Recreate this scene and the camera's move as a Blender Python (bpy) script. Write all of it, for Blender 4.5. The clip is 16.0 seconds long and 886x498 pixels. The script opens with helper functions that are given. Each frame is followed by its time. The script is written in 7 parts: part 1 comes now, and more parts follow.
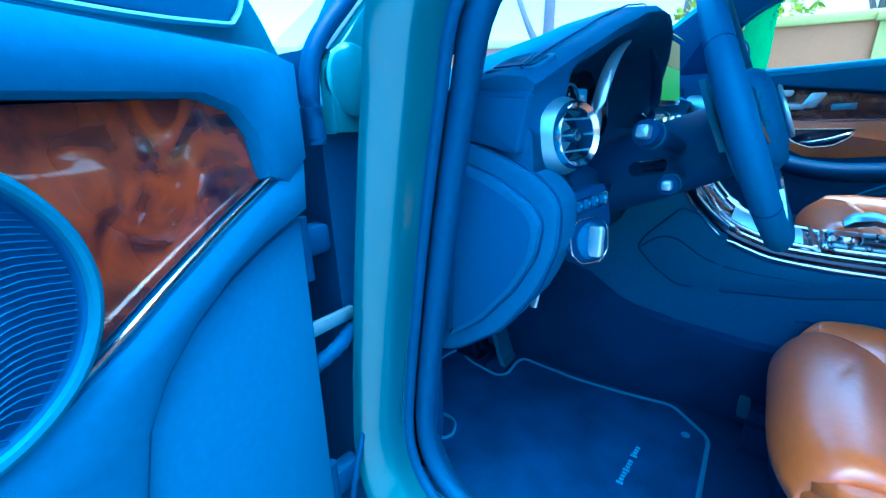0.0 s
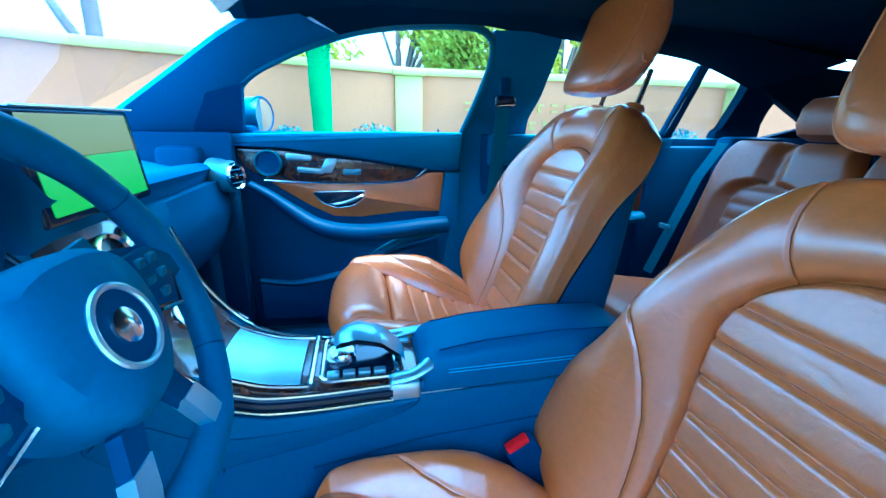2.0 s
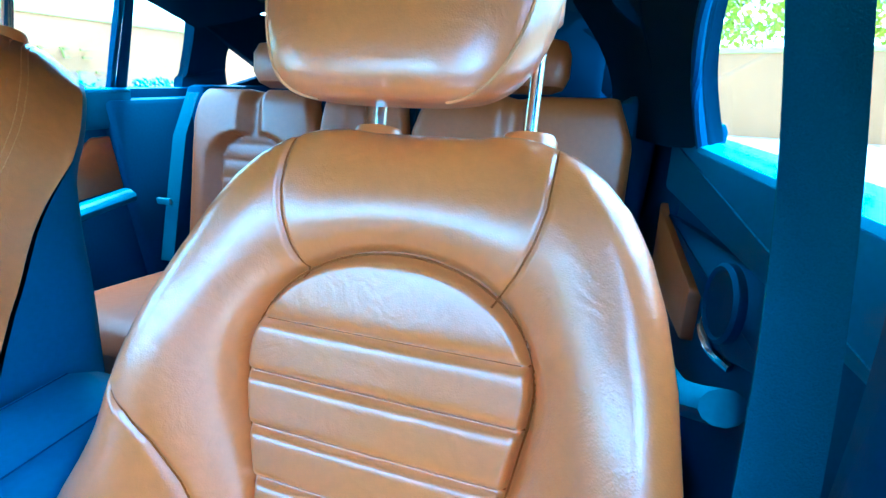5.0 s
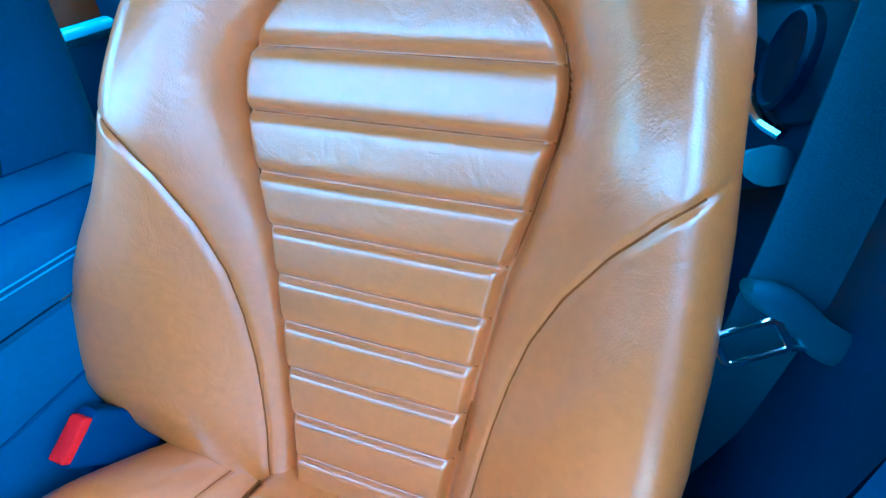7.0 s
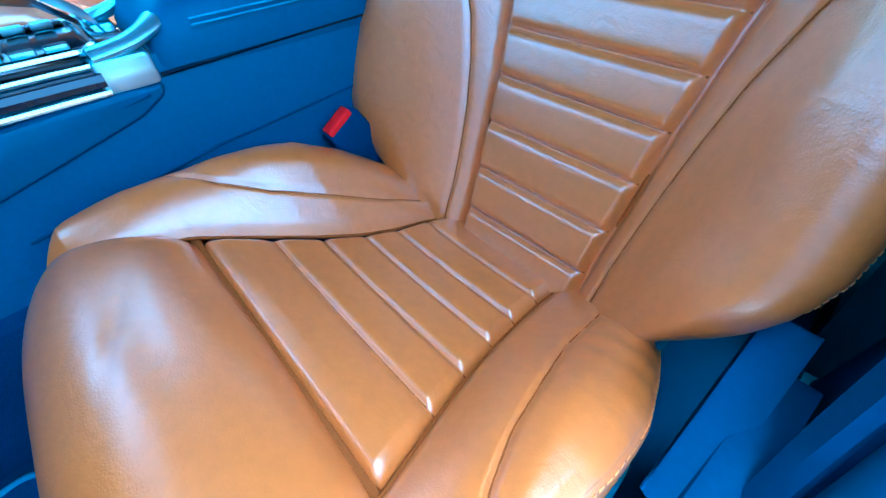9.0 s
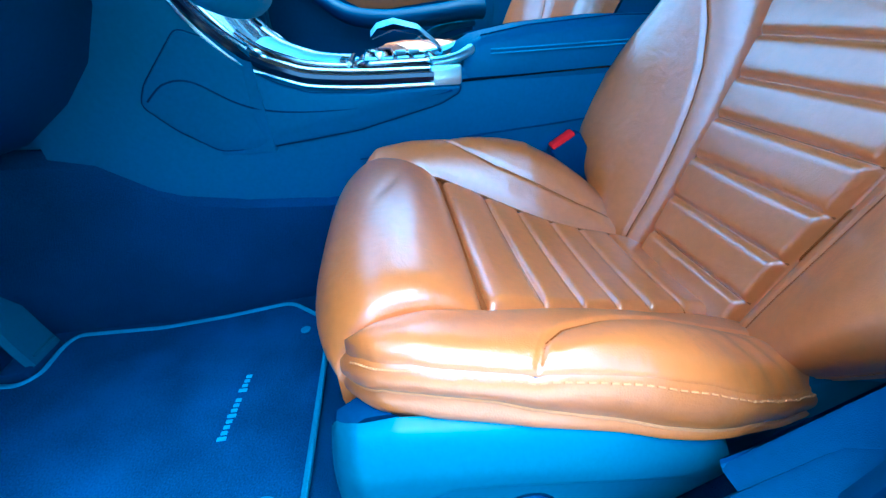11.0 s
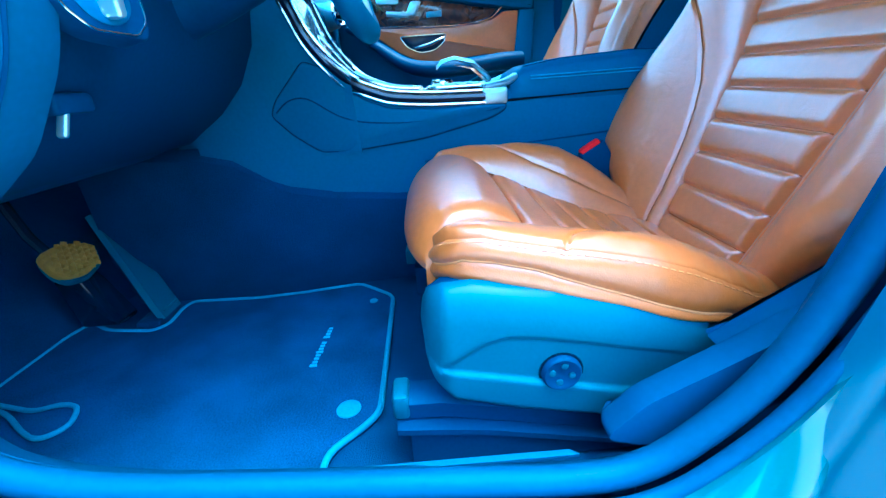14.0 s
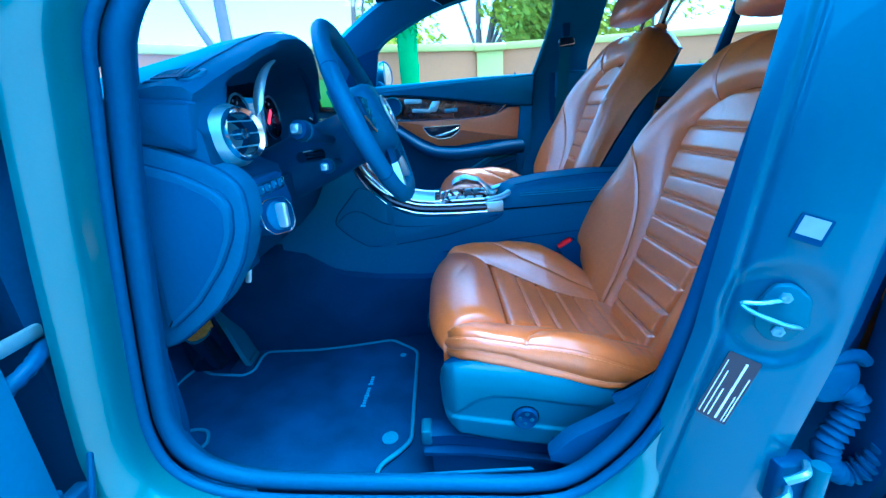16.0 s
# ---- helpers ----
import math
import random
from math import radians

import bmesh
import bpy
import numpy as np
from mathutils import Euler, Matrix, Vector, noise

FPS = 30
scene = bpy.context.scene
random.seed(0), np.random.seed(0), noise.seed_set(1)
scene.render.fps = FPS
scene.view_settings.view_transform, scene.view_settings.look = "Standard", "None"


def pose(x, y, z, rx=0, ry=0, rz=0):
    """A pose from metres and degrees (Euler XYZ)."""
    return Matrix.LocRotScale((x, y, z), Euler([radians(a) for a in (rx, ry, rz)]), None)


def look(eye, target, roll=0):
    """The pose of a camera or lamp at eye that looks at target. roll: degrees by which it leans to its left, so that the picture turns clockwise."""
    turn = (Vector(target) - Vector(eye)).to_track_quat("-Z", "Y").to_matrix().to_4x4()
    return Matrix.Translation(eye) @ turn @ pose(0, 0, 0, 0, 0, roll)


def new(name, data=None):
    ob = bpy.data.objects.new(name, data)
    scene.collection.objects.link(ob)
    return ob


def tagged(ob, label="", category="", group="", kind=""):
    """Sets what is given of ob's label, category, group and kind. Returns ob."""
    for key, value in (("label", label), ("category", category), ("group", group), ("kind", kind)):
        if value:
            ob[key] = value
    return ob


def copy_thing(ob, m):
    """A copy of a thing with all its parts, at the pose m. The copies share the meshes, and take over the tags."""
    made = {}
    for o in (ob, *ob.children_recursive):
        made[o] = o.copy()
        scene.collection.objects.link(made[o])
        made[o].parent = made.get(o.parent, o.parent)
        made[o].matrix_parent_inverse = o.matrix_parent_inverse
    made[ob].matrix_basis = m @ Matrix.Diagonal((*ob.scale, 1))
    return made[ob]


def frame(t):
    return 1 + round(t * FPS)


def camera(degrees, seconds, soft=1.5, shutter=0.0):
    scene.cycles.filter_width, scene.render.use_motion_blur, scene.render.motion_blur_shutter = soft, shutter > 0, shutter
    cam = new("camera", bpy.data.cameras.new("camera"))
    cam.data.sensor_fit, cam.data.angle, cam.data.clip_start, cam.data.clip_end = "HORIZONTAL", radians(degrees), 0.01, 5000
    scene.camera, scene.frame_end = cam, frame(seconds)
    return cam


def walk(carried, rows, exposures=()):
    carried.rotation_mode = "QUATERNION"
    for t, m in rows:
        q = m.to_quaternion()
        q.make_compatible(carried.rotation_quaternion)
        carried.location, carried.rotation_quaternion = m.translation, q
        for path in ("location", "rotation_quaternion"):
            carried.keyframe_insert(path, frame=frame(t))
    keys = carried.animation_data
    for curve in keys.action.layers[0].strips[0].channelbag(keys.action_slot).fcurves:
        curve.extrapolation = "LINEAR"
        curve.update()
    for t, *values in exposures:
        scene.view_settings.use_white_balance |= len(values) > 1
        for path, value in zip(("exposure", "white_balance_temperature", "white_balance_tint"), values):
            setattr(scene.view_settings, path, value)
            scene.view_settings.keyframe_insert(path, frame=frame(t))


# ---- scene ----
cam = camera(95.5, 16.0)
METRES, EYE, TILT, LEAN, TURN = 2.16, 1.10, -18.4, 2.0, -52.0
FIRST_X = -1.076  # the car stands with its middle on x = 0 and its nose to +y
ROWS = [
    (0.0, 0.0, 0.0, 0.0, 0.0, 0.0, -0.0),
    (0.5, 0.0328, 0.0094, 0.0236, -9.63, -0.03, 2.27),
    (1.0, 0.067, 0.0394, 0.0461, -20.25, -0.47, 5.01),
    (1.5, 0.1232, 0.0575, 0.0778, -32.77, -1.47, 8.27),
    (2.0, 0.1863, 0.066, 0.0998, -48.48, -3.59, 11.56),
    (2.5, 0.2402, 0.0667, 0.1148, -66.82, -6.96, 13.95),
    (3.0, 0.2748, 0.0557, 0.1218, -83.85, -10.77, 15.34),
    (3.5, 0.2944, 0.045, 0.1271, -97.64, -14.68, 15.89),
    (6.0, 0.3068, 0.0674, 0.0621, -113.68, -35.39, 17.72),
    (6.5, 0.2989, 0.0765, 0.047, -113.04, -39.07, 18.12),
    (7.0, 0.2922, 0.0852, 0.0337, -111.45, -42.6, 18.53),
    (7.5, 0.2795, 0.0979, 0.0178, -107.77, -44.91, 18.99),
    (8.0, 0.2622, 0.1123, 0.0048, -101.57, -45.61, 19.45),
    (8.5, 0.2406, 0.1205, -0.0061, -92.15, -43.83, 19.97),
    (9.0, 0.2145, 0.1235, -0.0199, -79.94, -39.19, 19.62),
    (9.5, 0.1909, 0.1182, -0.034, -66.44, -32.33, 18.06),
    (10.0, 0.1732, 0.1054, -0.0458, -54.55, -25.39, 15.67),
    (12.5, 0.1199, 0.0846, -0.1154, -40.2, -11.67, 13.91),
    (13.0, 0.125, 0.1022, -0.1392, -40.33, -10.89, 14.47),
    (13.5, 0.1051, 0.0854, -0.1299, -39.61, -9.3, 14.23),
    (14.0, 0.0701, 0.0397, -0.1038, -38.74, -7.48, 13.76),
    (14.5, 0.0453, -0.008, -0.0749, -37.95, -5.83, 13.44),
    (15.0, 0.0275, -0.0415, -0.0549, -37.31, -4.54, 13.36),
    (15.5, 0.0132, -0.064, -0.0377, -36.77, -3.68, 13.34),
    (16.0, 0.002, -0.079, -0.033, -36.39, -3.11, 13.4),
]
walk(cam, [(t, pose(FIRST_X, 0, EYE, TILT, LEAN, TURN) @ pose(METRES * x, METRES * y, METRES * z, 90 + pitch, roll, yaw)) for t, x, y, z, yaw, pitch, roll in ROWS],
     [(0.0, 2.95, 3800, -11), (1.5, 3.4, 3790, -16), (2.5, 3.85, 3900, -22), (3.5, 4.4, 3980, -24), (6.0, 4.65, 3700, -28), (7.5, 4.22, 3580, -30), (9.5, 3.78, 3760, -27), (12.5, 3.68, 3860, -21), (14.2, 3.75, 3900, -22), (16.0, 3.12, 3840, -12)])

# ---- world, sun and light ----
world = bpy.data.worlds.new("world")
scene.world = world
world.use_nodes = True
sky = world.node_tree.nodes.new("ShaderNodeTexSky")
sky.sky_type, sky.sun_disc = "NISHITA", False
SUN_EL, SUN_AZ = radians(76), radians(184)  # azimuth from +y towards +x
sky.sun_elevation, sky.sun_rotation = SUN_EL, SUN_AZ
sky.dust_density = 3.0
world.node_tree.links.new(sky.outputs[0], world.node_tree.nodes["Background"].inputs[0])
world.node_tree.nodes["Background"].inputs[1].default_value = 0.15
sun = new("sun", bpy.data.lights.new("sun", "SUN"))
sun.data.energy, sun.data.angle, sun.data.color = 0.45, radians(15.0), (1.0, 0.94, 0.84)
sun_way = Vector((math.sin(SUN_AZ) * math.cos(SUN_EL), math.cos(SUN_AZ) * math.cos(SUN_EL), math.sin(SUN_EL)))
sun.matrix_world = look(sun_way * 30, (0, 0, 0))


# ---- materials ----
def mat(name, base, rough=0.5, metal=0.0, vary=0.15, grain=60.0, bump=0.15, cell=0.0, stain=3.0, coat=0.0, random_tone=0.0, spec=0.5):
    """A surface with fine grain and broad stains; cell > 0 adds a leather-like cell relief of that density."""
    m = bpy.data.materials.new(name)
    m.use_nodes = True
    n, lk = m.node_tree.nodes, m.node_tree.links
    b = n["Principled BSDF"]
    tc = n.new("ShaderNodeTexCoord")
    fine, broad = n.new("ShaderNodeTexNoise"), n.new("ShaderNodeTexNoise")
    fine.inputs["Scale"].default_value, fine.inputs["Detail"].default_value = grain, 6
    broad.inputs["Scale"].default_value, broad.inputs["Detail"].default_value = stain, 4
    lk.new(tc.outputs["Object"], fine.inputs["Vector"]), lk.new(tc.outputs["Object"], broad.inputs["Vector"])
    mixf = n.new("ShaderNodeMath")
    mixf.operation = "ADD"
    lk.new(fine.outputs["Fac"], mixf.inputs[0]), lk.new(broad.outputs["Fac"], mixf.inputs[1])
    ramp = n.new("ShaderNodeMapRange")
    ramp.inputs["From Min"].default_value, ramp.inputs["From Max"].default_value = 0.6, 1.4
    ramp.inputs["To Min"].default_value, ramp.inputs["To Max"].default_value = 1 - vary, 1 + vary
    lk.new(mixf.outputs[0], ramp.inputs["Value"])
    tone = ramp.outputs[0]
    if random_tone:
        info, rr, mul = n.new("ShaderNodeObjectInfo"), n.new("ShaderNodeMapRange"), n.new("ShaderNodeMath")
        rr.inputs["To Min"].default_value, rr.inputs["To Max"].default_value = 1 - random_tone, 1 + random_tone
        lk.new(info.outputs["Random"], rr.inputs["Value"])
        mul.operation = "MULTIPLY"
        lk.new(tone, mul.inputs[0]), lk.new(rr.outputs[0], mul.inputs[1])
        tone = mul.outputs[0]
    col = n.new("ShaderNodeVectorMath")
    col.operation = "SCALE"
    col.inputs[0].default_value = base
    lk.new(tone, col.inputs["Scale"])
    lk.new(col.outputs[0], b.inputs["Base Color"])
    rg = n.new("ShaderNodeMapRange")
    rg.inputs["To Min"].default_value, rg.inputs["To Max"].default_value = max(0.03, rough - 0.08), min(1, rough + 0.1)
    lk.new(broad.outputs["Fac"], rg.inputs["Value"]), lk.new(rg.outputs[0], b.inputs["Roughness"])
    b.inputs["Metallic"].default_value = metal
    b.inputs["Specular IOR Level"].default_value = spec
    if coat:
        b.inputs["Coat Weight"].default_value, b.inputs["Coat Roughness"].default_value = coat, 0.04
    height = fine.outputs["Fac"]
    if cell:
        v = n.new("ShaderNodeTexVoronoi")
        v.feature = "DISTANCE_TO_EDGE"
        v.inputs["Scale"].default_value = cell
        lk.new(tc.outputs["Object"], v.inputs["Vector"])
        height = v.outputs["Distance"]
    if bump:
        bp = n.new("ShaderNodeBump")
        bp.inputs["Strength"].default_value, bp.inputs["Distance"].default_value = bump, 0.002
        lk.new(height, bp.inputs["Height"]), lk.new(bp.outputs[0], b.inputs["Normal"])
    return m


def burl(name, dark, light):
    """Glossy burl veneer under lacquer."""
    m = mat(name, light, 0.25, 0, 0.2, 40, 0.0, coat=1.0)
    n, lk = m.node_tree.nodes, m.node_tree.links
    tc = n.new("ShaderNodeTexCoord")
    a = n.new("ShaderNodeTexNoise")
    a.inputs["Scale"].default_value, a.inputs["Detail"].default_value, a.inputs["Distortion"].default_value = 22, 10, 1.6
    r = n.new("ShaderNodeValToRGB")
    r.color_ramp.elements[0].position, r.color_ramp.elements[1].position = 0.36, 0.66
    r.color_ramp.elements[0].color, r.color_ramp.elements[1].color = (*dark, 1), (*light, 1)
    lk.new(tc.outputs["Object"], a.inputs["Vector"]), lk.new(a.outputs["Fac"], r.inputs[0])
    lk.new(r.outputs[0], n["Principled BSDF"].inputs["Base Color"])
    return m


def leather(name, base, rough, coat=1.0):
    """Coated hide: pebble grain, soft creases and a satin finish."""
    m = mat(name, base, rough, 0, 0.10, 90, 0.10, cell=420, stain=5, coat=coat, spec=0.4 + 0.6 * coat)
    n, lk = m.node_tree.nodes, m.node_tree.links
    b = n["Principled BSDF"]
    b.inputs["Coat Roughness"].default_value, b.inputs["Coat IOR"].default_value = rough - 0.12, 1.7
    tc, warp, bp = n.new("ShaderNodeTexCoord"), n.new("ShaderNodeTexNoise"), n.new("ShaderNodeBump")
    warp.inputs["Scale"].default_value, warp.inputs["Detail"].default_value, warp.inputs["Distortion"].default_value = 26, 3, 1.6
    bp.inputs["Strength"].default_value, bp.inputs["Distance"].default_value = 0.15, 0.006
    old = b.inputs["Normal"].links[0].from_socket
    lk.new(tc.outputs["Object"], warp.inputs["Vector"]), lk.new(warp.outputs["Fac"], bp.inputs["Height"])
    lk.new(old, bp.inputs["Normal"]), lk.new(bp.outputs[0], b.inputs["Normal"]), lk.new(bp.outputs[0], b.inputs["Coat Normal"])
    return m


def glass(name, tint, alpha):
    """Thin pane: mostly clear, with a mirror-like sheen."""
    m = bpy.data.materials.new(name)
    m.use_nodes = True
    n, lk = m.node_tree.nodes, m.node_tree.links
    n.remove(n["Principled BSDF"])
    clear, gloss, mx, fr = n.new("ShaderNodeBsdfTransparent"), n.new("ShaderNodeBsdfGlossy"), n.new("ShaderNodeMixShader"), n.new("ShaderNodeFresnel")
    clear.inputs[0].default_value, gloss.inputs["Roughness"].default_value = (*tint, 1), 0.02
    fr.inputs[0].default_value = 1.3
    sc = n.new("ShaderNodeMath")
    sc.operation = "MULTIPLY"
    sc.inputs[1].default_value = alpha
    lk.new(fr.outputs[0], sc.inputs[0]), lk.new(sc.outputs[0], mx.inputs[0])
    lk.new(clear.outputs[0], mx.inputs[1]), lk.new(gloss.outputs[0], mx.inputs[2])
    lk.new(mx.outputs[0], n["Material Output"].inputs[0])
    return m


def glow(name, colour, power):
    m = bpy.data.materials.new(name)
    m.use_nodes = True
    b = m.node_tree.nodes["Principled BSDF"]
    b.inputs["Base Color"].default_value = (0.02, 0.02, 0.02, 1)
    b.inputs["Emission Color"].default_value, b.inputs["Emission Strength"].default_value = (*colour, 1), power
    return m


M_LEATHER = leather("tan_leather", (0.66, 0.168, 0.020), 0.37)
# dark brown for seam beads: the shade inside the creases as a colour
M_SEAM_SHADE = mat("seam_crease_shade", (0.26, 0.066, 0.010), 0.8, 0, 0.1, spec=0.1)
# the front seats' hide darkened: shade of the dim rear put into its colour
M_LEATHER_SHADED = leather("tan_leather_shaded", (0.38, 0.092, 0.011), 0.48, 0.35)
M_NAVY = mat("navy_soft_plastic", (0.002, 0.092, 0.195), 0.55, 0, 0.12, 160, 0.10, cell=700, spec=0.4)
M_DASH = mat("navy_dash_skin", (0.0015, 0.069, 0.165), 0.65, 0, 0.10, 160, 0.12, cell=700, spec=0.25)
M_PLASTIC = mat("blue_hard_plastic", (0.003, 0.092, 0.150), 0.42, 0, 0.10, 220, 0.08)
M_DARK = mat("dark_blue_plastic", (0.001, 0.038, 0.105), 0.55, 0, 0.15, 160, 0.10, spec=0.2)
M_BLACK = mat("gloss_black_plastic", (0.006, 0.012, 0.03), 0.12, 0, 0.1, 60, 0.0)
M_CARPET = mat("dark_blue_carpet", (0.002, 0.045, 0.118), 0.95, 0, 0.35, 500, 0.8, stain=7, spec=0.1)
M_MAT = mat("blue_velour_mat", (0.002, 0.060, 0.155), 0.95, 0, 0.60, 420, 0.8, stain=9, spec=0.1)
M_BIND = mat("mat_binding_blue", (0.06, 0.24, 0.38), 0.8, 0, 0.2, 300, 0.4)
M_LINER = mat("dark_headliner_cloth", (0.003, 0.016, 0.035), 0.95, 0, 0.2, 400, 0.3, spec=0.1)
M_BELT = mat("woven_belt_webbing", (0.005, 0.080, 0.130), 0.75, 0, 0.2, 600, 0.6)
M_RUBBER = mat("blue_black_rubber", (0.001, 0.055, 0.135), 0.6, 0, 0.15, 120, 0.1, spec=0.3)
M_TRIM = mat("doorway_trim_plastic", (0.001, 0.056, 0.145), 0.62, 0, 0.12, 160, 0.12, cell=600, spec=0.25)
M_PAINT = mat("grey_blue_metallic_paint", (0.030, 0.140, 0.175), 0.22, 0.35, 0.06, 300, 0.02, coat=0.9)
# same car paint as the grey-blue one, with shade put into a deeper blue
M_PAINT_SHADED = mat("metallic_paint_shaded", (0.001, 0.080, 0.145), 0.30, 0.12, 0.06, 300, 0.02, coat=0.3)
M_CHROME = mat("satin_chrome", (0.80, 0.86, 0.88), 0.16, 1.0, 0.05, 80, 0.0)
M_SILVER = mat("silver_painted_trim", (0.50, 0.68, 0.74), 0.3, 0.8, 0.06, 120, 0.02)
M_POD = mat("satin_silver_pod", (0.26, 0.42, 0.50), 0.42, 0.7, 0.06, 120, 0.02)
M_STEEL = mat("zinc_steel", (0.18, 0.34, 0.44), 0.35, 0.6, 0.15, 80, 0.05)
M_BURL = burl("burl_walnut_veneer", (0.014, 0.003, 0.005), (0.17, 0.028, 0.004))
M_BURL_DARK = burl("dark_walnut_veneer", (0.008, 0.008, 0.014), (0.10, 0.035, 0.012))
M_RED = mat("red_release_button", (0.90, 0.004, 0.012), 0.5, 0, 0.1, spec=0.15)
M_GLASS = glass("clear_window_glass", (0.97, 1.0, 0.98), 0.25)
M_THREAD = mat("light_stitch_thread", (0.10, 0.36, 0.55), 0.7)
M_TANTHREAD = mat("pale_tan_thread", (0.66, 0.25, 0.08), 0.7)
M_PEDAL = mat("ochre_worn_pedal_rubber", (0.40, 0.20, 0.02), 0.7, 0, 0.3, 80, 0.3)
M_WHITE = mat("white_print", (0.80, 0.88, 0.90), 0.6, 0, 0.05)


# ---- shapes ----
class Geo:
    """Gathers vertices and faces of one mesh."""

    def __init__(self):
        self.v, self.f = [], []

    def add(self, verts, faces):
        k = len(self.v)
        self.v += [tuple(p) for p in verts]
        self.f += [tuple(i + k for i in q) for q in faces]
        return self

    def grid(self, fn, nu, nv, us=(0.0, 1.0), vs=(0.0, 1.0), wrap=False):
        """Surface fn(u, v)."""
        pts = [fn(us[0] + (us[1] - us[0]) * i / nu, vs[0] + (vs[1] - vs[0]) * j / nv) for j in range(nv + 1) for i in range(nu + (0 if wrap else 1))]
        w = nu if wrap else nu + 1
        return self.add(pts, [(j * w + i, j * w + (i + 1) % w, (j + 1) * w + (i + 1) % w, (j + 1) * w + i) for j in range(nv) for i in range(nu)])

    def loft(self, rings, caps=True, closed=True):
        """Skin over rings of equal count."""
        n = len(rings[0])
        k = [p for r in rings for p in r]
        m = n if closed else n - 1
        fs = [(j * n + i, j * n + (i + 1) % n, (j + 1) * n + (i + 1) % n, (j + 1) * n + i) for j in range(len(rings) - 1) for i in range(m)]
        if caps and closed:
            fs += [tuple(range(n))[::-1], tuple((len(rings) - 1) * n + i for i in range(n))]
        return self.add(k, fs)

    def tube(self, path, r, n=10, closed=False, flat=1.0, up=(0, 0, 1)):
        """A round (or flattened) bar along a path; r may be a number or a list."""
        path = [Vector(p) for p in path]
        rings = []
        for i, p in enumerate(path):
            a = path[i - 1] if (i or closed) else p
            b = path[(i + 1) % len(path)] if (closed or i + 1 < len(path)) else p
            d = (b - a).normalized()
            side = d.cross(Vector(up))
            if side.length < 1e-3:
                side = d.cross(Vector((1, 0, 0)))
            side.normalize()
            top = side.cross(d)
            rr = r[i] if isinstance(r, (list, tuple)) else r
            rings.append([p + side * (rr * math.cos(2 * math.pi * k / n)) + top * (rr * flat * math.sin(2 * math.pi * k / n)) for k in range(n)])
        if closed:
            rings.append(rings[0])
        return self.loft(rings, caps=not closed)

    def lathe(self, profile, at, axis, n=32, squash=1.0, up=(0, 0, 1), caps=True):
        """Turn a profile of (radius, height) round an axis."""
        z = Vector(axis).normalized()
        x = Vector(up).cross(z)
        if x.length < 1e-3:
            x = Vector((1, 0, 0)).cross(z)
        x.normalize()
        y = z.cross(x)
        rings = [[Vector(at) + x * (r * math.cos(2 * math.pi * k / n)) + y * (r * squash * math.sin(2 * math.pi * k / n)) + z * h for k in range(n)] for r, h in profile]
        return self.loft(rings, caps)

    def slab(self, poly, fn0, fn1, chamfer=0.0):
        """A plate between fn0(a, b) and fn1(a, b) over a polygon of (a, b), with a softened rim on the fn1 side."""
        n = len(poly)
        c = (sum(p[0] for p in poly) / n, sum(p[1] for p in poly) / n)
        inner = inset(poly, chamfer) if chamfer else poly
        rings = [[Vector(fn0(*p)) for p in poly], [Vector(fn1(*p)) for p in poly]]
        if chamfer:
            rings[1] = [Vector(fn0(*p)).lerp(Vector(fn1(*p)), max(0.0, 1 - chamfer / max(1e-6, (Vector(fn1(*c)) - Vector(fn0(*c))).length))) for p in poly]
            mid = inset(poly, chamfer * 0.3)
            rings.append([Vector(fn0(*p)).lerp(Vector(fn1(*p)), max(0.0, 1 - 0.3 * chamfer / max(1e-6, (Vector(fn1(*c)) - Vector(fn0(*c))).length))) for p in mid])
            rings.append([Vector(fn1(*p)) for p in inner])
        return self.loft(rings)

    def box(self, c, s, r=0.0, m=None):
        """A box with rounded edges round c, of size s, turned by the matrix m."""
        x, y, z = (q / 2 for q in s)
        r = min(r, 0.49 * min(s))
        pts = rounded([(-x, -y), (x, -y), (x, y), (-x, y)], r, 4) if r else [(-x, -y), (x, -y), (x, y), (-x, y)]
        steps = [(r, -z), (r * 0.3, -z + r * 0.3), (0, -z + r), (0, z - r), (r * 0.3, z - r * 0.3), (r, z)] if r else [(0, -z), (0, z)]
        rings = []
        for sh, h in steps:
            rings.append([Vector((px * (x - sh) / x, py * (y - sh) / y, h)) for px, py in pts])
        t = Matrix.Translation(c) @ (m.to_4x4() if m else Matrix())
        return self.loft([[t @ p for p in ring] for ring in rings])


def inset(poly, d):
    """The polygon drawn in by d."""
    n, out = len(poly), []
    area = sum(poly[i][0] * poly[(i + 1) % n][1] - poly[(i + 1) % n][0] * poly[i][1] for i in range(n))
    sg = 1 if area > 0 else -1
    for i in range(n):
        a, p, b = (Vector(poly[(i + k) % n]) for k in (-1, 0, 1))
        e, g = (p - a), (b - p)
        if e.length < 1e-9 or g.length < 1e-9:
            out.append(tuple(p))
            continue
        n1, n2 = Vector((-e.y, e.x)).normalized() * sg, Vector((-g.y, g.x)).normalized() * sg
        q = n1 + n2
        k = d / max(0.4, q.length_squared / 2) if q.length > 1e-6 else 0
        out.append((p.x + q.x * k / 1.0 * 1.0, p.y + q.y * k))
    return out


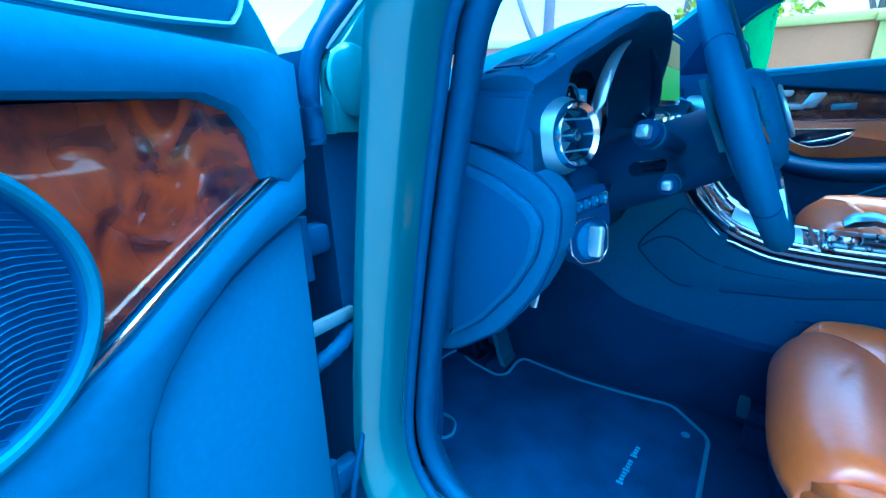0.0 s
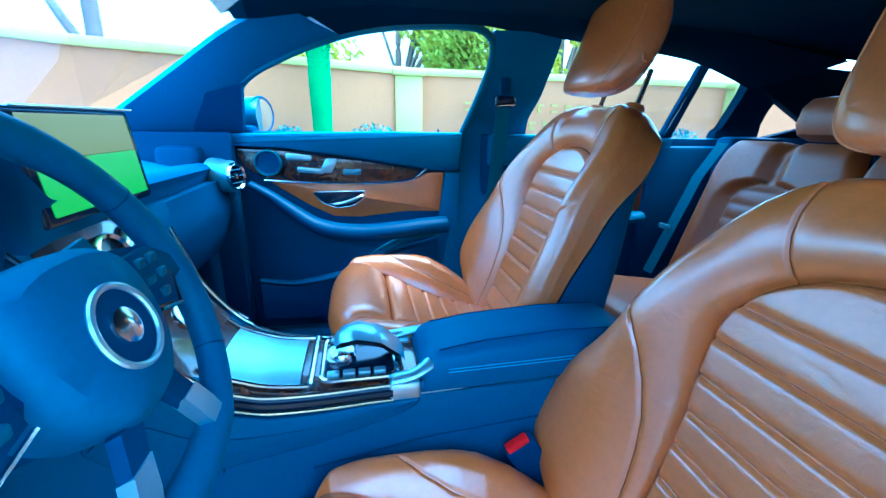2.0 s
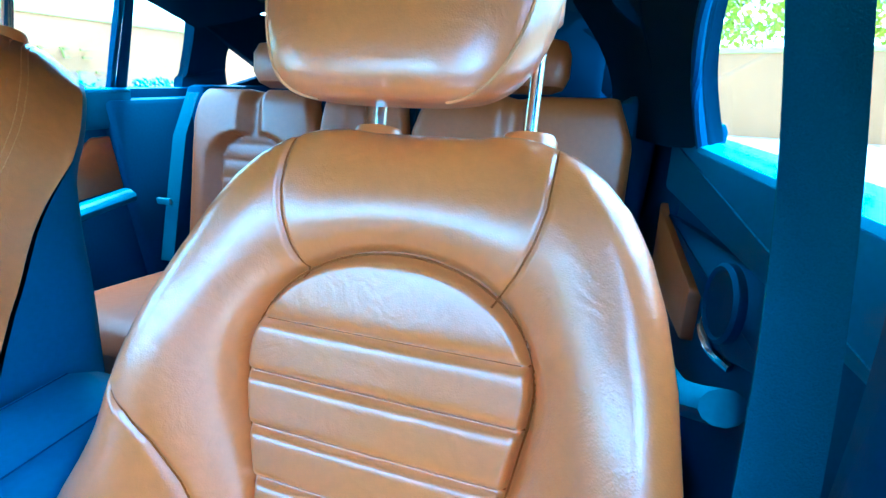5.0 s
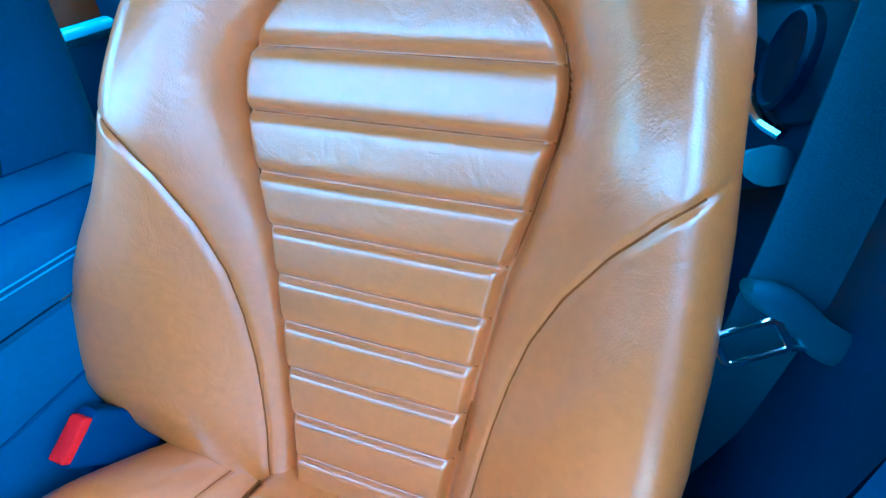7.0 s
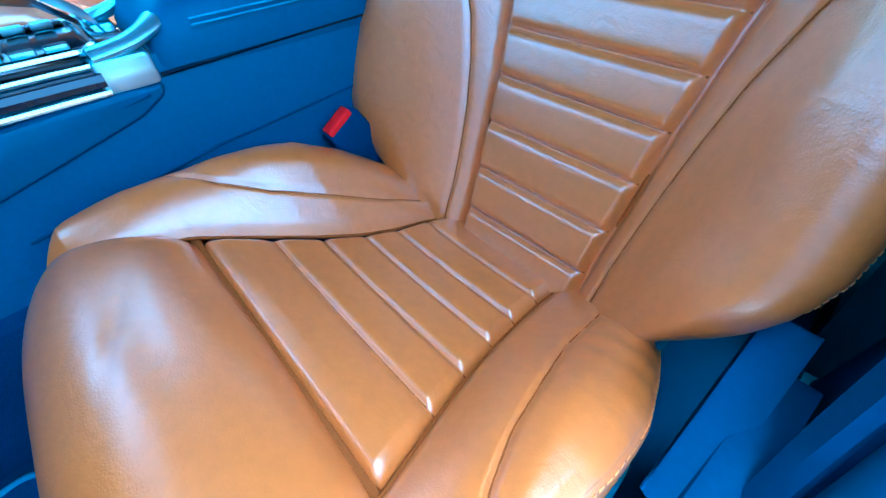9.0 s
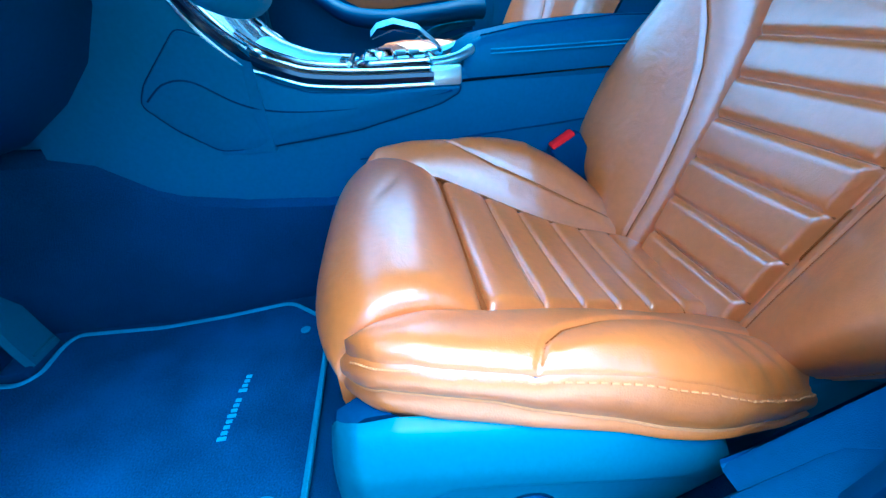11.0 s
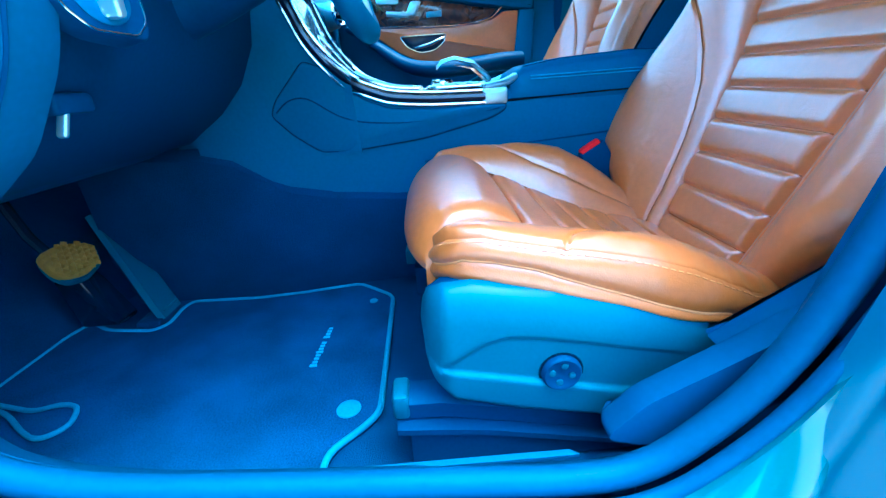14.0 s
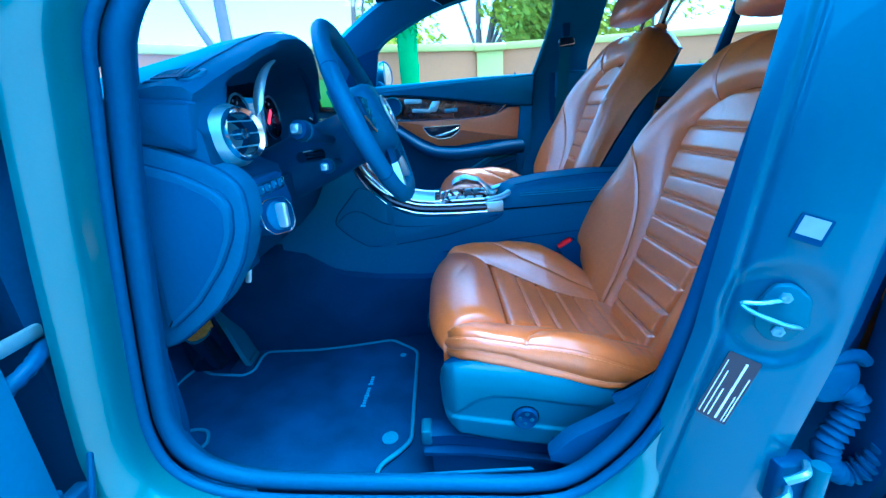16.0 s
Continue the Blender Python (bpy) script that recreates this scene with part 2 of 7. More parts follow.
def rounded(poly, r, n=5):
    """The polygon with its corners rounded; r a number or one for each corner."""
    out, m = [], len(poly)
    for i in range(m):
        a, p, b = (Vector(poly[(i + k) % m]) for k in (-1, 0, 1))
        rr = r[i] if isinstance(r, (list, tuple)) else r
        rr = min(rr, 0.48 * (a - p).length, 0.48 * (b - p).length)
        s, e = p + (a - p).normalized() * rr, p + (b - p).normalized() * rr
        for k in range(n + 1):
            t = k / n
            q = s * (1 - t) ** 2 + p * 2 * t * (1 - t) + e * t * t
            out.append((q.x, q.y))
    return out


def curve(pts, n=8):
    """A smooth line through the points."""
    pts = [Vector(p) for p in pts]
    out = []
    for i in range(len(pts) - 1):
        p0, p1, p2, p3 = pts[max(0, i - 1)], pts[i], pts[i + 1], pts[min(len(pts) - 1, i + 2)]
        for k in range(n):
            t = k / n
            out.append(0.5 * ((2 * p1) + (p2 - p0) * t + (2 * p0 - 5 * p1 + 4 * p2 - p3) * t * t + (3 * p1 - p0 - 3 * p2 + p3) * t ** 3))
    return out + [pts[-1]]


def table(xs, ys):
    return lambda x: float(np.interp(x, xs, ys))


def smooth(a, b, x):
    t = min(1.0, max(0.0, (x - a) / (b - a)))
    return t * t * (3 - 2 * t)


def part(name, geo, material, parent=None, label="", sharp=40):
    """One mesh object under a thing or a part."""
    me = bpy.data.meshes.new(name)
    me.from_pydata([tuple(p) for p in geo.v], [], geo.f)
    me.validate()
    bm = bmesh.new()
    bm.from_mesh(me)
    bmesh.ops.remove_doubles(bm, verts=bm.verts, dist=1e-5)
    bmesh.ops.recalc_face_normals(bm, faces=bm.faces)
    bm.to_mesh(me)
    bm.free()
    me.polygons.foreach_set("use_smooth", [True] * len(me.polygons))
    me.set_sharp_from_angle(angle=radians(sharp))
    me.materials.append(material)
    ob = new(name, me)
    ob.parent = parent
    if label:
        ob["label"] = label
    return ob


def thing(name, label, category, at=(0, 0, 0), group="", kind=""):
    """An empty at a thing's base, to hold its parts."""
    ob = new(name)
    ob.location = at
    ob.empty_display_size = 0.05
    return tagged(ob, label, category, group, kind)


def solo(name, geo, material, label, category, kind="", group="", sharp=40):
    return tagged(part(name, geo, material, None, "", sharp), label, category, group, kind)


# ---- the front seats ----
SEAT_X = -0.368
BACK_O, BACK_U, BACK_N = Vector((0, -0.541, 0.578)), Vector((0, -0.363, 0.932)), Vector((0, 0.932, 0.363))
GROOVES = [0.022, 0.080, 0.140, 0.196, 0.249, 0.301, 0.353, 0.409, 0.465]
back_w = table([-0.03, 0.0, 0.02, 0.04, 0.06, 0.08, 0.11, 0.15, 0.20, 0.28, 0.36, 0.42, 0.48, 0.53, 0.57, 0.605, 0.63, 0.648, 0.66, 0.667],
               [0.150, 0.192, 0.220, 0.243, 0.259, 0.270, 0.281, 0.287, 0.286, 0.276, 0.261, 0.250, 0.239, 0.225, 0.209, 0.190, 0.169, 0.147, 0.122, 0.098])
ins_w_low = table([-0.03, 0.046, 0.13, 0.19, 0.29, 0.35, 0.41, 0.43], [0.094, 0.097, 0.105, 0.110, 0.122, 0.136, 0.146, 0.147])


def ins_w(s):
    return ins_w_low(s) if s < 0.43 else 0.147 * math.sqrt(max(0.0, 1 - ((s - 0.43) / 0.117) ** 2))


def ins_d(x, s):
    """Distance outside (+) or inside (-) the ribbed insert."""
    e = 0.002
    if s > 0.43:
        f = math.hypot(x / 0.147, (s - 0.43) / 0.117)
        return (f - 1) * f / max(1e-6, math.hypot(x / 0.147 ** 2, (s - 0.43) / 0.117 ** 2)) if f > 0.05 else -0.1
    g = (ins_w(s + e) - ins_w(s - e)) / (2 * e)
    return (abs(x) - ins_w(s)) / math.sqrt(1 + min(g * g, 400))


wing_x = table([-0.05, 0.05, 0.10, 0.15, 0.20, 0.25, 0.30, 0.345, 0.374, 0.40, 0.42], [0.118, 0.122, 0.127, 0.133, 0.141, 0.152, 0.170, 0.193, 0.214, 0.242, 0.262])
top_x = table([0.50, 0.52, 0.544, 0.57, 0.60, 0.67], [0.088, 0.097, 0.109, 0.118, 0.124, 0.128])


def back_n(x, s):
    """How far the padding stands out from the insert's plane."""
    w = back_w(s)
    d = ins_d(x, s)
    k = abs(x) / max(w, 1e-4)
    if d < 0:
        p = [g for g in GROOVES if g <= s]
        lo = p[-1] if p else -0.03
        hi = min([g for g in GROOVES if g > s] + [0.547])
        q = (s - lo) / (hi - lo)
        n = 0.0105 * (1 - abs(2 * q - 1) ** 7) * smooth(0, 0.012, -d) + 0.006 * math.sqrt(max(0.0, 1 - k * k))
        n -= 0.007 * math.exp(-(d / 0.005) ** 2)
    else:
        n = 0.030 * (1 - math.exp(-d / 0.020)) - 0.007 * math.exp(-(d / 0.005) ** 2)
        side = smooth(0.62, 0.36, s) * smooth(-0.04, 0.12, s)
        n += (0.050 if x > 0 else 0.058) * side * smooth(0.40, 0.88, k) + 0.010 * smooth(0.30, 0.50, s) * smooth(0.45, 0.75, k)
        if s < 0.41:
            slope = (wing_x(s + 0.004) - wing_x(s - 0.004)) / 0.008
            dw = (abs(x) - wing_x(s)) / math.sqrt(1 + slope * slope)
            n -= 0.0042 * math.exp(-(dw / 0.0030) ** 2) * smooth(0.41, 0.38, s)
            n += 0.009 * smooth(0, 0.05, dw) * (1 - smooth(0.22, 0.40, s))
        elif s > 0.50:
            n -= 0.0042 * math.exp(-((abs(x) - top_x(s)) / 0.0030) ** 2)
    # roll back at the rim and over the top
    rim = max(0.0, (k - 0.84) / 0.16)
    n -= 0.034 * (1 - math.sqrt(max(0.0, 1 - rim * rim)))
    top = max(0.0, (s - 0.56) / 0.107)
    n -= 0.060 * (1 - math.sqrt(max(0.0, 1 - min(1, top) ** 2)))
    return n


def B(x, s, n):
    p = BACK_O + BACK_U * s + BACK_N * n
    if x > 0:
        x *= 1 + 0.17 * smooth(0.38, 0.16, s) * smooth(0.12, 0.26, x)
    else:
        x *= 1 - (0.035 * smooth(0.38, 0.20, s) + 0.06 * smooth(0.16, 0.03, s)) * smooth(0.14, 0.25, -x)
    return Vector((x - 0.012 - 0.016 * smooth(0.38, 0.62, s), p.y, p.z))


def back_region(x, s):
    d = ins_d(x, s)
    if d < 0:
        return "insert"
    if s > 0.50 and abs(x) < top_x(s):
        return "top"
    if s < 0.41 and abs(x) > wing_x(s):
        return "wing_l" if x < 0 else "wing_r"
    return "shoulder_l" if x < 0 else "shoulder_r"


def split_grid(fn, region, nu, vs, us):
    """Dense surface cut into named regions: fn(a, b) gives a place, region(a, b) a name."""
    pts, keys = [], []
    for v in vs:
        for u in us:
            a, b = fn(u, v)[0], fn(u, v)[1]
            pts.append(fn(u, v)[2])
            keys.append((a, b))
    w, out = len(us), {}
    for j in range(len(vs) - 1):
        for i in range(w - 1):
            q = (j * w + i, j * w + i + 1, (j + 1) * w + i + 1, (j + 1) * w + i)
            a = sum(keys[k][0] for k in q) / 4
            b = sum(keys[k][1] for k in q) / 4
            out.setdefault(region(a, b), []).append(q)
    # normals of the whole surface, so that the pieces meet without a break
    P = np.array([tuple(p) for p in pts]).reshape(len(vs), w, 3)
    N = np.cross(np.gradient(P, axis=1), np.gradient(P, axis=0)).reshape(-1, 3)
    N /= np.maximum(np.linalg.norm(N, axis=1, keepdims=True), 1e-12)
    res = {}
    for name, faces in out.items():
        order = sorted({k for q in faces for k in q})
        used = {k: n for n, k in enumerate(order)}
        res[name] = ([tuple(pts[k]) for k in order], [tuple(used[k] for k in q) for q in faces], [tuple(N[k]) for k in order])
    return res


def pad_part(name, piece, material, parent, label=""):
    """One padded piece that keeps the normals of the surface it was cut from."""
    verts, faces, normals = piece
    me = bpy.data.meshes.new(name)
    me.from_pydata(verts, [], faces)
    me.polygons.foreach_set("use_smooth", [True] * len(me.polygons))
    me.normals_split_custom_set_from_vertices(normals)
    me.materials.append(material)
    ob = new(name, me)
    ob.parent = parent
    if label:
        ob["label"] = label
    return ob


RIBS = [-0.292, -0.342, -0.392, -0.438, -0.486, -0.540, -0.590]
ins = table([-0.62, -0.545, -0.489, -0.44, -0.388, -0.335, -0.284, -0.224], [0.092, 0.099, 0.104, 0.109, 0.118, 0.132, 0.148, 0.168])
cush_w = table([-0.62, -0.57, -0.524, -0.48, -0.42, -0.35, -0.24, -0.17, -0.13, -0.098], [0.170, 0.192, 0.212, 0.226, 0.239, 0.246, 0.245, 0.238, 0.228, 0.214])
cush_z = table([-0.62, -0.545, -0.486, -0.438, -0.392, -0.342, -0.292, -0.250, -0.224], [0.545, 0.562, 0.582, 0.592, 0.606, 0.624, 0.646, 0.665, 0.672])
edge_z = table([-0.62, -0.545, -0.486, -0.438, -0.392, -0.342, -0.292, -0.224, -0.17, -0.13, -0.098], [0.545, 0.563, 0.584, 0.595, 0.610, 0.630, 0.652, 0.680, 0.695, 0.695, 0.680])
crest_in = table([-0.62, -0.575, -0.524, -0.47, -0.434, -0.376, -0.334, -0.24, -0.19, -0.13, -0.098], [0.540, 0.566, 0.600, 0.645, 0.672, 0.704, 0.713, 0.722, 0.724, 0.718, 0.700])
rim_out = table([-0.62, -0.575, -0.524, -0.46, -0.42, -0.379, -0.334, -0.271, -0.21, -0.156, -0.12, -0.098], [0.535, 0.560, 0.585, 0.613, 0.633, 0.653, 0.667, 0.680, 0.690, 0.700, 0.698, 0.690])
crest_out = lambda y: rim_out(y) + 0.012
pipe_z = table([-0.62, -0.524, -0.427, -0.39, -0.345, -0.276, -0.212, -0.166, -0.136, -0.10], [0.52, 0.560, 0.594, 0.600, 0.614, 0.639, 0.664, 0.674, 0.675, 0.655])
low_z = table([-0.62, -0.524, -0.424, -0.376, -0.327, -0.236, -0.153, -0.114, -0.10], [0.51, 0.550, 0.582, 0.588, 0.602, 0.626, 0.643, 0.642, 0.632])
leaf_out = table([-0.62, -0.542, -0.43, -0.316, -0.275, -0.255, -0.243, -0.236], [0.160, 0.163, 0.171, 0.197, 0.213, 0.229, 0.249, 0.262])
leaf_in = table([-0.62, -0.532, -0.443, -0.375, -0.318, -0.273, -0.236], [0.122, 0.126, 0.136, 0.152, 0.172, 0.196, 0.226])


def front_seat():
    t = thing("front_seat", "tan leather sports front seat with ribbed centre and blue plastic base", "car seat", (SEAT_X, 0, 0), "front seats")
    # backrest padding
    def bp(u, s):
        w = back_w(s)
        x = u * w
        e = ins_w(s) if s < 0.5 else 0.1
        al = math.copysign(e * abs(u) / 0.5 if abs(u) < 0.5 else e + (w - e) * (abs(u) - 0.5) / 0.5, u)
        x = x + (al - x) * (1 - smooth(0.42, 0.50, s))
        return x, s, B(x, s, back_n(x, s))
    us = [math.sin(math.pi / 2 * (-1 + 2 * i / 260)) * 0.15 + (-1 + 2 * i / 260) * 0.85 for i in range(261)]
    vs = list(np.linspace(-0.03, 0.62, 340)) + list(np.linspace(0.623, 0.667, 20))
    names = {"insert": "backrest_insert", "top": "backrest_top", "wing_l": "side_bolster", "wing_r": "side_bolster", "shoulder_l": "shoulder_panel", "shoulder_r": "shoulder_panel"}
    for key, g in split_grid(bp, back_region, 0, vs, us).items():
        pad_part(names[key], g, M_LEATHER, t, "ribbed tan leather insert" if key == "insert" else "")
    # sewn seams: a dark bead in each groove stands in for crease shade
    on = lambda x, q, lift=0.0004: B(x, q, back_n(x, q) + lift)
    for q in GROOVES:
        w = ins_w(q) - 0.003
        part("rib_seam", Geo().tube([on(x, q) for x in np.linspace(-w, w, 31)], 0.0012, 6), M_SEAM_SHADE, t)
    arch = [(-ins_w(q), q) for q in np.linspace(-0.02, 0.42, 40)] + [(-0.147 * math.cos(a), 0.43 + 0.117 * math.sin(a)) for a in np.linspace(0.10, math.pi - 0.10, 50)] + [(ins_w(q), q) for q in np.linspace(0.42, -0.02, 40)]
    for _ in range(6):
        arch = [arch[0]] + [tuple((p[c] + 2 * m[c] + r[c]) / 4 for c in (0, 1)) for p, m, r in zip(arch, arch[1:], arch[2:])] + [arch[-1]]
    part("insert_seam", Geo().tube([on(x, q, 0.0010) for x, q in arch], 0.0013, 6, up=BACK_N), M_SEAM_SHADE, t)
    for sx in (-1, 1):
        part("wing_seam", Geo().tube([on(sx * wing_x(q), q) for q in np.linspace(-0.02, 0.390, 70)], 0.0010, 6, up=BACK_N), M_SEAM_SHADE, t)
        part("top_seam", Geo().tube([on(sx * top_x(q), q) for q in np.linspace(0.512, 0.655, 30)], 0.0010, 6, up=BACK_N), M_SEAM_SHADE, t)
    # leather side band, then the rear shell
    ss = list(np.linspace(-0.03, 0.60, 26)) + [0.625, 0.645, 0.658, 0.667]
    deep = table([-0.03, 0.15, 0.40, 0.667], [0.135, 0.125, 0.085, 0.050])
    band = table([-0.03, 0.10, 0.30, 0.50, 0.667], [0.018, 0.022, 0.045, 0.085, 0.080])
    rim_pts = [(-1, s) for s in ss] + [(u, 0.667) for u in np.linspace(-0.9, 0.9, 15)] + [(1, s) for s in ss[::-1]]
    def rim_ring(out, back):
        ring = []
        for u, s in rim_pts:
            x = u * back_w(s)
            up = max(0.0, (s - 0.60) / 0.067)
            ring.append(B(x + math.copysign(out, u) * (abs(u) ** 3), s + out * up - 0.030 * min(1.0, up) * back ** 2, back_n(x, s) - back * band(s)))
        return ring
    part("side_band", Geo().loft([rim_ring(0.0, 0.0), rim_ring(0.0014, 0.12), rim_ring(0.0025, 0.4), rim_ring(0.0010, 0.8), rim_ring(-0.003, 1.0)], closed=False), M_LEATHER, t, "", 80)
    for q in (0.15, 0.24):
        row, g = rim_ring(0.0016, q), Geo()
        for a, b in zip(row, row[1:]):
            n = max(1, int((b - a).length / 0.006))
            for j in range(n):
                g.tube([a.lerp(b, (j + 0.15) / n), a.lerp(b, (j + 0.80) / n)], 0.0008, 4)
        part("edge_stitching", g, M_TANTHREAD, t, "pale double stitching")
    g = Geo()
    def shell(u, q):
        s = ss[int(round(q * (len(ss) - 1)))]
        w = back_w(s)
        ne = back_n(w, s) - band(s)
        nb = max(min(-deep(s), ne - 0.02), -0.137)
        a = -1 + 2 * u
        low = s - 0.030 * max(0.0, (s - 0.60) / 0.067)
        k = abs(a)
        if k > 0.6:
            f = (k - 0.6) / 0.4
            return B(math.copysign(w * (0.90 + 0.10 * f ** 0.5) - 0.002, a), low, nb + (ne - nb) * f)
        return B(a / 0.6 * w * 0.90, low, nb - 0.03 * smooth(0.667, 0.56, s) * (1 - (k / 0.6) ** 4))
    g.grid(shell, 40, len(ss) - 1)
    part("back_shell", g, M_NAVY, t, "blue seat back shell")
    w7 = back_w(0.667)
    g = Geo().loft([[B(u * w7, 0.638, back_n(u * w7, 0.667) - 0.079) for u in np.linspace(-1, 1, 21)], [B(u * w7 * 0.9, 0.630, -0.135) for u in np.linspace(-1, 1, 21)]], closed=False)
    part("top_edge", g, M_NAVY, t)
    # headrest
    def hr(u, v):
        a, b = (u - 0.5) * 2 * math.pi, (v - 0.5) * math.pi
        ca, sa, cb, sb = math.cos(a), math.sin(a), math.cos(b), math.sin(b)
        pw = lambda q, e: math.copysign(abs(q) ** e, q)
        hx = 0.142 * pw(sa, 0.55) * pw(cb, 0.40)
        hs = (0.143 if sb > 0 else 0.137) * pw(sb, 0.62)
        hn = 0.062 * pw(ca, 0.60) * pw(cb, 0.50)
        hs += 0.012 * smooth(0.04, -0.03, hn) * smooth(-0.02, -0.12, hs)
        hx *= 1 - 0.10 * smooth(0.02, -0.138, hs) - 0.07 * smooth(0.03, 0.138, hs)
        hn += 0.018 * (hs / 0.138) ** 2 - 0.02 * (hx / 0.150) ** 2 * (1 if hn > 0 else 0)
        return B(hx + 0.022, 0.808 + hs, 0.016 + hn)
    g = Geo().grid(hr, 72, 40)
    h = part("headrest", g, M_LEATHER, t, "", 80)
    for sx in (-1, 1):
        seam = []
        for q in np.linspace(0.06, 0.94, 40):
            a = sx * 0.93
            seam.append(hr(0.5 + a / (2 * math.pi), q) + BACK_N * 0.0006)
        part("side_seam", Geo().tube(seam, 0.0016, 5), M_TANTHREAD, h, "stitched seam")
    part("tilt_button", Geo().lathe([(0.0001, 0.006), (0.014, 0.006), (0.017, 0.003), (0.018, -0.012)], hr(0.5 - 0.25, 0.47) + Vector((0.006, 0, 0)), (-1, 0, 0), 24), M_LEATHER, h)
    for sx in (-0.097, 0.062):
        part("headrest_post", Geo().tube([B(sx, 0.62, -0.046), B(sx, 0.76, -0.036)], 0.0065, 12), M_CHROME, t, "chrome post")
        part("post_guide", Geo().lathe([(0.026, -0.030), (0.027, 0.002), (0.024, 0.007), (0.010, 0.009), (0.0001, 0.009)], B(sx, 0.668, -0.040), BACK_U, 24, 0.8), M_LEATHER, t)
    # cushion: ribbed insert, thigh pad and two long bolsters
    CX = 0.015
    YS = list(np.linspace(-0.62, -0.224, 200))
    def insert(u, y):
        x = u * ins(y)
        marks = [-0.224] + RIBS + [-0.64]
        hi = min(m for m in marks if m >= y - 1e-9)
        lo = max([m for m in marks if m < hi])
        q = (y - lo) / (hi - lo)
        d = (1 - abs(u)) * ins(y)
        z = cush_z(y) + 0.0085 * (1 - abs(2 * q - 1) ** (5 if hi > -0.23 else 8)) * smooth(0.0, 0.018, d) - 0.004 * (1 - u * u)
        z -= 0.006 * math.exp(-(d / 0.006) ** 2) + 0.010 * math.exp(-((y + 0.224) / 0.006) ** 2)
        return x, y, Vector((x + CX, y, z))
    us_in = list(np.linspace(-1, 1, 121))
    for key, g in split_grid(insert, lambda a, b: "insert", 0, YS, us_in).items():
        pad_part("cushion_insert", g, M_LEATHER, t, "ribbed tan leather insert")
    for y in RIBS:
        part("rib_seam", Geo().tube([insert(u, y)[2] + Vector((0, 0, 0.0002)) for u in np.linspace(-0.97, 0.97, 31)], 0.0012, 6), M_SEAM_SHADE, t)
    # thigh pad, rolled over the front
    prof = curve([(0, y, z) for y, z in ((-0.226, 0.662), (-0.216, 0.684), (-0.200, 0.700), (-0.172, 0.714), (-0.140, 0.718), (-0.108, 0.711), (-0.082, 0.694), (-0.067, 0.670), (-0.065, 0.652), (-0.074, 0.643), (-0.12, 0.640))], 9)
    def pad(u, i):
        p = prof[i]
        over, u = max(0.0, abs(u) - 1.0), max(-1.0, min(1.0, u))
        fwd = smooth(-0.226, -0.066, p.y)
        w = 0.172 + 0.026 * fwd
        e = max(0.0, (abs(u) - 0.80) / 0.20)
        drop = 1 - math.sqrt(max(0.0, 1 - e * e))
        y = p.y - 0.030 * abs(u) ** 4 * smooth(-0.15, -0.066, p.y)
        crease = -0.0022 * math.exp(-((p.y + 0.145 + 0.06 * (u - 0.2)) / 0.007) ** 2 - ((u - 0.25) / 0.22) ** 2)
        return u, i, Vector((u * w + CX, y, p.z - 0.018 * drop * smooth(0.650, 0.690, p.z) + 0.004 * (1 - u * u) + crease - 0.5 * over))
    for key, g in split_grid(lambda u, i: pad(u, i), lambda a, b: "pad", 0, list(range(len(prof))), [-1.06, -1.03] + list(np.linspace(-1, 1, 91)) + [1.03, 1.06]).items():
        pad_part("thigh_pad", g, M_LEATHER, t, "smooth padded front of the cushion")
    # thick dark bead fills this groove and supplies its shade
    part("pad_seam", Geo().tube([Vector((u * 0.176 + CX, -0.2245, 0.6625 + 0.004 * u * u)) for u in np.linspace(-1, 1, 31)], 0.0052, 8), M_SEAM_SHADE, t)
    # bolsters
    TIP = -0.104
    def bolster(sx):
        crest = crest_in if sx > 0 else crest_out
        rimz = (lambda y: rim_out(y) + 0.004) if sx > 0 else rim_out
        leaf = leaf_in if sx > 0 else leaf_out
        def place(v, y):
            front = max(0.0, (y + 0.150) / (TIP + 0.150))
            e = ins(y) if y < -0.224 else 0.168 + 0.024 * smooth(-0.226, -0.066, y)
            w = cush_w(y) + (0.006 + 0.010 * smooth(-0.30, -0.42, y) if sx < 0 else 0)
            w = e + (w - e) * math.sqrt(max(0.0, 1 - front ** 2.6))
            x = e + (w - e) * v
            zi, zc, zr = edge_z(y), crest(y), rimz(y)
            top = min(1.0, v / 0.72)
            z = zi + (zc - zi) * math.sin(math.pi / 2 * top) ** 0.9 if v < 0.72 else zr + (zc - zr) * math.sqrt(max(0.0, 1 - ((v - 0.72) / 0.28) ** 2))
            z -= 0.016 * front ** 3
            z -= 0.005 * math.exp(-((x - e) / 0.005) ** 2)
            if y < -0.23:
                dl = x - leaf(y)
                fade = smooth(-0.231, -0.246, y) if sx > 0 else 1.0
                z += 0.006 * smooth(0.0, 0.03, dl) * smooth(-0.23, -0.30, y) * smooth(1.0, 0.85, v) - 0.0042 * fade * math.exp(-(dl / 0.0030) ** 2)
                z += 0.0010 * math.sin(190 * y + 40 * x) * smooth(-0.36, -0.48, y) * smooth(0.0, 0.02, dl) if sx < 0 else 0
            return (x, y, Vector((sx * x + CX, y, z)))
        vs = list(np.linspace(-0.62, -0.16, 150)) + list(np.linspace(-0.157, TIP, 34))
        us_b = list(np.linspace(0, 0.72, 34)) + [0.72 + 0.28 * math.sin(math.pi / 2 * k / 14) for k in range(1, 15)]
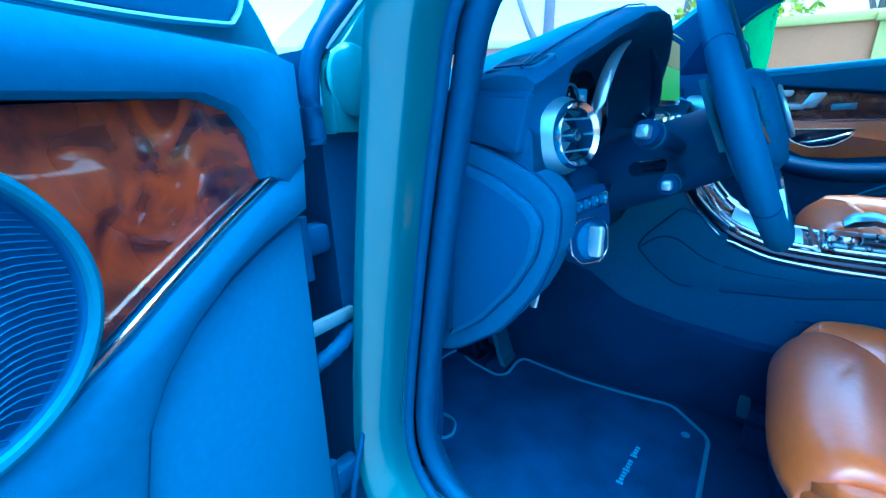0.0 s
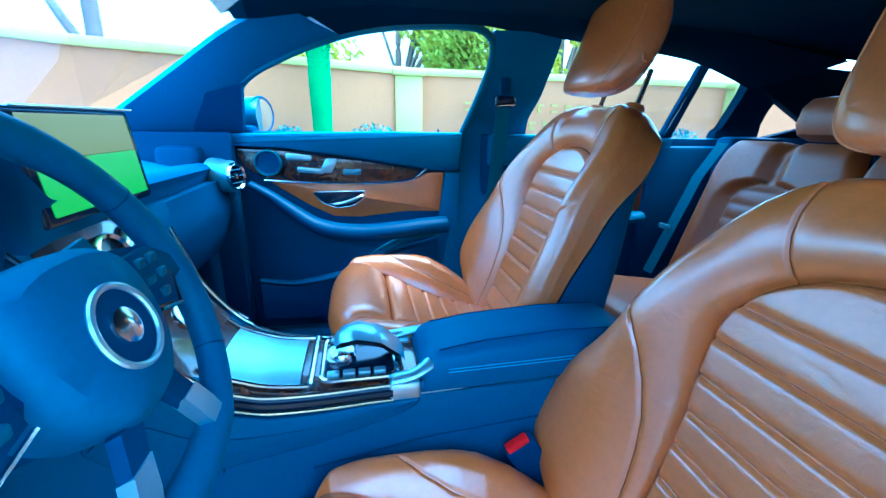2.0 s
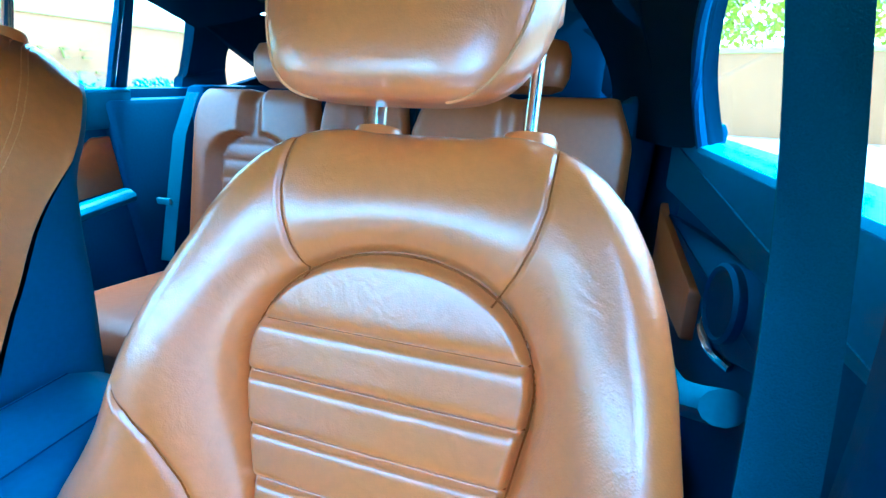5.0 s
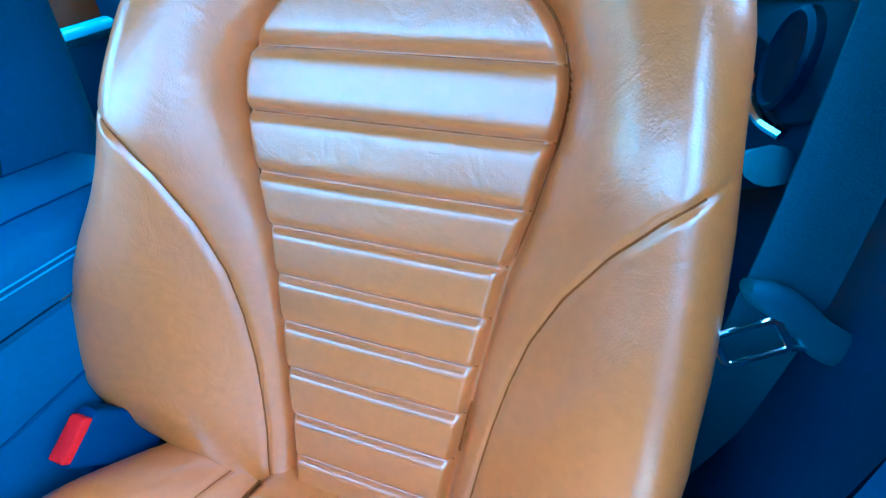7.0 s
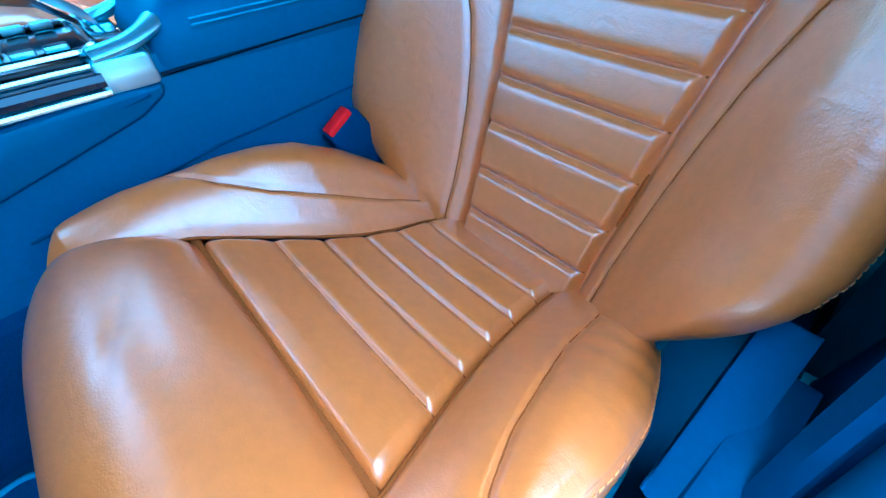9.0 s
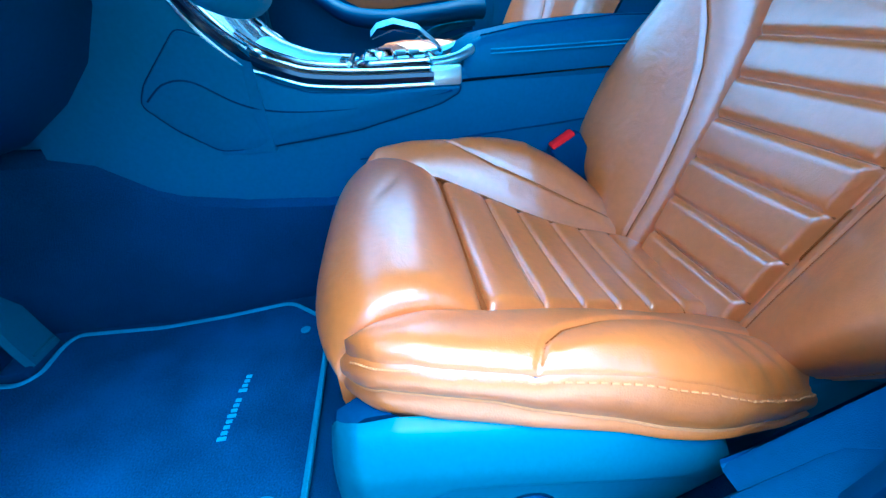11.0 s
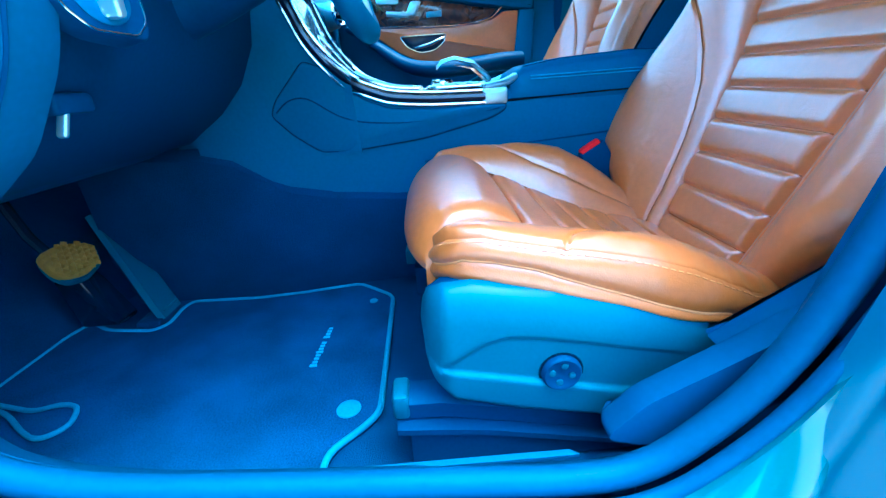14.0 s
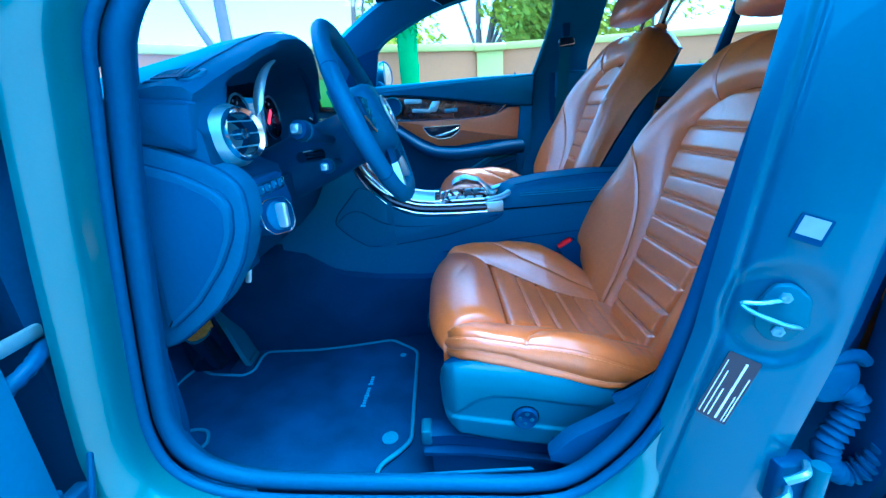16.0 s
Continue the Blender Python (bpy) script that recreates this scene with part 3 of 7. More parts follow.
        for key, g in split_grid(place, lambda a, b: "strip" if (b > -0.236 or a < leaf(b)) else "leaf", 0, vs, us_b).items():
            pad_part("bolster_strip" if key == "strip" else "cushion_bolster", g, M_LEATHER, t)
        def on(x, y):
            e = ins(y)
            w = cush_w(y) + (0.006 + 0.010 * smooth(-0.30, -0.42, y) if sx < 0 else 0)
            v = min(1.0, max(0.0, (x - e) / (w - e)))
            return place(v, y)[2]
        part("bolster_seam", Geo().tube([on(leaf(y), y) for y in np.linspace(-0.60, -0.250, 60)], 0.0010, 6), M_SEAM_SHADE, t)
        part("insert_seam", Geo().tube([place(0, y)[2] + Vector((0, 0, 0.0005)) for y in np.linspace(-0.60, TIP - 0.01, 60)], 0.0018, 6), M_SEAM_SHADE, t)
        # skirt down from the stitched edge, with its piping
        rim_path = [place(1, y)[2] for y in list(np.linspace(-0.60, -0.16, 50)) + list(np.linspace(-0.157, TIP, 26))]
        tipz = place(0.5, TIP)[2]
        rim_path += [Vector((sx * (0.187 - 0.10 * q) + CX, TIP - 0.002 - 0.05 * q, tipz.z - 0.012 * q)) for q in np.linspace(0.05, 1, 8)]
        def ring(off, q0):
            out = []
            for p in rim_path:
                y = p.y
                o = Vector((p.x - CX - sx * min(abs(p.x - CX), 0.17), y - min(y, -0.17), 0))
                o = o.normalized() if o.length > 1e-5 else Vector((sx, 0, 0))
                zz = p.z + (pipe_z(y) - p.z) * q0 if q0 <= 1 else pipe_z(y) + (low_z(y) - pipe_z(y)) * (q0 - 1)
                out.append(Vector((p.x, y, 0)) + o * off + Vector((0, 0, min(zz, p.z))))
            return out
        part("cushion_skirt", Geo().loft([ring(o, q0) for o, q0 in ((0.0, 0.0), (0.003, 0.08), (0.0065, 0.35), (0.0075, 0.65), (0.004, 0.93), (0.0015, 1.0), (0.004, 1.10), (0.007, 1.45), (0.003, 1.85), (-0.012, 2.0), (-0.05, 2.02))], closed=False), M_LEATHER, t, "", 80)
        part("piping", Geo().tube(ring(0.0022, 1.0)[:74], 0.0019, 6), M_TANTHREAD, t, "pale piping")
        for off, q0 in ((-0.001, -0.02), (0.0036, 0.10)):
            row = ring(off, q0)[:72]
            g = Geo()
            for k in range(len(row) - 1):
                d = row[k + 1] - row[k]
                n = max(1, int(d.length / 0.0055))
                for j in range(n):
                    g.tube([row[k] + d * ((j + 0.15) / n), row[k] + d * ((j + 0.80) / n)], 0.00095, 4)
            part("edge_stitching", g, M_TANTHREAD, t, "pale double stitching")
    bolster(-1)
    bolster(1)
    part("front_apron", Geo().box((CX, -0.125, 0.595), (0.33, 0.03, 0.11), 0.010), M_PLASTIC, t, "blue plastic front apron")
    # plastic side covers, rails and adjusting knob
    cov_top = table([-0.428, -0.420, -0.405, -0.314, -0.229, -0.141, -0.110, -0.095, -0.088, -0.084], [0.560, 0.576, 0.592, 0.617, 0.641, 0.657, 0.655, 0.645, 0.628, 0.600])
    cov_low = table([-0.428, -0.36, -0.294, -0.193, -0.118, -0.098, -0.088, -0.084], [0.548, 0.500, 0.472, 0.493, 0.515, 0.533, 0.560, 0.595])
    crease_z = table([-0.43, -0.37, -0.277, -0.211, -0.178, -0.149, -0.113, -0.08], [0.540, 0.556, 0.577, 0.591, 0.595, 0.587, 0.563, 0.52])
    def cover(sx):
        def face(u, v):
            y = -0.428 + 0.344 * u
            lo, hi = cov_low(y), cov_top(y)
            z = lo + (hi - lo) * v
            band = 0.562 + 0.2227 * (y + 0.088)
            x = 0.2535 + 0.0055 * smooth(band + 0.003, band - 0.004, z) + 0.0045 * smooth(crease_z(y) - 0.003, crease_z(y) + 0.004, z) * smooth(-0.42, -0.30, y)
            e = max(0.0, (z - hi + 0.042) / 0.042)
            x -= 0.026 * (1 - math.sqrt(max(0.0, 1 - min(1.0, e) ** 2)))
            e = max(0.0, (lo + 0.010 - z) / 0.010)
            x -= 0.012 * (1 - math.sqrt(max(0.0, 1 - min(1.0, e) ** 2)))
            x -= 0.030 * max(0.0, (u - 0.90) / 0.10) ** 2
            return (sx * x, y, z)
        sc = part("side_cover", Geo().grid(face, 90, 70), M_PLASTIC, t, "blue plastic seat base cover", 80)
        part("cover_inside", Geo().loft([[(sx * 0.225, y, cov_low(y) + 0.004), (sx * 0.20, y, cov_low(y) + 0.004), (sx * 0.20, y, cov_top(y) - 0.004), (sx * 0.225, y, cov_top(y) - 0.004)] for y in np.linspace(-0.425, -0.092, 14)]), M_DARK, sc)
        if sx < 0:
            kb = part("lumbar_knob", Geo().lathe([(0.0225, -0.004), (0.0225, 0.006), (0.0200, 0.009), (0.0165, 0.0085), (0.012, 0.0055), (0.0001, 0.0045)], (sx * 0.2525, -0.238, 0.543), (sx, 0, 0), 32), M_DARK, sc, "dark four-way adjuster knob")
            part("knob_gap", Geo().lathe([(0.0255, -0.004), (0.0255, 0.0016), (0.0001, 0.0016)], (sx * 0.2525, -0.238, 0.543), (sx, 0, 0), 32), M_BLACK, sc)
            for k in range(4):
                ca, sa = math.cos(k * math.pi / 2 + 0.2), math.sin(k * math.pi / 2 + 0.2)
                part("knob_mark", Geo().lathe([(0.0042, 0), (0.0038, 0.0018), (0.0001, 0.0026)], (sx * 0.2585, -0.238 + 0.0115 * ca, 0.543 + 0.0115 * sa), (sx, 0, 0), 12), M_PLASTIC, kb)
        slope = lambda y: 0.490 + 0.20 * min(0.0, y + 0.10)
        part("rail", Geo().loft([[(sx * 0.205, y, slope(y) - 0.015), (sx * 0.238, y, slope(y) - 0.015), (sx * 0.240, y, slope(y) + 0.008), (sx * 0.232, y, slope(y) + 0.014), (sx * 0.205, y, slope(y) + 0.014)] for y in (-0.050, -0.10, -0.20, -0.30, -0.46)]), M_DARK, t, "dark blue seat rail")
        part("rail_lip", Geo().loft([[(sx * 0.225, y, slope(y) - 0.024), (sx * 0.252, y, slope(y) - 0.026), (sx * 0.252, y, slope(y) - 0.018), (sx * 0.225, y, slope(y) - 0.016)] for y in (-0.046, -0.145, -0.165, -0.30, -0.46)]), M_DARK, t)
        part("rail_foot", Geo().loft([[(sx * 0.195, y, 0.405), (sx * 0.246, y, 0.405), (sx * 0.242, y, slope(y) - 0.020), (sx * 0.20, y, slope(y) - 0.020)] for y in (-0.060, -0.20, -0.46)]), M_DARK, t)
        part("rail_cap", Geo().box((sx * 0.222, -0.052, 0.494), (0.040, 0.020, 0.034), 0.005), M_PLASTIC, t, "blue rail end cap")
    cover(-1)
    cover(1)
    part("seat_pan", Geo().box((0, -0.33, 0.475), (0.38, 0.46, 0.08), 0.02), M_DARK, t)
    part("recline_hinge", Geo().box((-0.200, -0.55, 0.565), (0.03, 0.12, 0.06), 0.012), M_PLASTIC, t)
    part("recline_hinge", Geo().box((0.205, -0.55, 0.570), (0.03, 0.12, 0.06), 0.012), M_PLASTIC, t)
    return t


driver_seat = front_seat()
copy_thing(driver_seat, pose(0.382, -0.035, 0.106))


def band_between(a, b, off, n=6):
    """A curved panel between two lines, with the thickness off."""
    a, b, off = curve(a, n), curve(b, n), Vector(off)
    m = min(len(a), len(b))
    pick = lambda c: [c[round(i * (len(c) - 1) / (m - 1))] for i in range(m)]
    a, b = pick(a), pick(b)
    mid = [(p + q) / 2 - off * 0.25 for p, q in zip(a, b)]
    return Geo().loft([[a[i], mid[i], b[i], b[i] + off, a[i] + off] for i in range(m)])


def mirror_x(pts, on):
    return [(-p[0], p[1], p[2]) for p in pts] if on else pts


# ---- car body: floor, tunnel, roof, pillars ----
body = thing("car_body", "grey-blue estate car body shell with open front door", "car")
part("floor_pan", Geo().box((0, -0.85, 0.20), (1.44, 3.4, 0.40), 0.01), M_CARPET, body, "dark blue carpeted floor")
part("rear_floor", Geo().box((0, -1.95, 0.60), (1.40, 0.80, 0.5), 0.02), M_CARPET, body)
part("footwell_carpet", Geo().grid(lambda u, v: (-0.70 + 1.40 * u, 0.45 + 0.40 * v, 0.401 + 1.0 * max(0, v - 0.50) ** 1.15), 8, 20), M_CARPET, body)
tunnel = [(0.60, 0.76), (0.352, 0.751), (0.29, 0.736), (0.186, 0.672), (0.10, 0.650), (-0.034, 0.634), (-0.30, 0.63), (-0.75, 0.60), (-1.0, 0.55)]
con_w = table([-0.70, -0.30, -0.20, 0.0, 0.11, 0.22], [0.085, 0.082, 0.087, 0.105, 0.118, 0.140])
part("tunnel", Geo().loft([[(-con_w(y) + 0.034, y, 0.39), (-con_w(y) + 0.020, y, 0.44), (-con_w(y) - 0.004, y, 0.53), (-con_w(y) - 0.008, y, z - 0.02), (-con_w(y) + 0.012, y, z), (con_w(y) - 0.012, y, z), (con_w(y) + 0.008, y, z - 0.02), (con_w(y) + 0.004, y, 0.53), (con_w(y) - 0.020, y, 0.44), (con_w(y) - 0.034, y, 0.39)] for y, z in tunnel]), M_CARPET, body)
part("roof_liner", Geo().grid(lambda u, v: (-0.56 + 1.12 * u, 0.10 - 2.25 * v, 1.52 + 0.06 * (1 - (2 * u - 1) ** 2) - 0.10 * max(0, v - 0.55) - 0.05 * max(0, 0.15 - v) * 4), 16, 20), M_LINER, body, "dark cloth roof lining")
part("roof_skin", Geo().grid(lambda u, v: (-0.62 + 1.24 * u, 0.14 - 2.35 * v, 1.56 + 0.08 * (1 - (2 * u - 1) ** 2) - 0.10 * max(0, v - 0.55) - 0.05 * max(0, 0.15 - v) * 4), 12, 16), M_PAINT, body)
part("tail_panel", Geo().box((0, -2.30, 0.80), (1.45, 0.10, 0.90), 0.03), M_DARK, body)
part("tailgate_top", Geo().box((0, -2.20, 1.33), (1.28, 0.08, 0.40), 0.03), M_LINER, body)
part("passenger_kick_panel", Geo().box((0.775, 0.55, 0.78), (0.05, 0.70, 0.86), 0.01), M_DARK, body)
part("passenger_post", Geo().box((0.76, 0.34, 0.80), (0.14, 0.12, 0.74), 0.02), M_DARK, body)
part("passenger_sill", Geo().box((0.76, -0.5, 0.42), (0.10, 2.2, 0.18), 0.03), M_NAVY, body)
for right in (True, False):
    fl = not right
    win_bot = mirror_x([(0.824, 0.194, 1.216), (0.703, 0.139, 1.346), (0.636, 0.003, 1.420), (0.586, -0.156, 1.473)], fl)
    scr = mirror_x([(0.77, 0.62, 1.18), (0.683, 0.315, 1.368), (0.591, 0.13, 1.467), (0.53, -0.02, 1.525)], fl)
    s = -1 if fl else 1
    if right:
        part("a_pillar", band_between(win_bot, scr, (0.035, 0.01, 0.02)), M_NAVY, body, "blue A-pillar trim")
        part("sail_panel", Geo().slab([(0.33, 1.20), (0.17, 1.21), (0.13, 1.35), (0.24, 1.32)], lambda a, b: (0.83 - 0.9 * max(0, b - 1.216), a, b), lambda a, b: (0.80 - 0.9 * max(0, b - 1.216), a, b), 0.006), M_DARK, body)
    else:
        part("a_pillar", band_between([(-0.70, 0.275, 1.16), (-0.69, 0.22, 1.235), (-0.66, 0.115, 1.345), (-0.61, -0.03, 1.44), (-0.575, -0.16, 1.487)], [(-0.66, 0.56, 1.16), (-0.655, 0.43, 1.27), (-0.60, 0.24, 1.40), (-0.55, 0.10, 1.485), (-0.53, -0.02, 1.53)], (-0.03, 0.01, 0.02)), M_NAVY, body, "blue A-pillar trim")
    rail_a = mirror_x([(0.586, -0.156, 1.473), (0.561, -0.307, 1.500), (0.550, -0.526, 1.512), (0.565, -0.70, 1.500), (0.585, -1.135, 1.474), (0.609, -1.348, 1.448), (0.66, -1.60, 1.39)], fl)
    if fl:
        rail_a = [(x - 0.07, y, z) for x, y, z in rail_a]
    rail_b = mirror_x([(0.50, -0.02, 1.545), (0.48, -0.307, 1.56), (0.47, -0.526, 1.565), (0.47, -0.70, 1.56), (0.48, -1.135, 1.54), (0.49, -1.348, 1.52), (0.50, -1.80, 1.47)], fl)
    part("roof_rail", band_between(rail_a, rail_b, (s * 0.04, 0, 0.03)), M_LINER, body)
    bp_a = mirror_x([(0.560, -0.590, 1.505), (0.612, -0.609, 1.445), (0.70, -0.600, 1.345), (0.822, -0.573, 1.218), (0.80, -0.545, 0.95), (0.77, -0.49, 0.72), (0.74, -0.43, 0.40)], fl)
    bp_b = mirror_x([(0.560, -0.800, 1.505), (0.604, -0.807, 1.453), (0.70, -0.81, 1.345), (0.819, -0.813, 1.222), (0.80, -0.85, 0.95), (0.78, -0.86, 0.72), (0.76, -0.86, 0.40)], fl)
    if fl:
        bp_a = [(-0.60, -0.590, 1.505), (-0.635, -0.585, 1.40), (-0.675, -0.56, 1.28), (-0.70, -0.535, 1.155), (-0.70, -0.50, 0.967), (-0.70, -0.47, 0.815), (-0.69, -0.425, 0.643)]
        bp_b = [(-0.63, -0.740, 1.505), (-0.665, -0.740, 1.42), (-0.705, -0.735, 1.30), (-0.735, -0.715, 1.15), (-0.735, -0.675, 0.95), (-0.725, -0.655, 0.72), (-0.715, -0.66, 0.52)]
    part("b_pillar", band_between(bp_a, bp_b, (s * 0.03, 0, 0)), M_NAVY if right else M_DARK, body, "blue B-pillar trim")
    # divider and rear pillar behind the rear doors
    bx = 0.0 if right else 0.06
    part("window_divider", band_between(mirror_x([(0.609, -1.335, 1.452), (0.84 - bx, -1.405, 1.204)], fl), mirror_x([(0.612, -1.375, 1.450), (0.836 - bx, -1.455, 1.204)], fl), (s * 0.02, 0, 0)), M_DARK, body)
    part("c_pillar", band_between(mirror_x([(0.66, -1.60, 1.41), (0.70, -1.62, 1.36), (0.80 - bx, -1.665, 1.26), (0.835 - bx, -1.66, 1.19), (0.80, -1.60, 0.80)], fl), mirror_x([(0.66, -1.80, 1.40), (0.70, -1.77, 1.34), (0.74, -1.785, 1.28), (0.76, -1.80, 1.228), (0.74, -1.75, 0.80)], fl), (s * 0.04, 0, 0)), M_LINER, body)
    part("d_pillar", band_between(mirror_x([(0.60, -2.12, 1.44), (0.66, -2.18, 1.32), (0.72, -2.22, 1.20)], fl), mirror_x([(0.50, -2.20, 1.42), (0.55, -2.26, 1.30), (0.60, -2.30, 1.20)], fl), (s * 0.04, 0, 0)), M_LINER, body)
    part("quarter_panel", Geo().box((s * 0.80, -1.58, 0.80), (0.06, 0.50, 0.76), 0.02), M_DARK, body)
    part("cargo_side", Geo().box((s * 0.72, -1.95, 0.88), (0.08, 0.70, 0.68), 0.02), M_DARK, body)
    part("quarter_trim", Geo().slab([(-1.40, 1.21), (-1.40, 1.14), (-1.95, 1.14), (-1.95, 1.21)], lambda a, b: (s * (0.86 - bx), a, b), lambda a, b: (s * (0.80 - bx), a, b), 0.01), M_DARK, body)
for poly in ([(-1.56, 1.43), (-1.77, 1.345), (-1.955, 1.265), (-2.25, 1.22), (-2.25, 1.46), (-1.56, 1.48)], [(-1.62, 1.18), (-1.80, 1.226), (-1.955, 1.261), (-2.25, 1.22), (-2.25, 0.95), (-1.62, 0.95)]):
    part("rear_quarter_trim", Geo().slab(poly, lambda a, b: (0.735 - 0.25 * (b - 1.2), a, b), lambda a, b: (0.705 - 0.25 * (b - 1.2), a, b), 0.004), M_LINER, body)
part("windscreen_header", Geo().grid(lambda u, v: (-0.56 + 1.12 * u, 0.13 - 0.16 * v, 1.50 + 0.05 * v + 0.045 * (1 - (2 * u - 1) ** 2)), 14, 3), M_LINER, body)
ws = part("windscreen", Geo().grid(lambda u, v: ((-0.72 + 1.44 * u) * (1 - 0.22 * v), 0.92 - 0.80 * v - 0.10 * (2 * u - 1) ** 2, 1.13 + 0.385 * v), 12, 8), M_GLASS, body, "curved windscreen glass")
ws.visible_shadow = False
part("cowl", Geo().grid(lambda u, v: (-0.80 + 1.60 * u, 0.86 + 0.22 * v, 1.10 - 0.02 * v), 8, 2), M_DARK, body)
part("bonnet", Geo().grid(lambda u, v: (-0.80 + 1.60 * u, 1.06 + 0.95 * v, 1.06 + 0.05 * (1 - (2 * u - 1) ** 2) - 0.18 * v * v), 10, 6), M_PAINT, body)
for right in (True, False):
    s = 1 if right else -1
    g = part("quarter_glass", Geo().slab([(-1.46, 1.205), (-1.655, 1.205), (-1.60, 1.40), (-1.38, 1.445)], lambda a, b: (s * (0.845 - 0.95 * (b - 1.205) - (0 if right else 0.05)), a, b), lambda a, b: (s * (0.842 - 0.95 * (b - 1.205) - (0 if right else 0.05)), a, b)), M_GLASS, body)
    g.visible_shadow = False

# driver's side behind the centre pillar: frame of the rear window and the closed quarter
inner = [(-0.575, -0.56, 1.505), (-0.57, -0.80, 1.497), (-0.585, -1.135, 1.474), (-0.605, -1.30, 1.445), (-0.655, -1.44, 1.36), (-0.70, -1.47, 1.25), (-0.72, -1.46, 1.12)]
edge = [(-0.665, -0.62, 1.435), (-0.685, -0.85, 1.442), (-0.693, -1.03, 1.432), (-0.70, -1.12, 1.405), (-0.705, -1.20, 1.35), (-0.735, -1.27, 1.25), (-0.762, -1.24, 1.14)]
part("rear_window_surround", band_between(inner, edge, (-0.03, 0, 0.015)), M_LINER, body, "dark rear window surround")
part("window_seal", Geo().tube(curve(edge, 6), 0.009, 8), M_DARK, body)
part("quarter_lining", band_between([(-0.585, -1.135, 1.478), (-0.64, -1.42, 1.38), (-0.70, -1.47, 1.25), (-0.72, -1.46, 1.12)], [(-0.50, -1.85, 1.47), (-0.60, -1.98, 1.36), (-0.66, -2.0, 1.24), (-0.68, -2.0, 1.10)], (-0.03, 0, 0)), M_LINER, body)
# the doorway on the driver's side: trim, seals and painted flange
DOORWAY = [(-0.30, 1.500), (-0.16, 1.487), (-0.03, 1.44), (0.10, 1.355), (0.19, 1.275), (0.235, 1.20), (0.262, 1.11), (0.290, 0.98), (0.312, 0.86), (0.332, 0.74), (0.340, 0.66), (0.328, 0.600), (0.285, 0.555), (0.20, 0.527), (0.05, 0.510), (-0.10, 0.498),
           (-0.22, 0.488), (-0.29, 0.498), (-0.345, 0.540), (-0.395, 0.605), (-0.435, 0.70), (-0.464, 0.815), (-0.490, 0.95), (-0.515, 1.08), (-0.535, 1.19), (-0.560, 1.33), (-0.575, 1.44), (-0.54, 1.495), (-0.42, 1.508)]


def doorway_ring(off, x, lean=True):
    """The doorway's line, moved outwards by off(y, z) in its plane, at the car's side x."""
    n, out = len(DOORWAY), []
    for i in range(n):
        a, p, b = (Vector(DOORWAY[(i + k) % n]) for k in (-1, 0, 1))
        d = (b - a).normalized()
        nn = Vector((d.y, -d.x))
        if nn.dot(p - Vector((-0.12, 0.95))) < 0:
            nn = -nn
        o = off(p.x, p.y) if callable(off) else off
        q = p + nn * o
        out.append(((x(p.x, p.y) if callable(x) else x) + (0.55 * max(0.0, p.y - 1.20) if lean else 0), q.x, q.y))
    return [tuple(v) for v in curve(out + [out[0]], 5)[:-1]]


def flange(y, z):
    return 0.022 if y > 0.05 else 0.022 + 0.018 * smooth(0.62, 0.50, z)


def inner_x(y, z):
    return -0.60 - max(0.085 * smooth(-0.10, -0.35, y), 0.060 * smooth(0.74, 0.60, z))


def inner_off(y, z):
    return 0.05 + 0.02 * smooth(0.60, 0.53, z) - 0.035 * smooth(-0.10, -0.35, y) * smooth(0.50, 0.60, z)


part("doorway_trim", Geo().loft([doorway_ring(inner_off, inner_x), doorway_ring(lambda y, z: 0.02 + 0.02 * smooth(0.60, 0.53, z), lambda y, z: -0.655 - max(0.025 * smooth(-0.2, -0.40, y), 0.013 * smooth(0.74, 0.60, z))), doorway_ring(lambda y, z: 0.002 + 0.018 * smooth(0.66, 0.58, z), lambda y, z: -0.675 - 0.012 * smooth(-0.2, -0.40, y)), doorway_ring(0.0, -0.695), doorway_ring(0.012, -0.705)], caps=False), M_TRIM, body, "blue doorway trim")
part("door_seal", Geo().tube(doorway_ring(-0.004, -0.715), 0.014, 12, closed=True, up=(1, 0, 0)), M_RUBBER, body, "rubber door seal")
part("door_seal", Geo().tube(doorway_ring(0.006, -0.740), 0.008, 10, closed=True, up=(1, 0, 0)), M_RUBBER, body)
tuck = lambda x: lambda y, z: x + (max(x, -0.752) - x) * smooth(-0.30, -0.39, y)
part("door_flange", Geo().loft([doorway_ring(0.008, -0.735), doorway_ring(0.006, -0.752), doorway_ring(lambda y, z: flange(y, z) * 0.35, tuck(-0.772)), doorway_ring(flange, tuck(-0.803)), doorway_ring(lambda y, z: flange(y, z) + 0.018, tuck(-0.812)), doorway_ring(lambda y, z: flange(y, z) + 0.03, tuck(-0.80)), doorway_ring(lambda y, z: flange(y, z) + 0.05, -0.74)], caps=False), M_PAINT, body, "grey-blue painted door flange")
part("sill_scuff_plate", Geo().slab(rounded([(0.24, -0.700), (-0.30, -0.700), (-0.30, -0.652), (0.24, -0.652)], 0.008), lambda a, b: (b, a, 0.44 + 0.06 * a), lambda a, b: (b, a, 0.459 + 0.08 * a - 0.95 * (b + 0.655)), 0.002), M_TRIM, body)
for k in range(4):
    part("scuff_rib", Geo().box((-0.662 - 0.008 * k, -0.03, 0.466 + 0.0076 * k), (0.002, 0.42, 0.003), 0), M_NAVY, body)
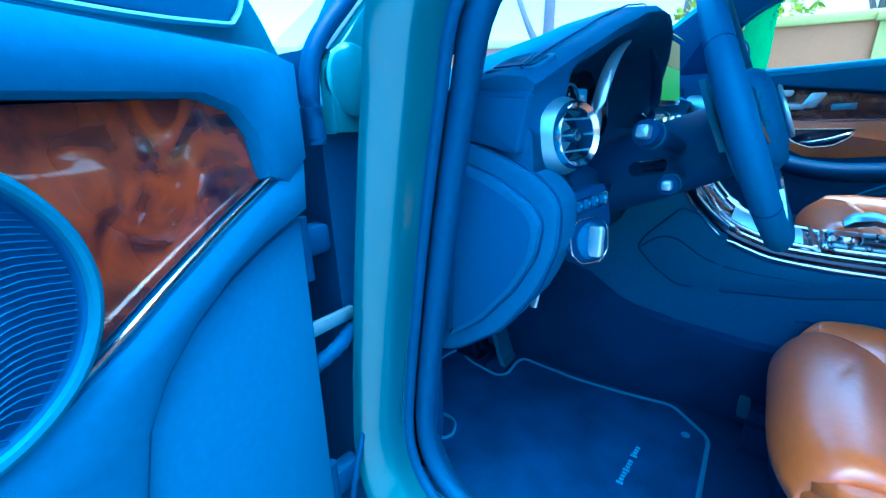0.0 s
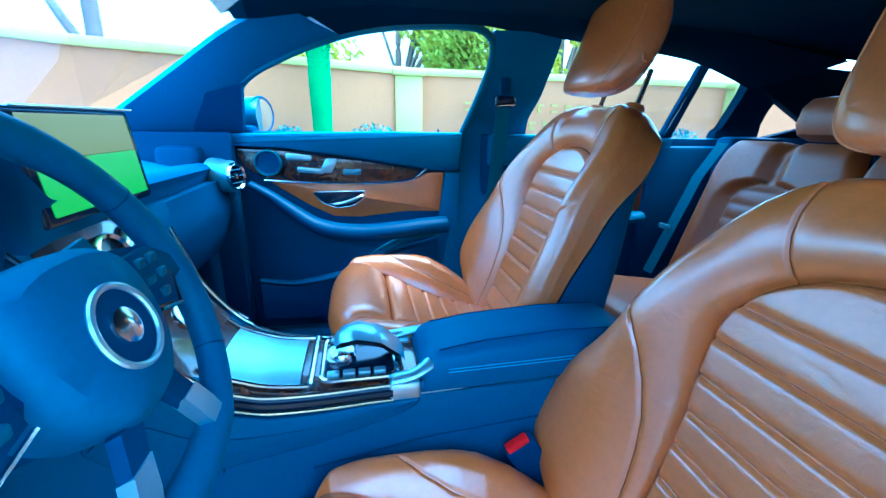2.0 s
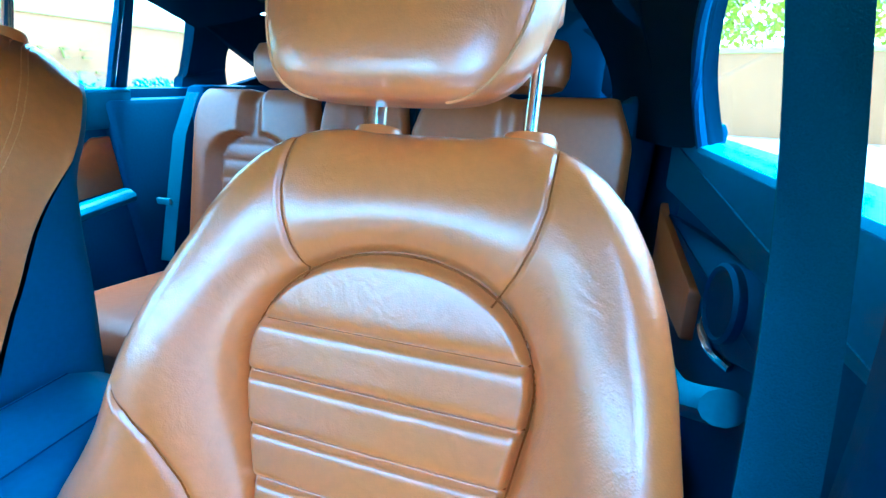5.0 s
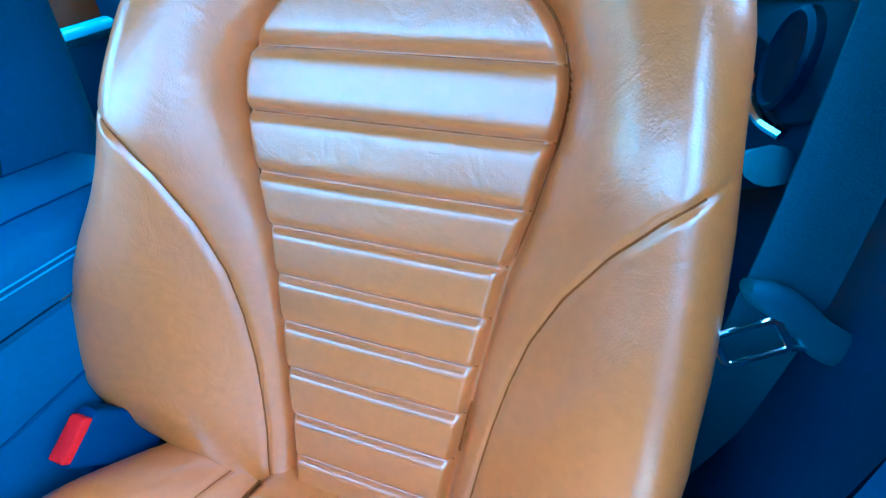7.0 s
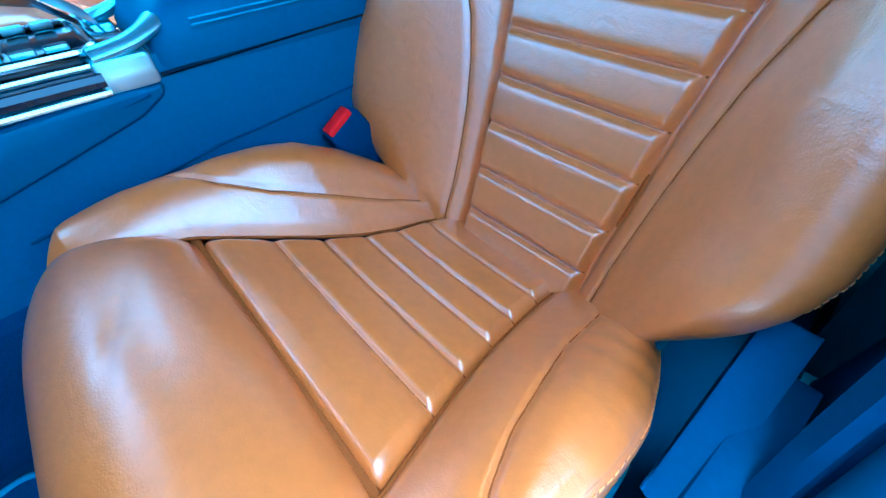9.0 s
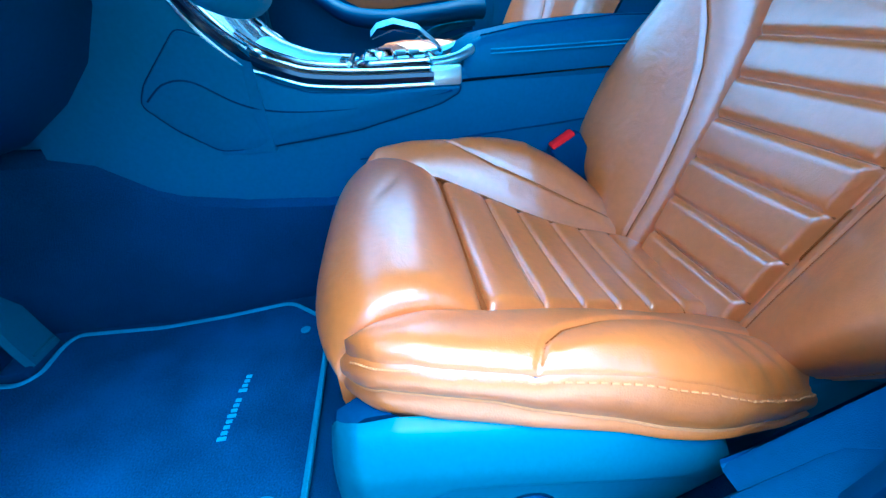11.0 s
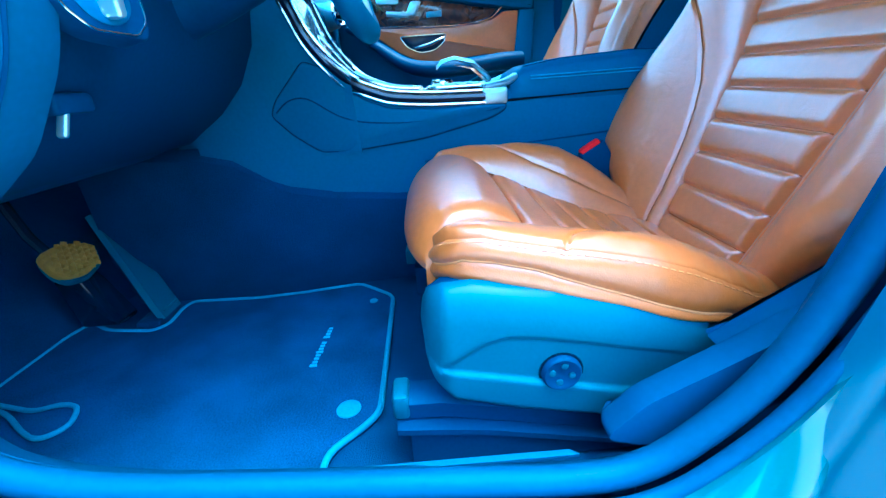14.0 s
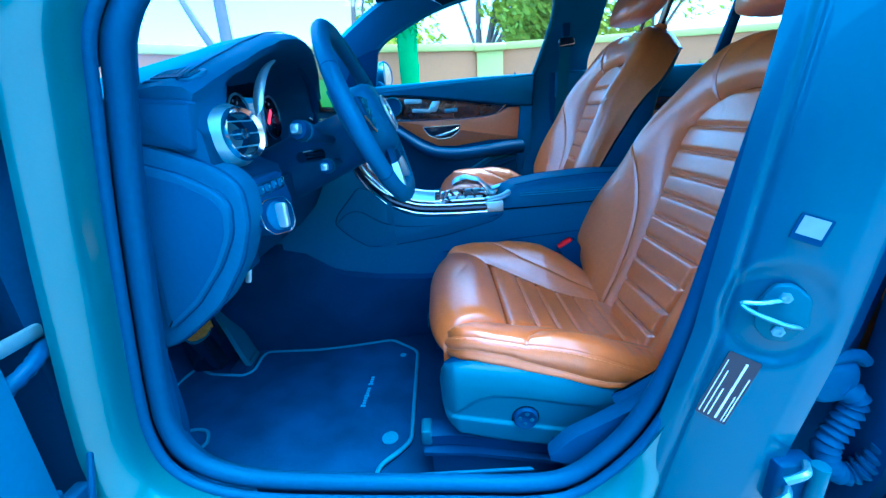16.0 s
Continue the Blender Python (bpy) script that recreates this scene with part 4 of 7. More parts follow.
part("sill_outer", Geo().loft([[(-0.79, y, 0.485), (-0.84, y, 0.465), (-0.86, y, 0.43), (-0.84, y, 0.36), (-0.74, y, 0.32), (-0.72, y, 0.36), (-0.72, y, 0.46)] for y in (0.55, 0.30, 0.0, -0.30, -0.75, -1.4)]), M_PAINT_SHADED, body)
part("front_post", Geo().loft([[(-0.74, 0.36, z), (-0.80, 0.385, z), (-0.80, 0.47, z), (-0.66, 0.50, z), (-0.64, 0.40, z)] for z in (0.50, 0.8, 1.10, 1.17)]), M_DARK, body, "dark hinge post")
COVER = [(-0.800, 1.085), (-0.797, 1.155), (-0.735, 1.216), (-0.682, 1.262), (-0.645, 1.285), (-0.640, 1.085)]
part("post_cover", Geo().slab(COVER, lambda a, b: (a, 0.41, b), lambda a, b: (a, 0.356 + 0.10 * (b - 1.085), b), 0.004), M_PAINT, body)
part("post_seal", Geo().tube(curve([(-0.812, 0.376, 1.075), (-0.806, 0.378, 1.158), (-0.744, 0.382, 1.226), (-0.690, 0.386, 1.275)]), 0.010, 10), M_DARK, body, "dark rubber seal")
part("access_cap", Geo().lathe([(0.030, -0.004), (0.030, 0.002), (0.026, 0.004), (0.0001, 0.004)], (-0.770, 0.359, 1.138), (-0.20, -0.98, 0.1), 28, 1.25), M_PAINT, body, "oval painted access cap")
part("hinge_pocket", Geo().box((-0.78, 0.485, 0.74), (0.25, 0.03, 0.86), 0.01), M_DARK, body)
part("front_wing", Geo().grid(lambda u, v: (-0.895 + 0.03 * (2 * v - 1) ** 2 - 0.02 * u, 0.47 + 1.1 * u, 0.45 + 0.62 * v), 6, 10), M_PAINT, body, "grey-blue front wing")
part("wing_top", Geo().grid(lambda u, v: (-0.885 + 0.13 * v, 0.40 + 1.2 * u + 0.10 * v * (1 - u), 1.06 + 0.10 * math.sin(v * 1.5) - 0.05 * u), 8, 6), M_PAINT, body)
part("wing_corner", Geo().loft([[(-0.80, 0.42, 1.16), (-0.76, 0.44, 1.19), (-0.70, 0.52, 1.20), (-0.80, 0.50, 1.15)], [(-0.865, 0.40, 1.08), (-0.85, 0.42, 1.10), (-0.76, 0.58, 1.12), (-0.84, 0.52, 1.08)], [(-0.885, 0.44, 0.99), (-0.88, 0.46, 1.0), (-0.80, 0.62, 1.0), (-0.87, 0.55, 0.99)]]), M_PAINT, body)

# centre pillar outside: striker, sticker, recess with hinge and cable boot
part("pillar_outer", Geo().loft([[(-0.805, -0.555 + dy, z), (-0.815, -0.575 + dy, z), (-0.80, -0.61 + dy, z), (-0.72, -0.64 + dy, z), (-0.70, -0.52 + dy, z)] for z, dy in ((0.40, 0.11), (0.52, 0.09), (0.65, 0.055), (0.80, 0.01), (0.95, -0.01), (1.10, -0.02), (1.22, -0.04))]), M_DARK, body)
pl = lambda q, z: Vector((-0.765 - 0.058 * q, -0.455 - 0.018 * (z - 0.81) / 0.16 - 0.085 * q + (0.10 * max(0.0, 0.78 - z)), z))
def pillar_skin(u, v):
    q, z = -0.22 + 1.42 * u, 0.36 + 0.98 * v
    out = -0.0045 * (1 - math.sin(math.pi * min(1.0, max(0.0, q)))) - 0.055 * max(0.0, -q) ** 1.3 - 0.10 * max(0.0, q - 0.94) ** 1.4
    out -= 0.004 * math.exp(-((q - 0.06) / 0.05) ** 2)
    out -= 0.006 * smooth(0.060, 0.046, math.hypot((q - 0.50) * 0.103, (z - 0.828) * 0.85))
    return pl(q, z) + Vector((-0.085, 0.058, 0)).normalized() * out + Vector((0.55 * max(0.0, z - 1.20), 0, 0))
# pillar wears the body paint's darkened copy, shade included in the colour
part("pillar_face", Geo().grid(pillar_skin, 60, 120), M_PAINT_SHADED, body, "glossy blue painted centre pillar", 80)
strk = thing("door_striker", "zinc steel door striker loop on its plate", "striker", (-0.79, -0.515, 0.835))
fn = Vector((-0.085, 0.058, 0)).normalized()
ft = Vector((-0.058, -0.085, 0)).normalized()
SC = Vector((-0.0044, 0.0212, 0)) + ft * 0.010
part("plate", Geo().slab(rounded([(-0.024, -0.020), (-0.010, -0.037), (0.012, -0.035), (0.025, -0.010), (0.024, 0.022), (0.006, 0.037), (-0.012, 0.034), (-0.024, 0.010)], 0.006), lambda a, b: SC + ft * a + Vector((0, 0, b)) - fn * 0.006, lambda a, b: SC + ft * a + Vector((0, 0, b)) + fn * 0.004, 0.002), M_PLASTIC, strk)

part("loop", Geo().tube(curve([SC + ft * 0.020 + Vector((0, 0, -0.014)), SC + ft * 0.004 + fn * 0.014 + Vector((0, 0, -0.008)), SC - ft * 0.026 + fn * 0.022 + Vector((0, 0, 0.004)), SC - ft * 0.040 + fn * 0.022 + Vector((0, 0, 0.014)), SC - ft * 0.022 + fn * 0.018 + Vector((0, 0, 0.016)), SC + ft * 0.002 + Vector((0, 0, 0.018))]), 0.0040, 10, flat=0.7), M_STEEL, strk, "bright steel loop")
for dz in (-0.022, 0.022):
    part("bolt", Geo().lathe([(0.007, 0), (0.007, 0.003), (0.004, 0.004), (0.0001, 0.0025)], SC + Vector((0, 0, dz)) + fn * 0.004, fn, 6), M_STEEL, strk)
stk = thing("pillar_sticker", "blue-black sticker with rows of small white print on the pillar", "sticker", (-0.79, -0.477, 0.705))
up = Vector((-0.005, -0.027, 0.091)).normalized()
sid = fn.cross(up).normalized()
nrm = up.cross(sid).normalized()
if nrm.dot(fn) < 0:
    nrm = -nrm
at0 = pl(0.34, 0.720) - stk.location
part("backing", Geo().slab(rounded([(-0.018, -0.050), (0.018, -0.050), (0.018, 0.050), (-0.018, 0.050)], 0.002), lambda a, b: at0 + sid * a + up * b + nrm * 0.001, lambda a, b: at0 + sid * a + up * b + nrm * 0.0025), M_BLACK, stk)
for k, (o, ln, w) in enumerate(((-0.0150, 0.070, 0.0011), (-0.0118, 0.040, 0.0009), (-0.0050, 0.088, 0.0026), (0.0035, 0.044, 0.0013), (0.0090, 0.070, 0.0012), (0.0145, 0.084, 0.0010))):
    part("print_bar", Geo().slab([(o - w / 2, -0.046), (o + w / 2, -0.046), (o + w / 2, -0.046 + ln), (o - w / 2, -0.046 + ln)], lambda a, b: at0 + sid * a + up * b + nrm * 0.0025, lambda a, b: at0 + sid * a + up * b + nrm * 0.0032), M_WHITE, stk)
lab = thing("pillar_label", "small square pale label on the painted pillar", "label", (-0.79, -0.50, 0.93))
la = pl(0.55, 0.935) + fn * 0.0012 - lab.location
part("backing", Geo().slab(rounded([(-0.015, -0.014), (0.015, -0.014), (0.015, 0.016), (-0.015, 0.016)], 0.002), lambda a, b: la + sid * a + up * b + nrm * 0.001, lambda a, b: la + sid * a + up * b + nrm * 0.0024), M_DARK, lab)
part("pale_field", Geo().slab([(-0.012, -0.007), (0.012, -0.007), (0.012, 0.014), (-0.012, 0.014)], lambda a, b: la + sid * a + up * b + nrm * 0.0024, lambda a, b: la + sid * a + up * b + nrm * 0.0030), mat("pale_grey_label", (0.20, 0.29, 0.33), 0.5), lab)
hinge = thing("hinge_assembly", "dark steel rear door hinge beside the pillar", "hinge", (-0.80, -0.56, 0.60))
part("leaf", Geo().box((-0.02, 0.02, 0.0), (0.03, 0.05, 0.07), 0.006), M_DARK, hinge)
part("knuckle", Geo().tube([(-0.04, 0.0, -0.04), (-0.04, 0.0, 0.04)], 0.010, 12), M_PLASTIC, hinge)
for a, b in (((-0.05, 0.05, 0.03), (-0.03, 0.01, 0.035)), ((-0.05, 0.06, -0.01), (-0.02, 0.02, -0.005))):
    part("bracket", Geo().tube(curve([a, ((a[0] + b[0]) / 2 - 0.012, (a[1] + b[1]) / 2, (a[2] + b[2]) / 2 + 0.01), b]), 0.005, 8), M_STEEL, hinge)
boot = thing("cable_boot", "blue corrugated rubber cable boot between pillar and rear door", "cable boot", (-0.83, -0.58, 0.72))
bpath = curve([(0.03, -0.01, 0.010), (0.025, -0.034, -0.010), (0.022, -0.026, -0.045), (0.02, -0.012, -0.078), (0.018, -0.020, -0.112), (0.014, -0.045, -0.122), (0.008, -0.068, -0.095), (0.004, -0.080, -0.045)], 10)
part("sleeve", Geo().tube(bpath, [0.0140 + 0.0030 * math.sin(i * 2.1) for i in range(len(bpath))], 16), M_RUBBER, boot)
part("cap", Geo().slab(rounded([(-0.036, -0.020), (-0.022, 0.026), (0.022, 0.030), (0.032, 0.004), (0.018, -0.030), (-0.020, -0.034)], 0.012, 4), lambda a, b: Vector((0.034, -0.008 - a, 0.020 + b)), lambda a, b: Vector((0.016, -0.002 - a * 0.8, 0.018 + b * 0.8)), 0.005), M_RUBBER, boot)
part("cap_flange", Geo().tube(curve([(0.030, 0.030, -0.004), (0.028, 0.020, 0.040), (0.028, -0.022, 0.052), (0.03, -0.040, 0.040)]), 0.008, 8), M_RUBBER, boot)


# ---- front doors ----
def door_x(y, z):
    return 0.795 + 0.02 * smooth(1.10, 0.95, z) - 0.02 * smooth(0.80, 0.60, z)


def passenger_door():
    d = thing("passenger_door", "blue front passenger door with walnut veneer and tan leather insert", "car door", (0.80, 0.20, 0.50))
    o = d.location
    def sl(poly, x0, x1, ch, material, name, label="", par=None, r=0.0):
        g = Geo().slab(rounded(poly, r) if r else poly, lambda a, b: Vector((door_x(a, b) - x0, a, b)) - o, lambda a, b: Vector((door_x(a, b) - x1, a, b)) - o, ch)
        return part(name, g, material, par or d, label)
    sl([(0.32, 1.200), (0.24, 1.212), (-0.565, 1.216), (-0.565, 0.40), (0.32, 0.40)], -0.09, -0.02, 0.01, M_DARK, "door_core")
    sl([(0.23, 1.205), (-0.3, 1.219), (-0.562, 1.219), (-0.55, 1.08), (-0.49, 1.083), (-0.42, 1.093), (-0.20, 1.128), (0.05, 1.160), (0.23, 1.165)], -0.03, 0.016, 0.012, M_NAVY, "upper_trim", "blue soft upper door trim", r=0.01)
    v = sl([(0.20, 1.158), (0.05, 1.152), (-0.20, 1.120), (-0.41, 1.086), (-0.385, 1.062), (-0.33, 1.050), (-0.20, 1.044), (0.06, 1.052), (0.12, 1.062), (0.18, 1.10)], -0.02, 0.006, 0.003, M_BURL_DARK, "veneer", "dark glossy walnut veneer", r=0.008)
    part("chrome_strip", Geo().tube(curve([Vector((door_x(y, z) - 0.009, y, z)) - o for y, z in ((0.12, 1.055), (0.0, 1.047), (-0.20, 1.041), (-0.32, 1.045), (-0.385, 1.057), (-0.43, 1.092))]), 0.0030, 8), M_CHROME, d, "chrome strip")
    sl([(0.10, 1.046), (-0.20, 1.036), (-0.32, 1.040), (-0.39, 1.052), (-0.44, 1.078), (-0.496, 1.078), (-0.490, 0.930), (-0.36, 0.932), (-0.19, 0.915), (-0.10, 0.92), (-0.02, 0.96), (0.08, 1.03)], -0.03, 0.004, 0.006, M_LEATHER, "leather_insert", "tan leather insert", r=0.006)
    sl([(-0.50, 1.08), (-0.56, 1.08), (-0.54, 0.60), (-0.47, 0.60), (-0.485, 0.93)], -0.03, 0.010, 0.01, M_NAVY, "rear_edge_trim")
    arm = curve([Vector((x, y, z)) - o for x, y, z in ((0.755, 0.16, 1.045), (0.745, 0.10, 1.012), (0.735, 0.03, 0.960), (0.715, -0.06, 0.905), (0.70, -0.18, 0.885), (0.695, -0.32, 0.892), (0.70, -0.42, 0.902), (0.71, -0.49, 0.902))], 6)
    part("armrest", Geo().tube(arm, [0.018 + 0.022 * smooth(0, 25, i) for i in range(len(arm))], 14, flat=0.75), M_DARK, d, "padded dark blue armrest")
    sl([(0.10, 0.99), (0.03, 0.935), (-0.10, 0.885), (-0.25, 0.870), (-0.49, 0.885), (-0.49, 0.56), (0.20, 0.56), (0.20, 0.95)], -0.05, -0.005, 0.01, M_DARK, "lower_panel", "dark blue lower door panel")
    part("pocket_ridge", Geo().tube(curve([Vector((x, y, z)) - o for x, y, z in ((0.75, -0.475, 0.862), (0.745, -0.36, 0.850), (0.74, -0.26, 0.800), (0.735, -0.18, 0.745), (0.735, -0.08, 0.715), (0.74, 0.05, 0.700), (0.755, 0.16, 0.71))]), [0.012 + 0.016 * math.sin(math.pi * min(1, i / 30)) for i in range(49)], 10, flat=0.6), M_NAVY, d, "map pocket edge")
    part("pocket_wall", Geo().slab([(-0.47, 0.84), (-0.28, 0.79), (-0.18, 0.735), (0.05, 0.69), (0.16, 0.70), (0.16, 0.56), (-0.47, 0.56)], lambda a, b: Vector((0.78, a, b)) - o, lambda a, b: Vector((0.735, a, b)) - o, 0.01), M_DARK, d)
    sp = part("speaker", Geo().lathe([(0.042, -0.01), (0.042, 0.010), (0.037, 0.014), (0.034, 0.010), (0.02, 0.008), (0.0001, 0.007)], Vector((0.785, 0.100, 1.113)) - o, (-1, 0, 0), 36), M_DARK, d, "round speaker with mesh cover")
    part("speaker_ring", Geo().tube([Vector((0.772, 0.100 + 0.040 * math.cos(a), 1.113 + 0.040 * math.sin(a))) - o for a in np.linspace(0, 2 * math.pi, 33)[:-1]], 0.0025, 6, closed=True, up=(1, 0, 0)), M_PLASTIC, sp)
    # handle in its shell
    hp = rounded([(-0.03, 1.012), (-0.215, 1.014), (-0.205, 0.985), (-0.165, 0.958), (-0.11, 0.952), (-0.06, 0.972)], 0.015)
    sl(hp, 0.0, 0.008, 0.003, M_BLACK, "handle_shell", "dark handle recess")
    part("shell_ring", Geo().tube([Vector((door_x(a, b) - 0.009, a, b)) - o for a, b in hp], 0.0028, 6, closed=True, up=(1, 0, 0)), M_CHROME, d, "chrome recess ring")
    part("inner_handle", Geo().tube(curve([Vector((x, y, z)) - o for x, y, z in ((0.800, -0.085, 0.968), (0.782, -0.11, 0.972), (0.776, -0.15, 0.980), (0.778, -0.19, 0.996), (0.79, -0.205, 1.004))]), [0.004 + 0.007 * math.sin(math.pi * (0.15 + 0.8 * i / 32)) for i in range(33)], 10, flat=0.6), M_CHROME, d, "chrome inner handle")
    # seat adjusting switches shaped like a seat
    for poly, r in (([(0.045, 1.145), (-0.040, 1.138), (-0.036, 1.118), (0.045, 1.122)], 0.008), ([(0.012, 1.100), (-0.075, 1.092), (-0.075, 1.074), (0.012, 1.082)], 0.008), ([(-0.085, 1.128), (-0.125, 1.126), (-0.100, 1.078), (-0.060, 1.080)], 0.008)):
        sl(poly, 0.0, 0.016, 0.004, M_SILVER, "seat_switch", "silver seat switch", r=r)
    sl([(-0.14, 1.090), (-0.20, 1.092), (-0.20, 1.072), (-0.14, 1.070)], 0.0, 0.010, 0.003, M_STEEL, "memory_switch", r=0.004)
    part("lock_pin", Geo().tube([Vector((0.80, -0.475, 1.21)) - o, Vector((0.80, -0.475, 1.228)) - o], [0.005, 0.004], 10), M_DARK, d)
    part("lock_pin_base", Geo().lathe([(0.012, 0), (0.011, 0.004), (0.005, 0.006)], Vector((0.795, -0.475, 1.212)) - o, (0, 0, 1), 16), M_NAVY, d)
    fr = [(0.824, 0.194, 1.216), (0.703, 0.139, 1.346), (0.636, 0.003, 1.420), (0.586, -0.156, 1.473), (0.561, -0.307, 1.500), (0.552, -0.50, 1.511), (0.568, -0.578, 1.494), (0.612, -0.607, 1.445), (0.70, -0.597, 1.345), (0.822, -0.571, 1.218)]
    part("window_frame", Geo().tube(curve([Vector(p) - o + Vector((0.012, 0, 0)) for p in fr], 6), 0.012, 8), M_PLASTIC, d, "blue window frame")
    gl = part("window_glass", Geo().slab([(0.19, 1.212), (0.139, 1.346), (0.003, 1.420), (-0.156, 1.473), (-0.307, 1.500), (-0.50, 1.511), (-0.578, 1.494), (-0.607, 1.445), (-0.571, 1.212)], lambda a, b: Vector((0.852 - 0.94 * (b - 1.21), a, b)) - o, lambda a, b: Vector((0.848 - 0.94 * (b - 1.21), a, b)) - o), M_GLASS, d, "clear side window")
    gl.visible_shadow = False
    # outside mirror
    mi = part("wing_mirror", Geo().loft([[Vector((x, 0.16 + dy, 1.265)) - o + Vector((0.085 * k * math.cos(a) * 1.1, 0.0, 0.062 * k * math.sin(a))) for a in np.linspace(0, 2 * math.pi, 25)[:-1]] for x, dy, k in ((0.955, -0.02, 0.95), (0.955, 0.0, 1.0), (0.96, 0.05, 0.9), (0.965, 0.10, 0.5))]), M_PAINT_SHADED, d, "blue outside mirror housing")
    part("mirror_glass", Geo().lathe([(0.082, 0), (0.080, 0.002), (0.0001, 0.002)], Vector((0.955, 0.140, 1.265)) - o, (-0.25, -1, 0), 28, 0.72), M_CHROME, mi, "mirror glass")
    part("mirror_rim", Geo().tube([Vector((0.955 + 0.084 * math.cos(a), 0.141 - 0.021 * math.cos(a), 1.265 + 0.060 * math.sin(a))) - o for a in np.linspace(0, 2 * math.pi, 33)[:-1]], 0.006, 8, closed=True, up=(0, 1, 0)), M_DARK, mi)
    part("mirror_foot", Geo().box(Vector((0.86, 0.17, 1.215)) - o, (0.10, 0.05, 0.03), 0.01), M_DARK, mi)
    return d


passenger_door()


def rear_door(right):
    s = 1 if right else -1
    d = thing("rear_door", "closed dark blue rear door with tan leather insert", "car door", (s * 0.80, -0.82, 0.50), "rear doors")
    o = d.location
    X = 0.80 if right else 0.775
    TOP = 1.215 if right else 1.150
    def sl(poly, x0, x1, ch, material, name, label="", r=0.0):
        g = Geo().slab(rounded(poly, r) if r else poly, lambda a, b: Vector((s * (X - x0), a, b)) - o, lambda a, b: Vector((s * (X - x1), a, b)) - o, ch)
        return part(name, g, material, d, label)
    sl([(-0.64, TOP), (-1.43, TOP - 0.01), (-1.40, 0.80), (-1.30, 0.40), (-0.64, 0.40)], -0.08, 0.0, 0.01, M_DARK, "door_core")
    sl([(-0.66, TOP + 0.004), (-1.43, TOP - 0.006), (-1.40, TOP - 0.12), (-0.66, TOP - 0.11)], -0.02, 0.022, 0.012, M_NAVY, "upper_trim", r=0.012)
    if right:
        sl([(-0.84, TOP - 0.125), (-1.10, TOP - 0.13), (-1.26, TOP - 0.145), (-1.22, TOP - 0.185), (-1.05, TOP - 0.20), (-0.84, TOP - 0.20)], 0.0, 0.010, 0.004, M_BURL_DARK, "veneer", "dark walnut veneer", r=0.01)
    if right:
        sl([(-0.84, TOP - 0.205), (-1.05, TOP - 0.205), (-1.22, TOP - 0.19), (-1.28, TOP - 0.14), (-1.36, TOP - 0.14), (-1.33, TOP - 0.30), (-1.0, TOP - 0.32), (-0.86, TOP - 0.30)], 0.0, 0.008, 0.005, M_LEATHER_SHADED, "leather_insert", "tan leather insert", r=0.01)
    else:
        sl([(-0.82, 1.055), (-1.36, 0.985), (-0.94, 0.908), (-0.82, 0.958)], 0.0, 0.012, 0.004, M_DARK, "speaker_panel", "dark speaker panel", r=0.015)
        sl([(-1.41, 1.0), (-1.37, 0.98), (-1.10, 0.931), (-1.08, 0.84), (-1.36, 0.84)], 0.0, 0.020, 0.005, M_LEATHER_SHADED, "leather_insert", "tan leather insert", r=0.01)
    arm = curve([Vector((s * (X - dx), y, z)) - o for dx, y, z in ((0.03, -0.86, TOP - 0.26), (0.06, -0.96, TOP - 0.32), (0.07, -1.10, TOP - 0.325), (0.06, -1.30, TOP - 0.31))], 6)
    part("armrest", Geo().tube(arm, 0.032, 12, flat=0.7), M_NAVY, d, "padded blue armrest")
    part("speaker", Geo().lathe([(0.055, 0), (0.055, 0.010), (0.05, 0.014), (0.046, 0.010), (0.0001, 0.006)], (Vector((s * X, -0.90, TOP - 0.11)) if right else Vector((s * X + 0.012, -0.972, 0.972))) - o, (-s, 0, 0), 30), M_DARK, d, "round speaker")
    part("inner_handle", Geo().tube(curve([Vector((s * (X - dx), y, z)) - o for dx, y, z in ((0.004, -0.93, TOP - 0.25), (0.02, -0.96, TOP - 0.245), (0.022, -1.0, TOP - 0.235), (0.006, -1.03, TOP - 0.225))]), 0.007, 8), M_CHROME, d, "chrome inner handle")
    gx = lambda b: s * (X + 0.03 - 0.94 * max(0, b - TOP + 0.01)) if right else -(X - 0.27 * max(0, b - TOP + 0.01))
    g = part("window_glass", Geo().slab([(-0.81, TOP - 0.01), (-0.807, 1.453), (-1.135, 1.474), (-1.34, 1.448), (-1.41, TOP - 0.012)], lambda a, b: Vector((gx(b), a, b)) - o, lambda a, b: Vector((gx(b) - s * 0.003, a, b)) - o), M_GLASS, d, "clear side window")
    g.visible_shadow = False
    if not right:
        part("outer_skin", Geo().grid(lambda u, v: Vector((-0.865 + 0.03 * (2 * v - 1) ** 2, -0.635 - 0.78 * u, 0.42 + 0.72 * v)) - o, 6, 8), M_PAINT, d, "grey-blue painted door skin")
        part("front_edge", Geo().loft([[Vector(p) - o for p in ((-0.862 + 0.03 * (2 * v - 1) ** 2, -0.632, 0.42 + 0.72 * v), (-0.80, -0.66, 0.42 + 0.72 * v), (-0.78, -0.72, 0.42 + 0.72 * v))] for v in np.linspace(0, 1, 8)], closed=False), M_PAINT_SHADED, d)
    return d


rear_door(True)
rear_door(False)


